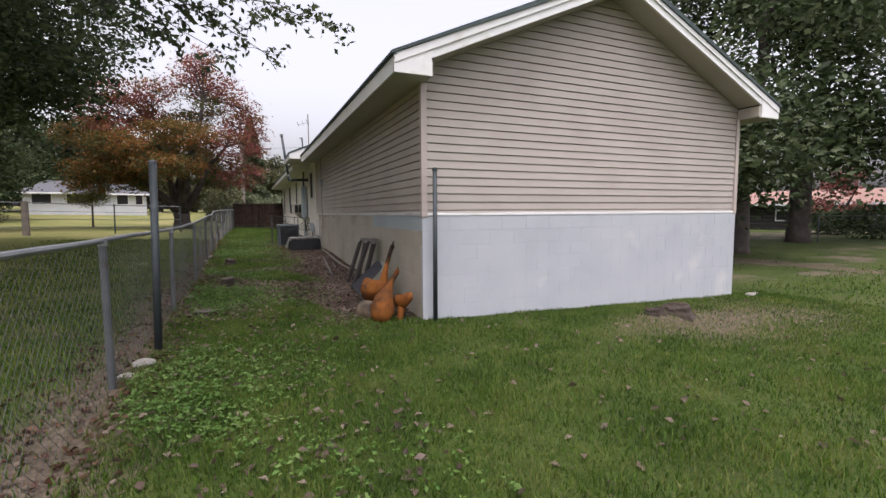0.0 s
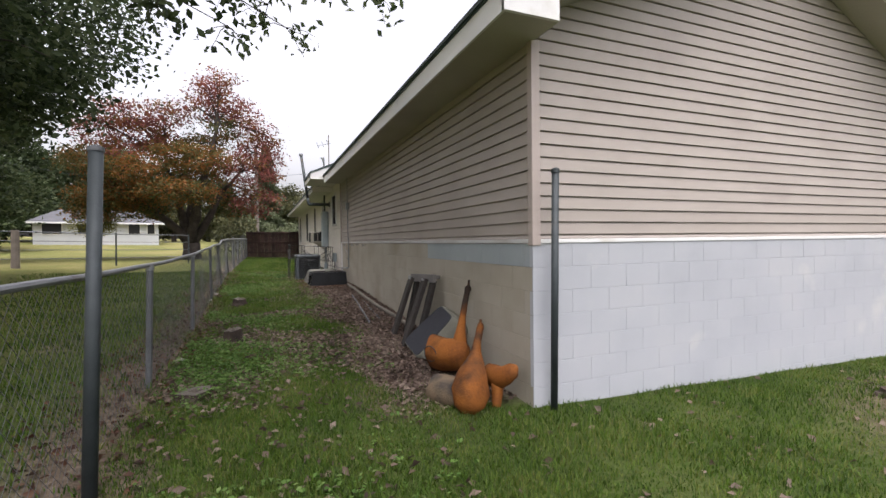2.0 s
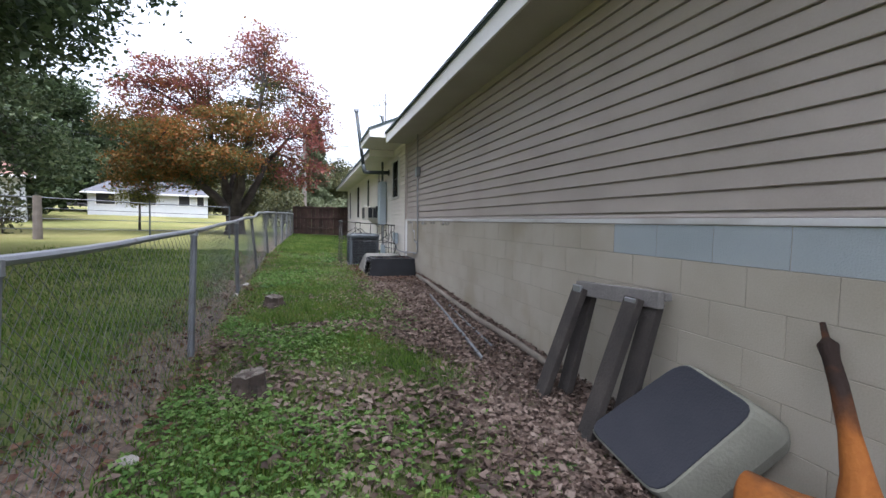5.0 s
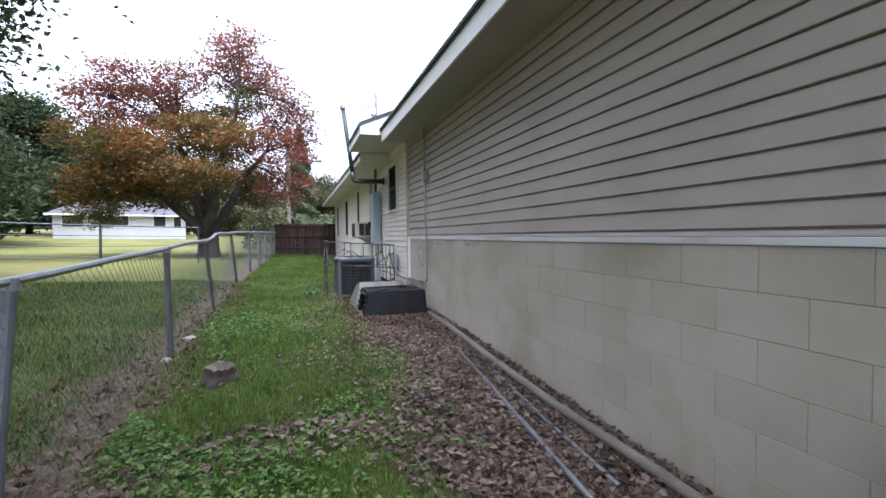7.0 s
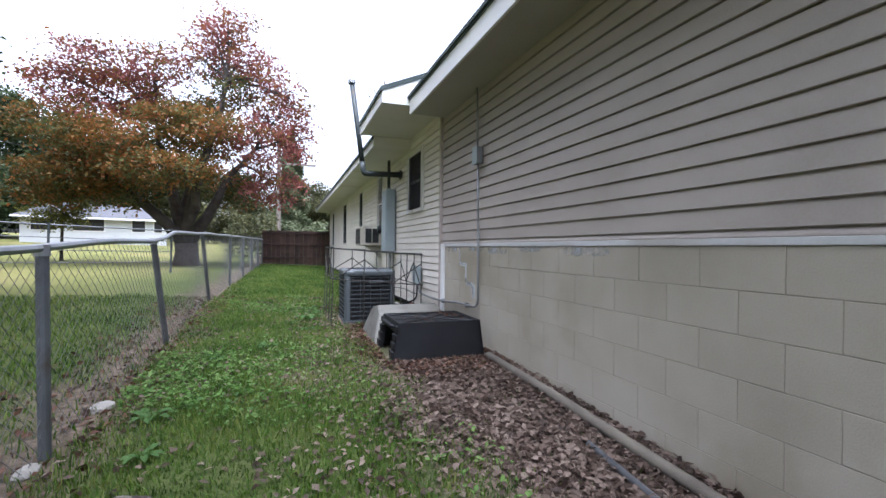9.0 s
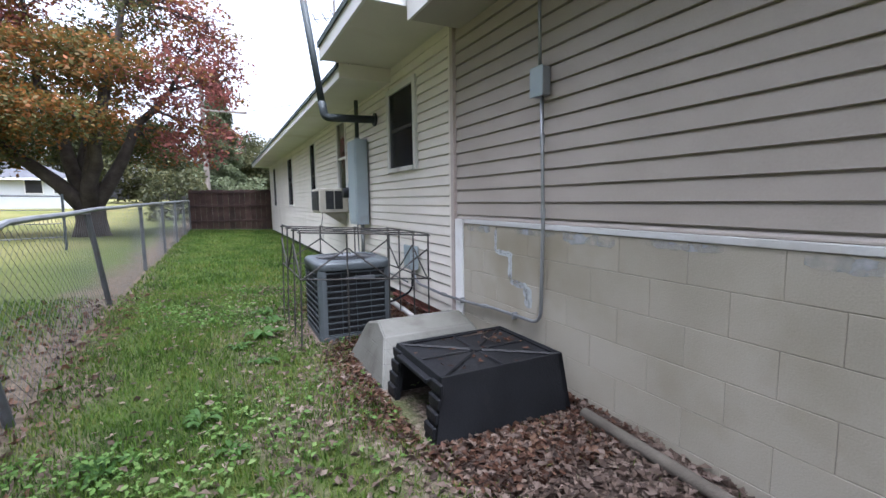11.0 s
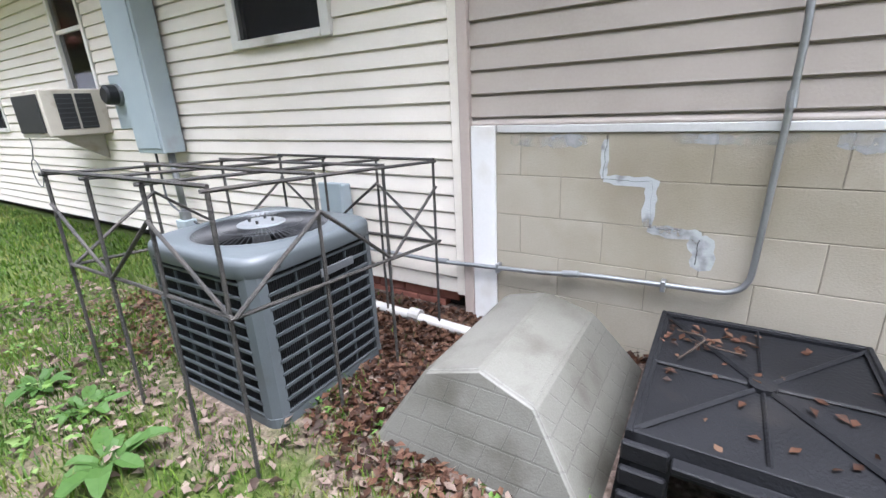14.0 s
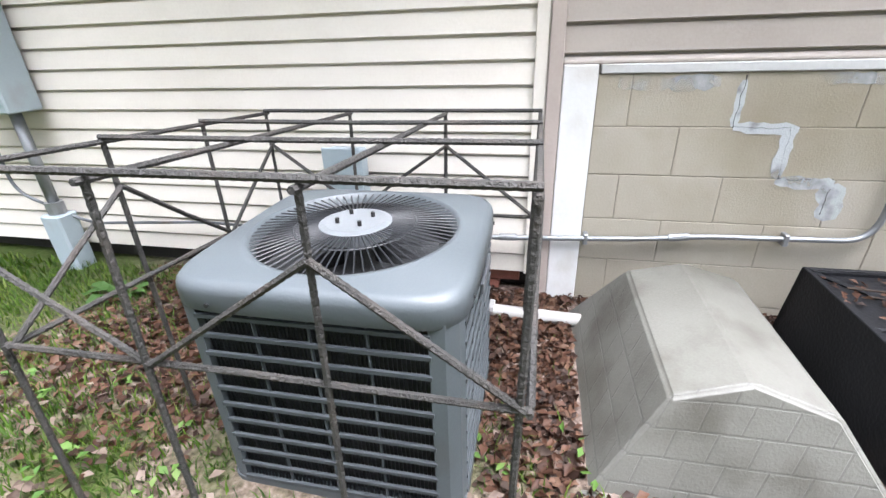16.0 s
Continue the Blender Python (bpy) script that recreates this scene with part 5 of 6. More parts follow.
# seam of the insert on the shoulder's side
part("insert_seam", tube(nb(), [(1.712 - 0.03 * math.cos(a), 8.41 + 0.09 * math.cos(a), 0.32 + 0.075 * math.sin(a)) for a in [2 * math.pi * k / 20 for k in range(21)]], 0.005, 5), "foam_cut", shoulder, "dark round seam of the foam insert")
blob("archery_target", "orange foam deer target haunch leaning on wall, leg upward",
     [[((1.70, 7.50, 0.03), 0.06, 0.07), ((1.715, 7.52, 0.08), 0.14, 0.15), ((1.75, 7.56, 0.19), 0.175, 0.18), ((1.80, 7.63, 0.31), 0.145, 0.15), ((1.86, 7.71, 0.40), 0.09, 0.095), ((1.91, 7.78, 0.445), 0.056, 0.06), ((1.98, 7.90, 0.49), 0.042, 0.044), ((2.07, 8.04, 0.54), 0.037, 0.039), ((2.14, 8.15, 0.585), 0.038, 0.038), ((2.17, 8.20, 0.605), 0.034, 0.034), ((2.175, 8.21, 0.61), 0.015, 0.015), ((2.20, 8.25, 0.65), 0.012, 0.012)]], "foam_orange")
blob("archery_target", "brown and black foam deer target section on the ground",
     [[((1.585, 7.94, 0.13), 0.12, 0.12), ((1.595, 7.92, 0.13), 0.145, 0.15), ((1.64, 7.80, 0.13), 0.15, 0.155), ((1.70, 7.66, 0.14), 0.14, 0.14), ((1.72, 7.62, 0.14), 0.08, 0.08)]], "foam_brown")
blob("archery_target", "dark orange foam deer target head lying at the corner",
     [[((2.05, 7.84, 0.26), 0.04, 0.05), ((2.05, 7.80, 0.26), 0.085, 0.09), ((2.05, 7.70, 0.25), 0.10, 0.115), ((2.06, 7.60, 0.26), 0.09, 0.105), ((2.08, 7.53, 0.30), 0.075, 0.09), ((2.10, 7.47, 0.35), 0.06, 0.075), ((2.12, 7.44, 0.39), 0.02, 0.03)],
      [((1.99, 7.56, 0.0), 0.04, 0.04), ((2.0, 7.57, 0.05), 0.045, 0.045), ((2.03, 7.60, 0.16), 0.06, 0.06), ((2.05, 7.62, 0.24), 0.07, 0.07)]], "foam_orange")


def midsection():
    """The deer target's body: a thick rounded slab lying open with its dark cut face up."""
    P = [Vector(p) for p in ((2.16, 9.22, 0.68), (2.12, 8.74, 0.61), (1.74, 8.92, 0.15), (1.76, 9.50, 0.22))]
    c = sum(P, Vector()) / 4
    n = (P[1] - P[0]).cross(P[3] - P[0]).normalized()
    if n.z < 0:
        n = -n
    ring = []
    for i in range(4):
        a, b, d = P[i - 1], P[i], P[(i + 1) % 4]
        for k in range(5):
            t = k / 4
            p, q = b.lerp(a, 0.16), b.lerp(d, 0.16)
            ring.append((1 - t) ** 2 * p + 2 * t * (1 - t) * b + t * t * q)
    down = -n * 0.26 + Vector((0.03, -0.10, 0.0))
    bm = nb()
    loft(bm, [[c + (p - c) * s + down * d for p in ring] for s, d in ((0.97, 0.0), (1.0, 0.02), (1.03, 0.25), (1.02, 0.6), (0.9, 0.85), (0.6, 1.0))])
    for v in bm.verts:
        v.co.z = max(v.co.z, g1(v.co.x, v.co.y) - 0.01)
    body = part("archery_target", bm, "foam_green", None, smooth=False)
    tagged(body, "grey-green foam deer target body lying with dark cut face", "archery target", "pieces of a deer target")
    bm = nb()
    loft(bm, [[c + (p - c) * s + n * h for p in ring] for s, h in ((0.965, -0.01), (0.965, 0.006), (0.95, 0.008))])
    part("cut_face", bm, "foam_cut", body, "flat dark blue-grey cut face")


midsection()


# ---- stumps, stones, pipes on the ground ----
def stump(x, y, r, h, label, tilt=0.05, top="stump_top", ragged=0.25):
    """A cut trunk with flared roots, ridged bark and a broken, uneven top."""
    z = g1(x, y)
    st = thing("tree_stump", (x, y, z), label, "stump", "stumps along the fence")
    R = random.Random(int(x * 100 + y * 10))
    n = 28
    ph = [R.uniform(0, 6.28) for _ in range(3)]
    prof = [1 + 0.14 * math.sin(2 * math.pi * k / n * 2 + ph[0]) + 0.10 * math.sin(2 * math.pi * k / n * 5 + ph[1]) + R.uniform(-0.06, 0.06) for k in range(n)]
    rise = [1 + ragged * (0.6 * math.sin(2 * math.pi * k / n + ph[2]) + 0.4 * R.uniform(-1, 1)) for k in range(n)]

    def ring(s, d, follow, flare=0.0):
        out = []
        for k in range(n):
            a = 2 * math.pi * k / n
            q = r * (prof[k] * s + flare * max(0.0, math.sin(4 * a + ph[1])))
            hh = d * (rise[k] if follow else 1)
            out.append((x + q * math.cos(a) + tilt * hh, y + q * math.sin(a), z + hh))
        return out

    part("trunk", loft(nb(), [ring(1.35, -0.04, False, 0.45), ring(1.16, h * 0.18, False, 0.22), ring(1.03, h * 0.5, True), ring(0.98, h * 0.85, True), ring(0.99, h, True)]), "stump_bark", st)
    part("cut_top", loft(nb(), [ring(0.93, h - 0.012, True), ring(0.92, h + 0.003, True), ring(0.55, h + 0.006, True), ring(0.2, h - 0.012, True)]), top, st, "grey cracked cut face")


stump(-0.21, 10.66, 0.095, 0.17, "small grey weathered tree stump among weeds", ragged=0.12)
stump(-0.25, 13.52, 0.115, 0.12, "low broad broken tree stump in grass", 0.05, ragged=0.22)
stump(-0.40, 8.68, 0.14, 0.045, "stump cut nearly level with the ground", ragged=0.2)
stump(5.55, 6.2, 0.16, 0.10, "dark rotted stump remains on a bare mound", 0.05, "stump_bark", 0.5)
stump(5.25, 6.3, 0.10, 0.07, "dark rotted stump remains on a bare mound", 0.05, "stump_bark", 0.5)


def stone(x, y, sx, sy, sz):
    bm = nb()
    bmesh.ops.create_icosphere(bm, subdivisions=2, radius=1)
    for v in bm.verts:
        f = 1 + 0.18 * noise.noise(v.co * 1.7 + Vector((x, y, 0)))
        v.co = Vector((x + v.co.x * sx * f, y + v.co.y * sy * f, g1(x, y) + 0.3 * sz + v.co.z * sz * f))
    tagged(part("stone", bm, "stone"), "pale flat stone lying at the fence foot", "stone", "stones by the fence")


for s in ((-0.74, 6.62, 0.10, 0.07, 0.05), (-0.82, 6.35, 0.07, 0.05, 0.03), (-0.70, 9.9, 0.06, 0.05, 0.03), (-0.78, 15.0, 0.07, 0.10, 0.03), (-0.82, 14.2, 0.05, 0.08, 0.03), (8.75, 7.2, 0.10, 0.09, 0.05), (9.05, 7.3, 0.07, 0.06, 0.03)):
    stone(*s)


def ground_pipe(label, pts, r, mat, cat="pipe"):
    bm = nb()
    tube(bm, [(x, y, g1(x, y) + r * 0.9 + 0.012) for x, y in pts], r, 10)
    tagged(part("ground_pipe", bm, mat, smooth=True), label, cat)


ground_pipe("long grey pipe lying in the leaves along the wall", [(2.12, 15.35), (2.10, 14.3), (2.08, 13.2), (2.09, 12.1), (2.12, 11.2), (2.12, 10.4)], 0.034, "pipe_tan")
ground_pipe("thin grey pole lying in the leaf litter", [(1.90, 13.6), (1.80, 12.4), (1.72, 11.5), (1.66, 10.9)], 0.018, "galv_dull", "pole")
ground_pipe("thin grey pole lying in the leaf litter", [(1.98, 12.9), (1.92, 11.9), (1.88, 11.2)], 0.014, "galv_dull", "pole")


def twig(label, pts, r):
    bm = nb()
    tube(bm, pts, r, 5)
    tagged(part("twig", bm, "stump_bark"), label, "twig", "twigs on the black base")


twig("thin grey-brown twig on the black doghouse base", bend([(1.95, 16.12, 0.708), (1.88, 16.02, 0.735), (1.80, 16.06, 0.72), (1.74, 16.10, 0.706)], 0.03), 0.004)
twig("thin grey-brown twig on the black doghouse base", bend([(1.90, 16.08, 0.706), (1.84, 15.98, 0.72), (1.86, 15.90, 0.706)], 0.03), 0.003)


# ---- trees ----
def limb(bm, a, b, r0, r1, rnd, wob=0.12, seg=7, n=5):
    a, b = Vector(a), Vector(b)
    L = (b - a).length
    pts = []
    for k in range(n + 1):
        t = k / n
        p = a.lerp(b, t)
        p.z += 0.10 * L * math.sin(math.pi * t) * 0.6
        if 0 < k < n:
            p += Vector((rnd.uniform(-1, 1), rnd.uniform(-1, 1), rnd.uniform(-1, 1))) * wob * L * 0.25
        pts.append(p)
    tube(bm, pts, [r0 + (r1 - r0) * (k / n) ** 0.8 for k in range(n + 1)], seg)
    return pts


def tree(label, base, fork_h, trunk_r, stems, lobes, per_m3, leaf, mats, seed, flat=0.35, sigma=0.42, category="tree", twigs=True):
    """Trunk, limbs to each lobe of the crown, twigs to the clumps, and leaves. lobes: centre, radii, material index."""
    rnd, rg = random.Random(seed), np.random.default_rng(seed)
    base = Vector(base)
    t = thing("tree", base, label, category)
    bm = nb()
    fork = base + Vector((0, 0, fork_h))
    tube(bm, [base - Vector((0, 0, 0.3)), base + Vector((0, 0, 0.15)), base + Vector((0.02, 0, fork_h * 0.6)), fork], [trunk_r * 1.5, trunk_r * 1.12, trunk_r * 0.95, trunk_r], 12)
    ends = []
    for s in stems:
        pts = limb(bm, fork - Vector((0, 0, 0.12)), s, trunk_r * 0.62, trunk_r * 0.18, rnd)
        ends += pts[2:]
    part("trunk", bm, "bark", t, smooth=True)
    clumps = {i: [] for i in range(len(mats))}
    bm = nb()
    for c, rad, mi in lobes:
        c, rad = np.array(c, float), np.array(rad, float)
        n = max(4, int(per_m3 * (1.0, 1.4, 0.85)[0 if len(mats) == 1 else mi + 1 if mi < 2 else 0] * 4.19 * rad.prod()))
        d = rg.normal(size=(n, 3)); d /= np.linalg.norm(d, axis=1, keepdims=True)
        p = c + d * rad * (rg.uniform(0.25, 1, n)[:, None] ** 0.5)
        pick = rg.uniform(0, 1, n)
        other = [2, 0, 0][mi] if len(mats) > 1 else mi
        clumps[mi].append(p[pick < 0.68])
        clumps[other].append(p[pick >= 0.68])
        if ends and twigs:
            near = min(ends, key=lambda e: (e - Vector(c)).length)
            pts = limb(bm, near, Vector(c) + Vector((0, 0, 0.2 * rad[2])), trunk_r * 0.16, trunk_r * 0.05, rnd, seg=5, n=4)
            for q in p[:: max(1, n // 7)]:
                limb(bm, pts[rnd.randint(1, len(pts) - 1)], Vector(q), trunk_r * 0.06, 0.008, rnd, seg=4, n=3)
    if len(bm.verts):
        part("branchwork", bm, "bark", t)
    else:
        bm.free()
    for i, mname in enumerate(mats):
        if not sum(len(q) for q in clumps[i]):
            continue
        cs = np.concatenate(clumps[i])
        m = 26
        pts = np.repeat(cs, m, 0) + rg.normal(size=(len(cs) * m, 3)) * np.array([sigma, sigma, sigma * 0.55])
        v, f = leaves_np(rg, pts, leaf, flat)
        mesh_np("crown", v, f, mname, parent=t)
    return t


# the big red and orange tree behind the fence
TX, TY = -3.3, 31.0
TZ = g1(TX, TY)
tree("broad autumn tree with orange, red and green leaves", (TX, TY, TZ), 0.85, 0.42,
     [(TX - 3.2, TY - 0.6, 4.4), (TX - 1.2, TY + 0.8, 6.2), (TX + 1.4, TY - 0.4, 7.8), (TX + 2.4, TY + 0.4, 5.4), (TX - 0.4, TY + 1.8, 5.0), (TX + 0.9, TY - 1.4, 4.6)],
     [((TX - 3.3, TY - 0.8, 3.75), (1.7, 1.6, 0.75), 0), ((TX - 2.3, TY - 1.8, 5.0), (1.6, 1.4, 0.7), 0), ((TX - 3.0, TY + 0.2, 6.3), (1.3, 1.4, 0.8), 1), ((TX - 2.1, TY + 0.4, 7.2), (1.2, 1.2, 0.8), 1),
      ((TX - 1.2, TY + 0.6, 6.6), (1.1, 1.2, 0.7), 1), ((TX - 2.2, TY, 3.3), (1.4, 1.5, 0.6), 2), ((TX - 0.3, TY - 1.9, 3.95), (1.8, 1.3, 0.65), 0), ((TX + 0.9, TY - 1.4, 5.6), (1.5, 1.2, 0.7), 0),
      ((TX + 2.6, TY - 0.6, 5.3), (1.4, 1.4, 0.9), 1), ((TX + 3.2, TY, 3.75), (1.2, 1.4, 0.75), 1), ((TX + 3.3, TY + 0.3, 6.6), (1.2, 1.2, 0.8), 1), ((TX + 1.5, TY, 7.6), (0.9, 1.0, 0.8), 2),
      ((TX + 1.9, TY + 0.2, 8.8), (1.4, 1.2, 0.8), 1), ((TX + 1.0, TY, 9.5), (1.0, 0.9, 0.55), 1), ((TX + 2.7, TY, 7.9), (0.9, 1.0, 0.6), 1), ((TX - 0.6, TY + 1.6, 5.2), (1.9, 1.4, 0.9), 2), ((TX + 1.4, TY + 1.6, 3.75), (1.7, 1.4, 0.75), 2),
      ((TX - 3.2, TY + 0.8, 5.2), (1.2, 1.3, 0.7), 2), ((TX + 4.0, TY - 0.2, 5.6), (0.8, 0.9, 0.7), 1), ((TX - 4.1, TY - 0.4, 3.2), (0.9, 1.1, 0.5), 0),
      ((TX - 4.2, TY + 0.6, 7.3), (1.2, 1.2, 0.8), 1), ((TX - 2.9, TY, 8.0), (1.3, 1.2, 0.7), 1), ((TX - 1.1, TY - 0.2, 8.0), (1.1, 1.1, 0.7), 1), ((TX + 0.2, TY + 0.4, 8.7), (1.0, 1.0, 0.7), 1), ((TX + 1.4, TY, 10.2), (1.1, 1.0, 0.5), 1),
      ((TX + 3.7, TY - 0.3, 7.3), (0.9, 1.0, 0.6), 1), ((TX - 4.4, TY, 5.6), (1.1, 1.2, 0.7), 0), ((TX + 0.4, TY + 1.2, 6.8), (1.3, 1.2, 0.8), 2), ((TX - 0.4, TY - 0.8, 6.0), (1.3, 1.1, 0.6), 0)],
     14.0, 0.125, ["leaf_orange", "leaf_red", "leaf_green"], 11, sigma=0.25)

# big dark oak over the fence near the start, its southern crown added for shade
OX, OY = -7.5, 16.8
OZ = g1(OX, OY)
tree("large dark green oak over the neighbouring yard, crown extended unseen for shade", (OX, OY, OZ), 2.6, 0.42,
     [(OX + 3.0, OY - 2.5, 5.6), (OX - 1.0, OY - 3.0, 7.5), (OX + 2.2, OY + 2.2, 6.5), (OX - 2.5, OY + 1.5, 7.0), (OX + 1.0, OY, 9.0), (OX + 1.2, OY - 7.5, 7.0), (OX - 1.0, OY - 9.0, 6.8), (OX + 5.2, OY - 9.0, 8.2)],
     [((OX + 2.6, OY - 2.2, 4.9), (2.2, 2.2, 1.3), 0), ((OX + 0.8, OY - 4.0, 5.2), (2.2, 2.2, 1.6), 0), ((OX + 3.2, OY + 0.4, 6.6), (2.0, 2.2, 1.5), 0), ((OX - 1.8, OY - 2.6, 4.9), (2.2, 2.0, 1.3), 0), ((OX + 1.2, OY - 1.0, 8.4), (2.6, 2.6, 1.7), 0),
      ((OX + 3.6, OY - 3.6, 6.9), (1.8, 1.8, 1.2), 0), ((OX + 1.6, OY + 2.2, 5.6), (1.8, 2.0, 1.3), 0), ((OX - 2.6, OY + 1.8, 5.4), (2.2, 2.2, 1.6), 0), ((OX - 3.2, OY - 1.6, 7.4), (2.2, 2.2, 1.6), 0), ((OX + 1.0, OY - 5.6, 7.0), (1.8, 1.6, 1.2), 0), ((OX + 2.4, OY - 1.0, 4.4), (1.8, 1.6, 0.8), 0), ((OX + 4.9, OY - 4.4, 6.2), (0.9, 0.9, 0.5), 0),
      # lobes out of view, added to shade the passage wall and the gable
      ((OX + 2.2, OY - 8.8, 7.2), (2.2, 2.3, 1.5), 0), ((OX - 1.0, OY - 9.6, 6.8), (2.5, 2.5, 1.9), 0), ((OX + 2.4, OY - 11.4, 7.6), (2.1, 2.2, 1.3), 0),
      ((OX + 3.6, OY - 7.2, 8.2), (2.3, 2.3, 1.2), 0), ((OX + 5.4, OY - 9.2, 8.4), (2.2, 2.2, 1.1), 0), ((OX + 4.0, OY - 10.8, 8.6), (2.3, 2.2, 1.2), 0), ((OX + 6.0, OY - 6.9, 8.6), (2.0, 2.0, 1.0), 0), ((OX + 6.8, OY - 11.4, 8.8), (2.0, 2.0, 1.0), 0)],
     8.0, 0.13, ["leaf_oak"], 12, sigma=0.38)
# the oak's branch over the passage, with single leaves against the sky
br = thing("tree_branch", (-3.2, 10.2, 6.2), "overhanging oak branch tips with hanging dark leaves", "branch")
rnd = random.Random(4)
rg = np.random.default_rng(4)
bm = nb()
tips = []
for a, b in (((-4.2, 12.6, 6.2), (-0.9, 10.4, 4.35)), ((-4.0, 12.4, 6.0), (-0.2, 10.5, 4.2)), ((-3.8, 12.2, 6.2), (0.5, 10.4, 4.25)), ((-2.6, 11.8, 5.7), (0.3, 10.9, 4.75)), ((-3.4, 12.4, 6.4), (1.6, 10.2, 4.8)), ((-1.2, 11.6, 5.6), (1.2, 10.6, 5.0))):
    pts = limb(bm, a, b, 0.03, 0.006, rnd, seg=5, n=6)
    for p in pts[3:]:
        for k in range(4):
            q = p + Vector((rnd.uniform(-0.5, 0.5), rnd.uniform(-0.4, 0.4), rnd.uniform(-0.4, 0.12)))
            limb(bm, p, q, 0.006, 0.003, rnd, seg=4, n=3)
            tips += [p.lerp(q, 0.5), q]
part("branchwork", bm, "bark", br)
cs = np.repeat(np.array([tuple(t) for t in tips]), 5, 0)
cs = cs + rg.normal(size=cs.shape) * np.array([0.10, 0.10, 0.09])
v, f = leaves_np(rg, cs, 0.115, 0.0)
mesh_np("foliage", v, f, "leaf_oak", parent=br)


def simple_tree(label, x, y, h, r, mat, seed, trunk=0.3, z0=0.25, leaf=0.3, per=1.6):
    z = g1(x, y)
    rr = random.Random(seed)
    lobes = []
    for k in range(11):
        a, u = rr.uniform(0, 6.28), rr.uniform(0, 1)
        q = r * (1 - 0.55 * u) * rr.uniform(0.3, 0.8)
        lobes.append(((x + q * math.cos(a), y + q * math.sin(a), z + h * (z0 + (0.95 - z0) * u)), (r * 0.45, r * 0.45, h * 0.13), 0))
    return tree(label, (x, y, z), h * z0 + 0.5, trunk, [(x + r * 0.3, y, z + h * 0.6), (x - r * 0.35, y + 0.3, z + h * 0.55), (x, y - r * 0.3, z + h * 0.75)], lobes, per, leaf, [mat], seed, sigma=r * 0.14, twigs=r < 7)


simple_tree("dark green oak in the neighbouring yard", -11.5, 25.5, 11.0, 4.6, "leaf_oak", 27, 0.35, 0.22, 0.17, 4.0)
# trees east of the house
simple_tree("tall dark oak beyond the gable end", 15.8, 12.2, 13.0, 5.0, "leaf_oak", 21, 0.42, 0.22, 0.19, 3.0)
simple_tree("dark broadleaf tree in the side yard", 22.0, 13.5, 14.0, 5.5, "leaf_oak", 22, 0.4, 0.2, 0.22, 2.2)
simple_tree("dark broadleaf tree in the side yard", 18.5, 20.0, 15.0, 5.5, "leaf_oak", 23, 0.4, 0.2, 0.24, 2.0)
simple_tree("dark broadleaf tree in the side yard", 26.0, 8.0, 14.0, 5.0, "leaf_oak", 24, 0.4, 0.22, 0.24, 2.0)
simple_tree("slender yellow-green sapling beyond the fence", -7.8, 32.5, 3.0, 1.1, "leaf_yellow", 26, 0.05, 0.5, 0.09, 30.0)
simple_tree("small autumn tree with red leaves", 31.0, 16.0, 3.4, 1.6, "leaf_red", 25, 0.1, 0.3, 0.2, 6.0)
# trees north-west
for i, (x, y, h, r, m) in enumerate(((-23, 60, 12, 5.5, "leaf_oak"), (-17, 66, 11, 5, "leaf_far"), (-28, 54, 13, 6, "leaf_oak"), (-10, 68, 9, 4.5, "leaf_far"), (-34, 42, 13, 6, "leaf_oak"), (-16.0, 39.5, 6.5, 3.0, "leaf_oak"), (-20.0, 43, 9, 4.0, "leaf_oak"), (3.5, 72, 9, 4, "leaf_far"), (9, 80, 9, 5, "leaf_far"), (-40, 62, 14, 7, "leaf_far"), (-30, 28, 12, 6, "leaf_oak"), (-4, 70, 8, 4, "leaf_far"))):
    simple_tree("distant leafy tree beyond the yards", x, y, h, r, m, 40 + i, 0.25, 0.10, 0.34, 2.6)
# tall conifer beside the pole
CXT, CYT = 0.6, 50.0
con = thing("conifer_tree", (CXT, CYT, g1(CXT, CYT)), "tall narrow grey-green conifer behind the board fence", "tree")
zc = g1(CXT, CYT)
part("trunk", tube(nb(), [(CXT, CYT, zc - 0.2), (CXT, CYT, zc + 9.6)], [0.25, 0.04], 8), "bark", con)
rg = np.random.default_rng(8)
u = rg.uniform(0, 1, 14000) ** 0.8
a = rg.uniform(0, 6.283, 14000)
rad = (1 - u) ** 0.7 * 2.2 * (0.75 + 0.25 * np.sin(u * 40 + 3 * a)) * rg.uniform(0.3, 1, 14000) ** 0.5
v, f = leaves_np(rg, np.stack([CXT + rad * np.cos(a), CYT + rad * np.sin(a), zc + 0.3 + u * 9.6], 1), 0.24, 0.2)
mesh_np("crown", v, f, "leaf_conifer", parent=con)
# utility pole and line
up = thing("utility_pole", (-0.2, 44.0, g1(-0.2, 44)), "tall grey wooden utility pole with one crossarm", "utility pole")
part("pole", tube(nb(), [(-0.2, 44, g1(-0.2, 44) - 0.2), (-0.2, 44, 9.5)], [0.17, 0.12], 10), "pole_wood", up)
part("crossarm", box(nb(), (-0.3, 43.85, 7.0), (2.2, 43.95, 7.12), 0.01), "pole_wood", up)
part("wire", tube(nb(), [(2.1, 43.9, 7.13), (4.5, 34, 6.0), (4.5, 24, 5.6)], 0.012, 5), "dark_steel", up)
part("wire", tube(nb(), [(-0.2, 44, 6.4), (-8, 36, 5.2), (-18, 26, 6.2)], 0.012, 5), "dark_steel", up)


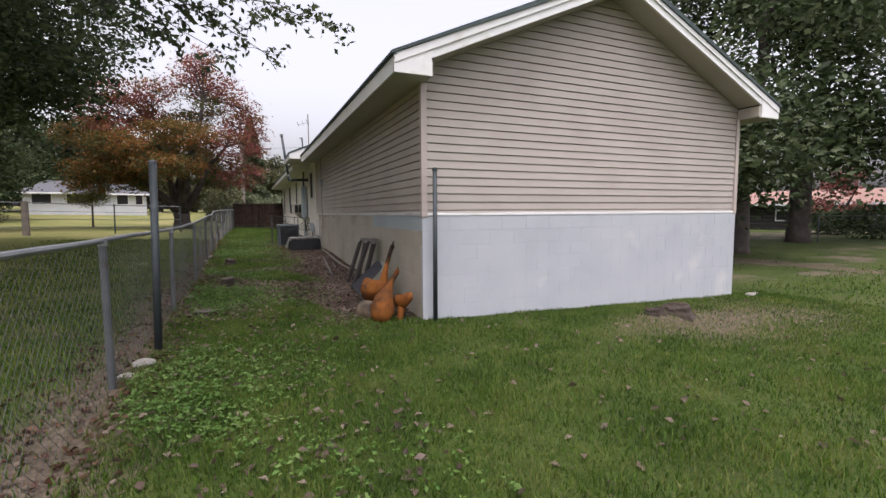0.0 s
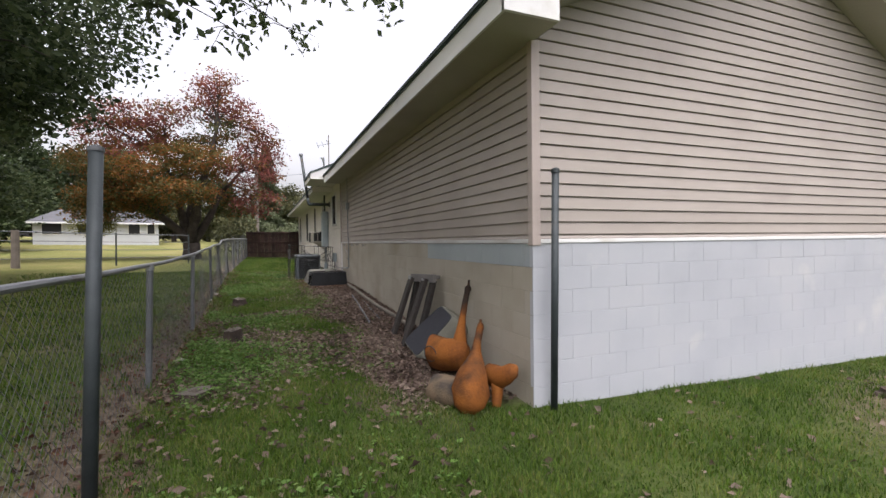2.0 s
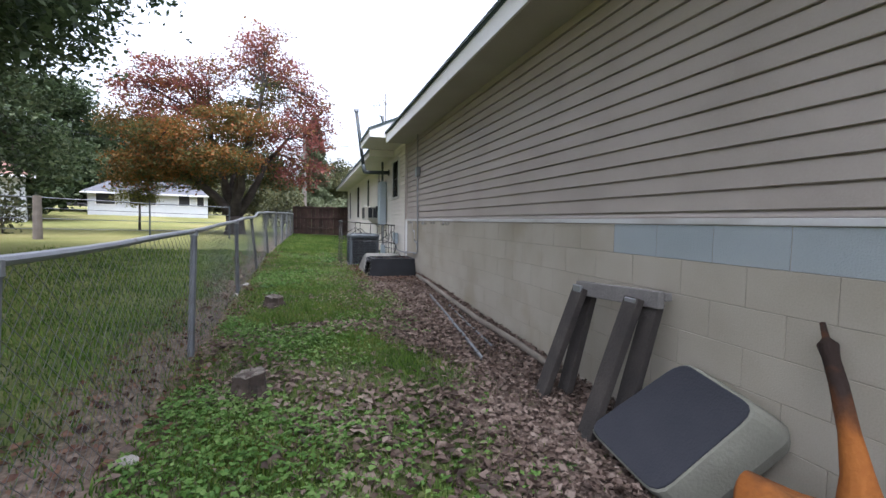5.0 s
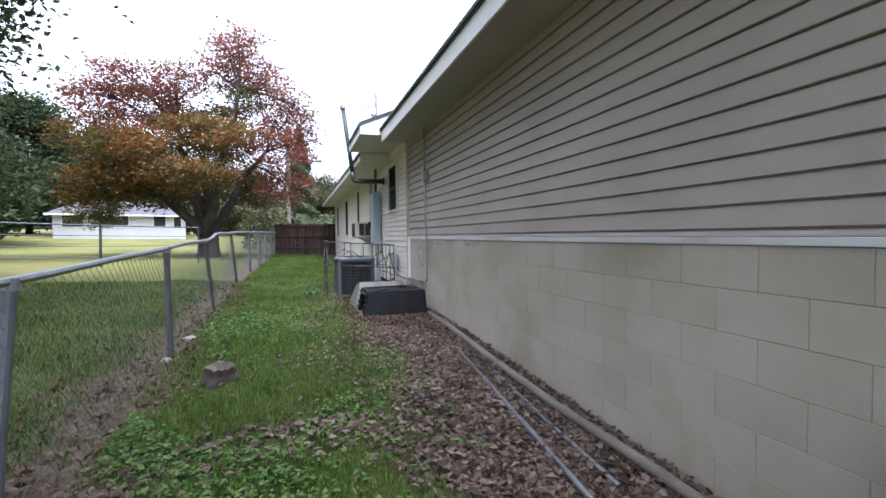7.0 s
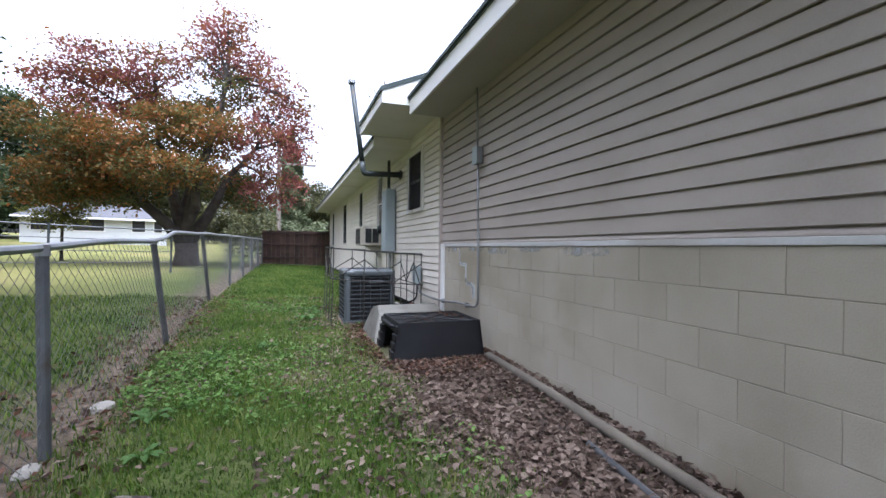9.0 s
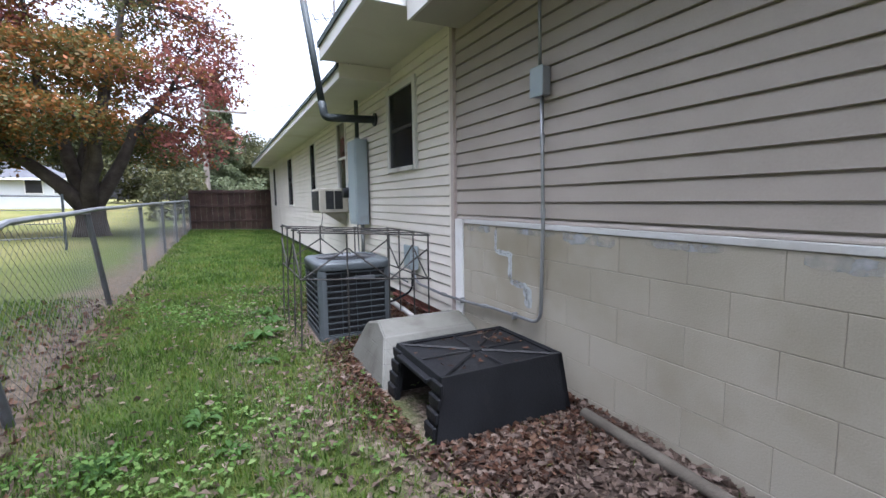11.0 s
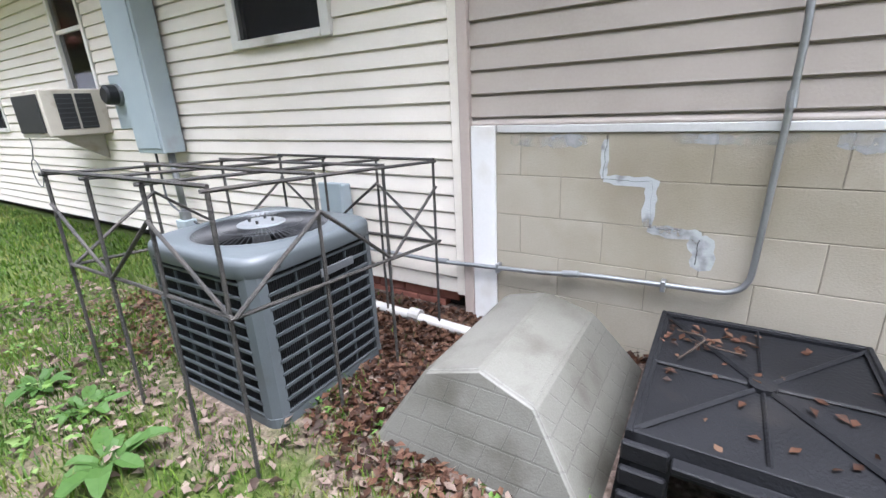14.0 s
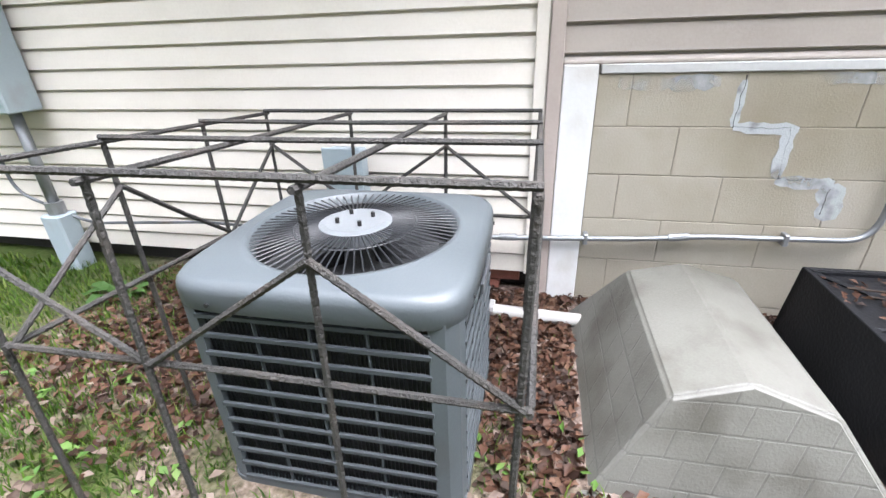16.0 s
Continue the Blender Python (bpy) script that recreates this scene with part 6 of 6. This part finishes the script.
# hedge of shrubs behind fence line
def shrub(label, x, y, w, d, h, mat, seed, n=900, leaf=0.2):
    rg = np.random.default_rng(seed)
    s = thing("shrub", (x, y, g1(x, y)), label, "shrub")
    bm = nb()
    rr = random.Random(seed)
    for k in range(4):
        limb(bm, (x, y, g1(x, y) - 0.05), (x + rr.uniform(-0.5, 0.5) * w, y + rr.uniform(-0.5, 0.5) * d, g1(x, y) + h * 0.8), 0.03, 0.008, rr, seg=4)
    part("stems", bm, "bark", s)
    p = rg.normal(size=(n, 3)); p /= np.linalg.norm(p, axis=1, keepdims=True)
    p = p * rg.uniform(0.5, 1, (n, 1)) * np.array([w, d, h * 0.55]) * (1 + 0.25 * np.sin(p[:, :1] * 7 + seed)) + np.array([x, y, g1(x, y) + h * 0.5])
    p[:, 2] = np.maximum(p[:, 2], g1(x, y))
    v, f = leaves_np(rg, p, leaf, 0.2)
    mesh_np("foliage", v, f, mat, parent=s)


shrub("yellow-green shrub beyond the board fence", -1.6, 40, 2.0, 1.2, 2.6, "leaf_far", 61, 1500)
shrub("yellow-green shrub beyond the board fence", 1.8, 41, 1.8, 1.2, 2.2, "leaf_conifer", 62, 1500)
shrub("young green shrub beside the second fence", -9.5, 25.5, 0.7, 0.7, 1.6, "leaf_far", 63, 700, 0.12)
shrub("clipped dark hedge by the far building", 27.0, 13.0, 1.6, 1.6, 1.6, "leaf_oak", 64, 1200)
shrub("clipped dark hedge by the far building", 29.5, 16.0, 1.8, 1.6, 1.5, "leaf_oak", 65, 1200)


# ---- houses around ----
def cottage(label, x, y, rz, w, d, h, rise, wall_mat, roof_mat, wins, seed=0):
    z = g1(x, y) - 0.1
    hs = thing("house", (x, y, z), label, "house")
    R = Matrix.Translation((x, y, z)) @ Matrix.Rotation(radians(rz), 4, "Z")

    def put(name, bm, mat, parent=None, lab=""):
        bmesh.ops.transform(bm, matrix=R, verts=bm.verts)
        return part(name, bm, mat, parent or hs, lab)

    put("wall", box(nb(), (-w / 2, -d / 2, -0.3), (w / 2, d / 2, h)), wall_mat)
    bm = nb()
    o = 0.45
    A = [bm.verts.new(p) for p in ((-w / 2 - o, -d / 2 - o, h), (w / 2 + o, -d / 2 - o, h), (w / 2 + o, d / 2 + o, h), (-w / 2 - o, d / 2 + o, h), (-w / 2 + d * 0.25, 0, h + rise), (w / 2 - d * 0.25, 0, h + rise))]
    for f in ((0, 1, 5, 4), (1, 2, 5), (2, 3, 4, 5), (3, 0, 4), (3, 2, 1, 0)):
        bm.faces.new([A[i] for i in f])
    put("roof", bm, roof_mat)
    put("eave_board", box(nb(), (-w / 2 - o, -d / 2 - o - 0.03, h - 0.12), (w / 2 + o, -d / 2 - o + 0.01, h + 0.02)), "white_trim")
    for wx, wz, ww, wh in wins:
        win = put("window", box(nb(), (wx - ww / 2, -d / 2 - 0.04, wz), (wx + ww / 2, -d / 2 + 0.02, wz + wh), 0.01), "white_trim")
        put("pane", box(nb(), (wx - ww / 2 + 0.08, -d / 2 - 0.05, wz + 0.08), (wx + ww / 2 - 0.08, -d / 2 - 0.042, wz + wh - 0.08)), "window_dark", win)
    return hs


cottage("white single-storey house with grey hip roof", -14.0, 55.0, 17, 8.8, 6.0, 1.95, 1.25, "house_white", "roof_grey", [(-3.2, 0.9, 1.4, 1.1), (-0.6, 0.9, 2.0, 1.1), (2.5, 0.9, 1.0, 1.1), (3.8, 0.9, 0.7, 1.0)])
cottage("white cottage with brown roof", -20.0, 38.0, 25, 9.0, 6.0, 2.4, 1.3, "house_white", "roof_red", [(2.6, 0.9, 1.2, 1.2), (-1.5, 0.9, 1.4, 1.2)])
cottage("low building with a rusty red roof", 38.0, 20.0, -70, 13.0, 7.0, 1.9, 1.0, "dark_fill", "roof_red", [(-2.0, 0.7, 1.2, 0.8)])

# second, farther wire fence with wooden posts
wire_fence = thing("wire_fence", (-7.3, 22.9, g1(-7.3, 22.9)), "low wire fence on weathered posts across the neighbouring lawn", "fence")
pts = [(-17.0, 16.0), (-12.5, 19.2), (-9.9, 21.0), (-7.3, 22.9), (-5.0, 24.6), (-2.8, 26.2)]
for i, (x, y) in enumerate(pts):
    z = g1(x, y)
    wide = 0.12 if i == 3 else 0.03
    part("post", tube(nb(), [(x, y, z - 0.1), (x + 0.02, y, z + 1.25)], [wide, wide * 0.85], 9), "pole_wood" if i in (3, 1) else "dark_steel", wire_fence)
for h in (0.3, 0.6, 0.9, 1.2):
    part("wire", tube(nb(), [(x, y, g1(x, y) + h) for x, y in pts], 0.01 if h < 1 else 0.018, 4), "galv_dull", wire_fence)
# far fence in the east yard
east_fence = thing("chain_link_fence", (24, 12, g1(24, 12)), "distant chain-link fence across the side lawn", "fence")
pts = [(20, 22), (21.5, 17), (22.5, 13), (23.5, 9), (24.5, 5), (25.5, 1)]
for x, y in pts:
    part("post", tube(nb(), [(x, y, g1(x, y) - 0.1), (x, y, g1(x, y) + 1.1)], 0.03, 6), "galv_dull", east_fence)
for h in (0.15, 0.35, 0.55, 0.75, 0.95, 1.1):
    part("wire", tube(nb(), [(x, y, g1(x, y) + h) for x, y in pts], 0.006 if h < 1 else 0.02, 4), "galv_dull", east_fence)

# ---- grass, weeds and fallen leaves ----
rg = np.random.default_rng(77)


def scatter(n, x0, x1, y0, y1):
    return rg.uniform(x0, x1, n), rg.uniform(y0, y1, n)


def litter_mask(x, y):
    edge = 1.15 + 0.35 * (mottle(x, y, 2.0, 1.0) - 0.5) * 2
    strip = np.clip((x - edge + 0.2) / 0.4, 0, 1) * np.clip((y - 7.5) / 0.8, 0, 1) * np.clip((19.5 - y) / 1.0, 0, 1)
    return strip


def solid(x, y):
    """True where the house, the condenser or the doghouse parts stand."""
    return ((x > WX - 0.02) & (y > GY0 - 0.02) & (x < EAST + 0.02)) | ((x > 1.0) & (x < 1.7) & (y > 17.38) & (y < 18.07)) | ((x > 1.2) & (x < 2.2) & (y > 15.46) & (y < 17.06))


def blades(name, n, x0, x1, y0, y1, hmin, hmax, width, label):
    x, y = scatter(n, x0, x1, y0, y1)
    lm = litter_mask(x, y)
    bare = np.exp(-(((x - 6.3) / 2.0) ** 2 + ((y - 6.1) / 0.7) ** 2)) * 0.9
    fence_d = np.exp(-((x + 0.95) / 0.22) ** 2) * 0.8
    worn = 0.75 * np.clip((mottle(x, y, 1.1, 4.0) - 0.42) * 4, 0, 1) * ((y > 8) & (y < 12.5)) + 0.35 * np.clip((mottle(x, y, 2.3, 5.0) - 0.40) * 4, 0, 1) * np.clip((x - 0.1) / 0.5, 0, 1) * ((y > 15.0) & (y < 19.5))
    rim = 1 - np.clip((x + 6) / 2.8, 0, 1) * np.clip((y - 1) / 1.5, 0, 1) * np.clip((20 - x) / 5, 0, 1) * np.where(x > 8.5, np.clip((16 - y) / 4, 0, 1) * np.clip((y - 2) / 3, 0, 1), 1)
    keep = (~solid(x, y)) & (rg.uniform(0, 1, n) > np.maximum.reduce([lm * 0.97, bare, fence_d, worn, rim]))
    x, y = x[keep], y[keep]
    m = len(x)
    z = gz(x, y)
    tall = 0.6 + 0.8 * mottle(x, y, 3.1, 2.0)
    h = rg.uniform(hmin, hmax, m) * tall
    a = rg.uniform(0, 6.283, m)
    lean = rg.uniform(0.15, 1.0, m) * h
    b = a + rg.normal(0, 0.7, m)
    wv = np.stack([-np.sin(b), np.cos(b), np.zeros(m)], 1) * (width * rg.uniform(0.6, 1.3, m))[:, None]
    p = np.stack([x, y, z - 0.005], 1)
    mid = p + np.stack([np.cos(a) * lean * 0.35, np.sin(a) * lean * 0.35, h * 0.65], 1)
    tip = p + np.stack([np.cos(a) * lean, np.sin(a) * lean, h], 1)
    v = np.stack([p - wv, p + wv, mid + wv * 0.7, mid - wv * 0.7, tip], 1).reshape(-1, 3)
    i = np.arange(m)[:, None] * 5
    f = np.concatenate([i + np.array([0, 1, 2]), i + np.array([0, 2, 3]), i + np.array([3, 2, 4])])
    return mesh_np(name, v, f, "grass", "stuff", label, "grass")


blades("grass", 170000, -0.75, 2.0, 1.5, 12.0, 0.025, 0.06, 0.0028, "short rough lawn grass along the passage")
blades("grass", 100000, -0.75, 2.2, 12.0, 20.0, 0.025, 0.065, 0.0030, "short rough lawn grass along the passage")
blades("grass", 50000, -0.75, 2.2, 20.0, 33.0, 0.03, 0.07, 0.006, "short lawn grass toward the board fence")
blades("grass", 150000, 2.0, 9.5, 1.0, 7.5, 0.025, 0.065, 0.0035, "short lawn grass before the gable wall")
blades("grass", 95000, -6.0, -0.75, 2.0, 20.0, 0.03, 0.08, 0.005, "rough grass of the neighbouring yard")
blades("grass", 30000, 8.5, 20.0, 2.0, 16.0, 0.03, 0.07, 0.010, "side lawn grass beyond the gable")


def weeds(n, label):
    """Low broad-leaved weeds in patches."""
    x, y = scatter(n, -0.72, 1.4, 2.0, 20.0)
    m = np.clip((mottle(x, y, 1.6, 7.0) - 0.45) * 5, 0, 1) * np.clip(1.1 - (x + 0.7) / 1.6, 0.1, 1) * np.where((y > 8.0) & (y < 14), 1.0, 0.6) + 0.7 * np.exp(-((x + 0.2) / 0.4) ** 2 - ((y - 9.0) / 0.5) ** 2)
    keep = rg.uniform(0, 1, n) < m
    x, y = x[keep], y[keep]
    p = np.stack([x, y, gz(x, y) + rg.uniform(0.01, 0.07, len(x))], 1)
    p = np.repeat(p, 3, 0) + rg.normal(size=(len(p) * 3, 3)) * np.array([0.018, 0.018, 0.006])
    v, f = leaves_np(rg, p, 0.032, 0.75)
    mesh_np("weeds", v, f, "weed", "stuff", label, "weeds")


weeds(34000, "light green broad-leaved weeds in patches")


def big_weed(x, y, r, seed, n=9):
    w = thing("weed", (x, y, g1(x, y)), "broad-leaved green weed rosette in the lawn", "weed", "weed rosettes")
    R = random.Random(seed)
    for k in range(n):
        bm = nb()
        a, L = 6.283 * k / n + R.uniform(-0.3, 0.3), r * R.uniform(0.6, 1.1)
        d, s = Vector((math.cos(a), math.sin(a), 0)), Vector((-math.sin(a), math.cos(a), 0))
        o = Vector((x, y, g1(x, y)))
        rows_ = []
        for t, wd, hz in ((0.05, 0.04, 0.01), (0.35, 0.14, 0.30), (0.65, 0.17, 0.36), (0.9, 0.09, 0.30), (1.0, 0.01, 0.24)):
            c = o + d * L * t + Vector((0, 0, L * hz * R.uniform(0.7, 1.2)))
            rows_.append([bm.verts.new(c - s * L * wd), bm.verts.new(c - Vector((0, 0, L * wd * 0.4))), bm.verts.new(c + s * L * wd)])
        for p, q in zip(rows_, rows_[1:]):
            bm.faces.new((p[0], p[1], q[1], q[0])); bm.faces.new((p[1], p[2], q[2], q[1]))
        part("leaf", bm, "weed_rosette", w)


for i, (x, y, r) in enumerate(((0.62, 17.75, 0.20), (0.72, 18.15, 0.16), (0.55, 17.1, 0.12), (0.15, 16.3, 0.14), (-0.25, 16.0, 0.12), (0.05, 15.0, 0.10), (-0.45, 14.7, 0.15), (-0.35, 14.2, 0.12), (0.3, 15.9, 0.1), (0.66, 18.5, 0.15), (1.5, 9.3, 0.07), (1.4, 8.9, 0.06), (0.4, 17.5, 0.12), (2.05, 18.7, 0.16), (1.9, 19.3, 0.18))):
    big_weed(x, y, r, 100 + i)


def fallen(name, n, x0, x1, y0, y1, mask, size, mat, label):
    x, y = scatter(n, x0, x1, y0, y1)
    keep = (rg.uniform(0, 1, n) < mask(x, y)) & ~solid(x, y)
    x, y = x[keep], y[keep]
    p = np.stack([x, y, gz(x, y) + rg.uniform(0.004, 0.035, len(x))], 1)
    v, f = leaves_np(rg, p, size, 0.72)
    mesh_np(name, v, f, mat, "stuff", label, "leaves")


fallen("leaf_litter", 32000, 0.6, 2.27, 7.6, 15.5, litter_mask, 0.048, "litter", "grey-brown fallen leaves along the wall foot")
fallen("leaf_litter", 30000, 0.75, 2.27, 15.0, 19.4, litter_mask, 0.037, "litter_red", "reddish-brown fallen leaves round the condenser")
fallen("leaf_litter", 14000, -0.75, 1.3, 4.0, 12.5, lambda x, y: 0.08 + 0.8 * np.clip((mottle(x, y, 1.1, 4.0) - 0.42) * 3, 0, 1) * (y > 7.8), 0.06, "litter", "brown leaves scattered over the thin grass")
fallen("leaf_litter", 9000, -0.75, 1.5, 12.5, 20.0, lambda x, y: 0.10 + 0.6 * np.exp(-((x - 0.9) / 0.45) ** 2) + 0.25 * (mottle(x, y, 2.3, 5.0) > 0.55), 0.042, "litter", "brown leaves scattered over the grass")
fallen("leaf_litter", 4500, -1.5, -0.5, 3.0, 20.0, lambda x, y: 0.5 + 0 * x, 0.055, "litter_red", "fallen leaves along the fence foot")
fallen("leaf_litter", 1400, 0.0, 8.0, 2.0, 7.4, lambda x, y: 0.35 + 0 * x, 0.065, "litter", "single leaves on the front lawn")
x, y = np.concatenate([rg.uniform(1.34, 2.07, 30), rg.uniform(1.85, 2.09, 34)]), np.concatenate([rg.uniform(15.57, 16.15, 30), rg.uniform(15.9, 16.17, 34)])
v, f = leaves_np(rg, np.stack([x, y, np.full(64, 0.697)], 1), 0.03, 0.85)
mesh_np("leaf_litter", v, f, "litter_red", "stuff", "few dead leaves on the black doghouse base", "leaves")

# ---- blocks and bricks, last ----
C = 0.2032
gap = 0.0035


def block_mesh(name, L, mat, face):
    """A chamfered block face of length L; face 'x' looks to -x, 'y' to -y."""
    b, dpt = 0.002, 0.05
    vs = []
    for (o, i) in ((dpt, 0.0), (b, 0.0), (0.0, b)):
        vs += [(o, i, i), (o, L - gap - i, i), (o, L - gap - i, C - gap - i), (o, i, C - gap - i)]
    fs = [(8, 9, 10, 11)]
    for k in (0, 4):
        for i in range(4):
            fs.append((k + i, k + (i + 1) % 4, k + 4 + (i + 1) % 4, k + 4 + i))
    if face == "y":
        vs = [(y, x, z) for x, y, z in vs]
    else:
        fs = [f[::-1] for f in fs]
    return shared(name, vs, fs, mat)


full, half = 2 * C, C
MESH = {(f, m, L): block_mesh("block", L, m, f) for f in "xy" for m in ("block_tan", "block_blue", "block_white") for L in (full, half)}
Y0J = 16.29                       # a vertical joint of the second course
for course in range(8):
    z = TOPB - (course + 1) * C
    off = Y0J + (C if course % 2 == 0 else 0)
    k0 = int((off - GY0) / full) + 1
    y = off - k0 * full
    while y < 17.0:
        a, b = max(y, GY0 + 0.012), min(y + full, 17.03)
        if b - a > 0.05:
            m = "block_blue" if course == 0 and a < 9.7 else "block_tan"
            if abs((b - a) - full) < 0.01:
                me = MESH[("x", m, full)]
            elif abs((b - a) - half) < 0.01:
                me = MESH[("x", m, half)]
            else:
                me = block_mesh("block", b - a, m, "x")
            if b > 7.4 and z > g1(WX, (a + b) / 2) - 0.25:
                ob = piece("block", me, wall_west, (WX + random.uniform(-0.0006, 0.0006), a, z))
        y += full
for course in range(8):
    z = TOPB - (course + 1) * C
    x = WX + 0.0 - (0 if course % 2 == 0 else C)
    while x < EAST - 0.02:
        a, b = max(x, WX), min(x + full, EAST)
        if b - a > 0.05:
            if abs((b - a) - full) < 0.01:
                me = MESH[("y", "block_white", full)]
            elif abs((b - a) - half) < 0.01:
                me = MESH[("y", "block_white", half)]
            else:
                me = block_mesh("block", b - a, "block_white", "y")
            piece("block", me, wall_south, (a, GY0 + random.uniform(-0.0005, 0.0005), z))
        x += full

# crack with pale patching paint that steps down the joints
LAYER = [0]


def patch(pts, w, mat="patch"):
    """A ragged ribbon of paint along points of the wall."""
    bm = nb()
    LAYER[0] += 1
    R = random.Random(LAYER[0])
    run = []
    for (y0, z0), (y1, z1) in zip(pts, pts[1:]):
        n = max(3, int(math.hypot(y1 - y0, z1 - z0) / 0.025))
        d = Vector((0, y1 - y0, z1 - z0)).normalized()
        s = Vector((0, -d.z, d.y))
        for k in range(n + 1):
            t = k / n
            e = min(1.0, 0.55 + 3 * min(t, 1 - t))
            c = Vector((WX - 0.0018 - 0.0004 * (LAYER[0] % 5), y0 + (y1 - y0) * t, z0 + (z1 - z0) * t))
            run.append((bm.verts.new(c + s * w * e * R.uniform(0.75, 1.2)), bm.verts.new(c - s * w * e * R.uniform(0.75, 1.2))))
    for p, q in zip(run, run[1:]):
        bm.faces.new((p[0], p[1], q[1], q[0]))
    part("patch_paint", bm, mat, wall_west, "pale blue patching paint")


z1, z2, z3 = TOPB - C, TOPB - 2 * C, TOPB - 3 * C
patch([(16.50, TOPB - 0.03), (16.50, z1)], 0.017)
patch([(16.50, z1 + 0.0), (16.27, z1 - 0.01)], 0.022)
patch([(16.30, z1), (16.30, z2)], 0.026)
patch([(16.30, z2 - 0.01), (16.09, z2 - 0.02)], 0.026)
patch([(16.10, z2 - 0.02), (16.06, z2 - 0.17)], 0.045)
for y0, y1, w in ((16.95, 16.58, 0.030), (16.25, 15.80, 0.022), (15.72, 15.30, 0.034), (15.1, 14.7, 0.020), (14.4, 13.9, 0.030)):
    patch([(y0, TOPB - w - 0.004), ((y0 + y1) / 2, TOPB - w - 0.010), (y1, TOPB - w - 0.004)], w, "patch_thin")
bm = nb()
R = random.Random(9)
for (y0, a0), (y1, a1) in (((16.497, TOPB - 0.01), (16.503, z1)), ((16.5, z1 - 0.002), (16.3, z1 - 0.004)), ((16.297, z1), (16.294, z2)), ((16.29, z2 - 0.002), (16.1, z2 - 0.004)), ((16.097, z2), (16.1, z3 + 0.06))):
    pts = [(WX - 0.0012, y0 + (y1 - y0) * k / 8 + R.uniform(-0.004, 0.004), a0 + (a1 - a0) * k / 8 + R.uniform(-0.004, 0.004)) for k in range(9)]
    tube(bm, pts, 0.0022, 4)
part("crack", bm, "dark_fill", wall_west, "dark stepped crack in the joints")
# brick piers under the old part
bm = nb()
box(bm, (0, 0, 0), (0.09, 0.195, 0.057), 0.004)
brick_me = bpy.data.meshes.new("brick")
bm.to_mesh(brick_me)
bm.free()
brick_me.materials.append(M["brick"])
foundation = bpy.data.objects["wall_foundation"]
for course in range(4):
    for k in range(8):
        piece("brick", brick_me, foundation, (WX + 0.035 + random.uniform(0, 0.01), 17.30 + k * 0.205 + (0.1 if course % 2 else 0), 0.30 + course * 0.066))
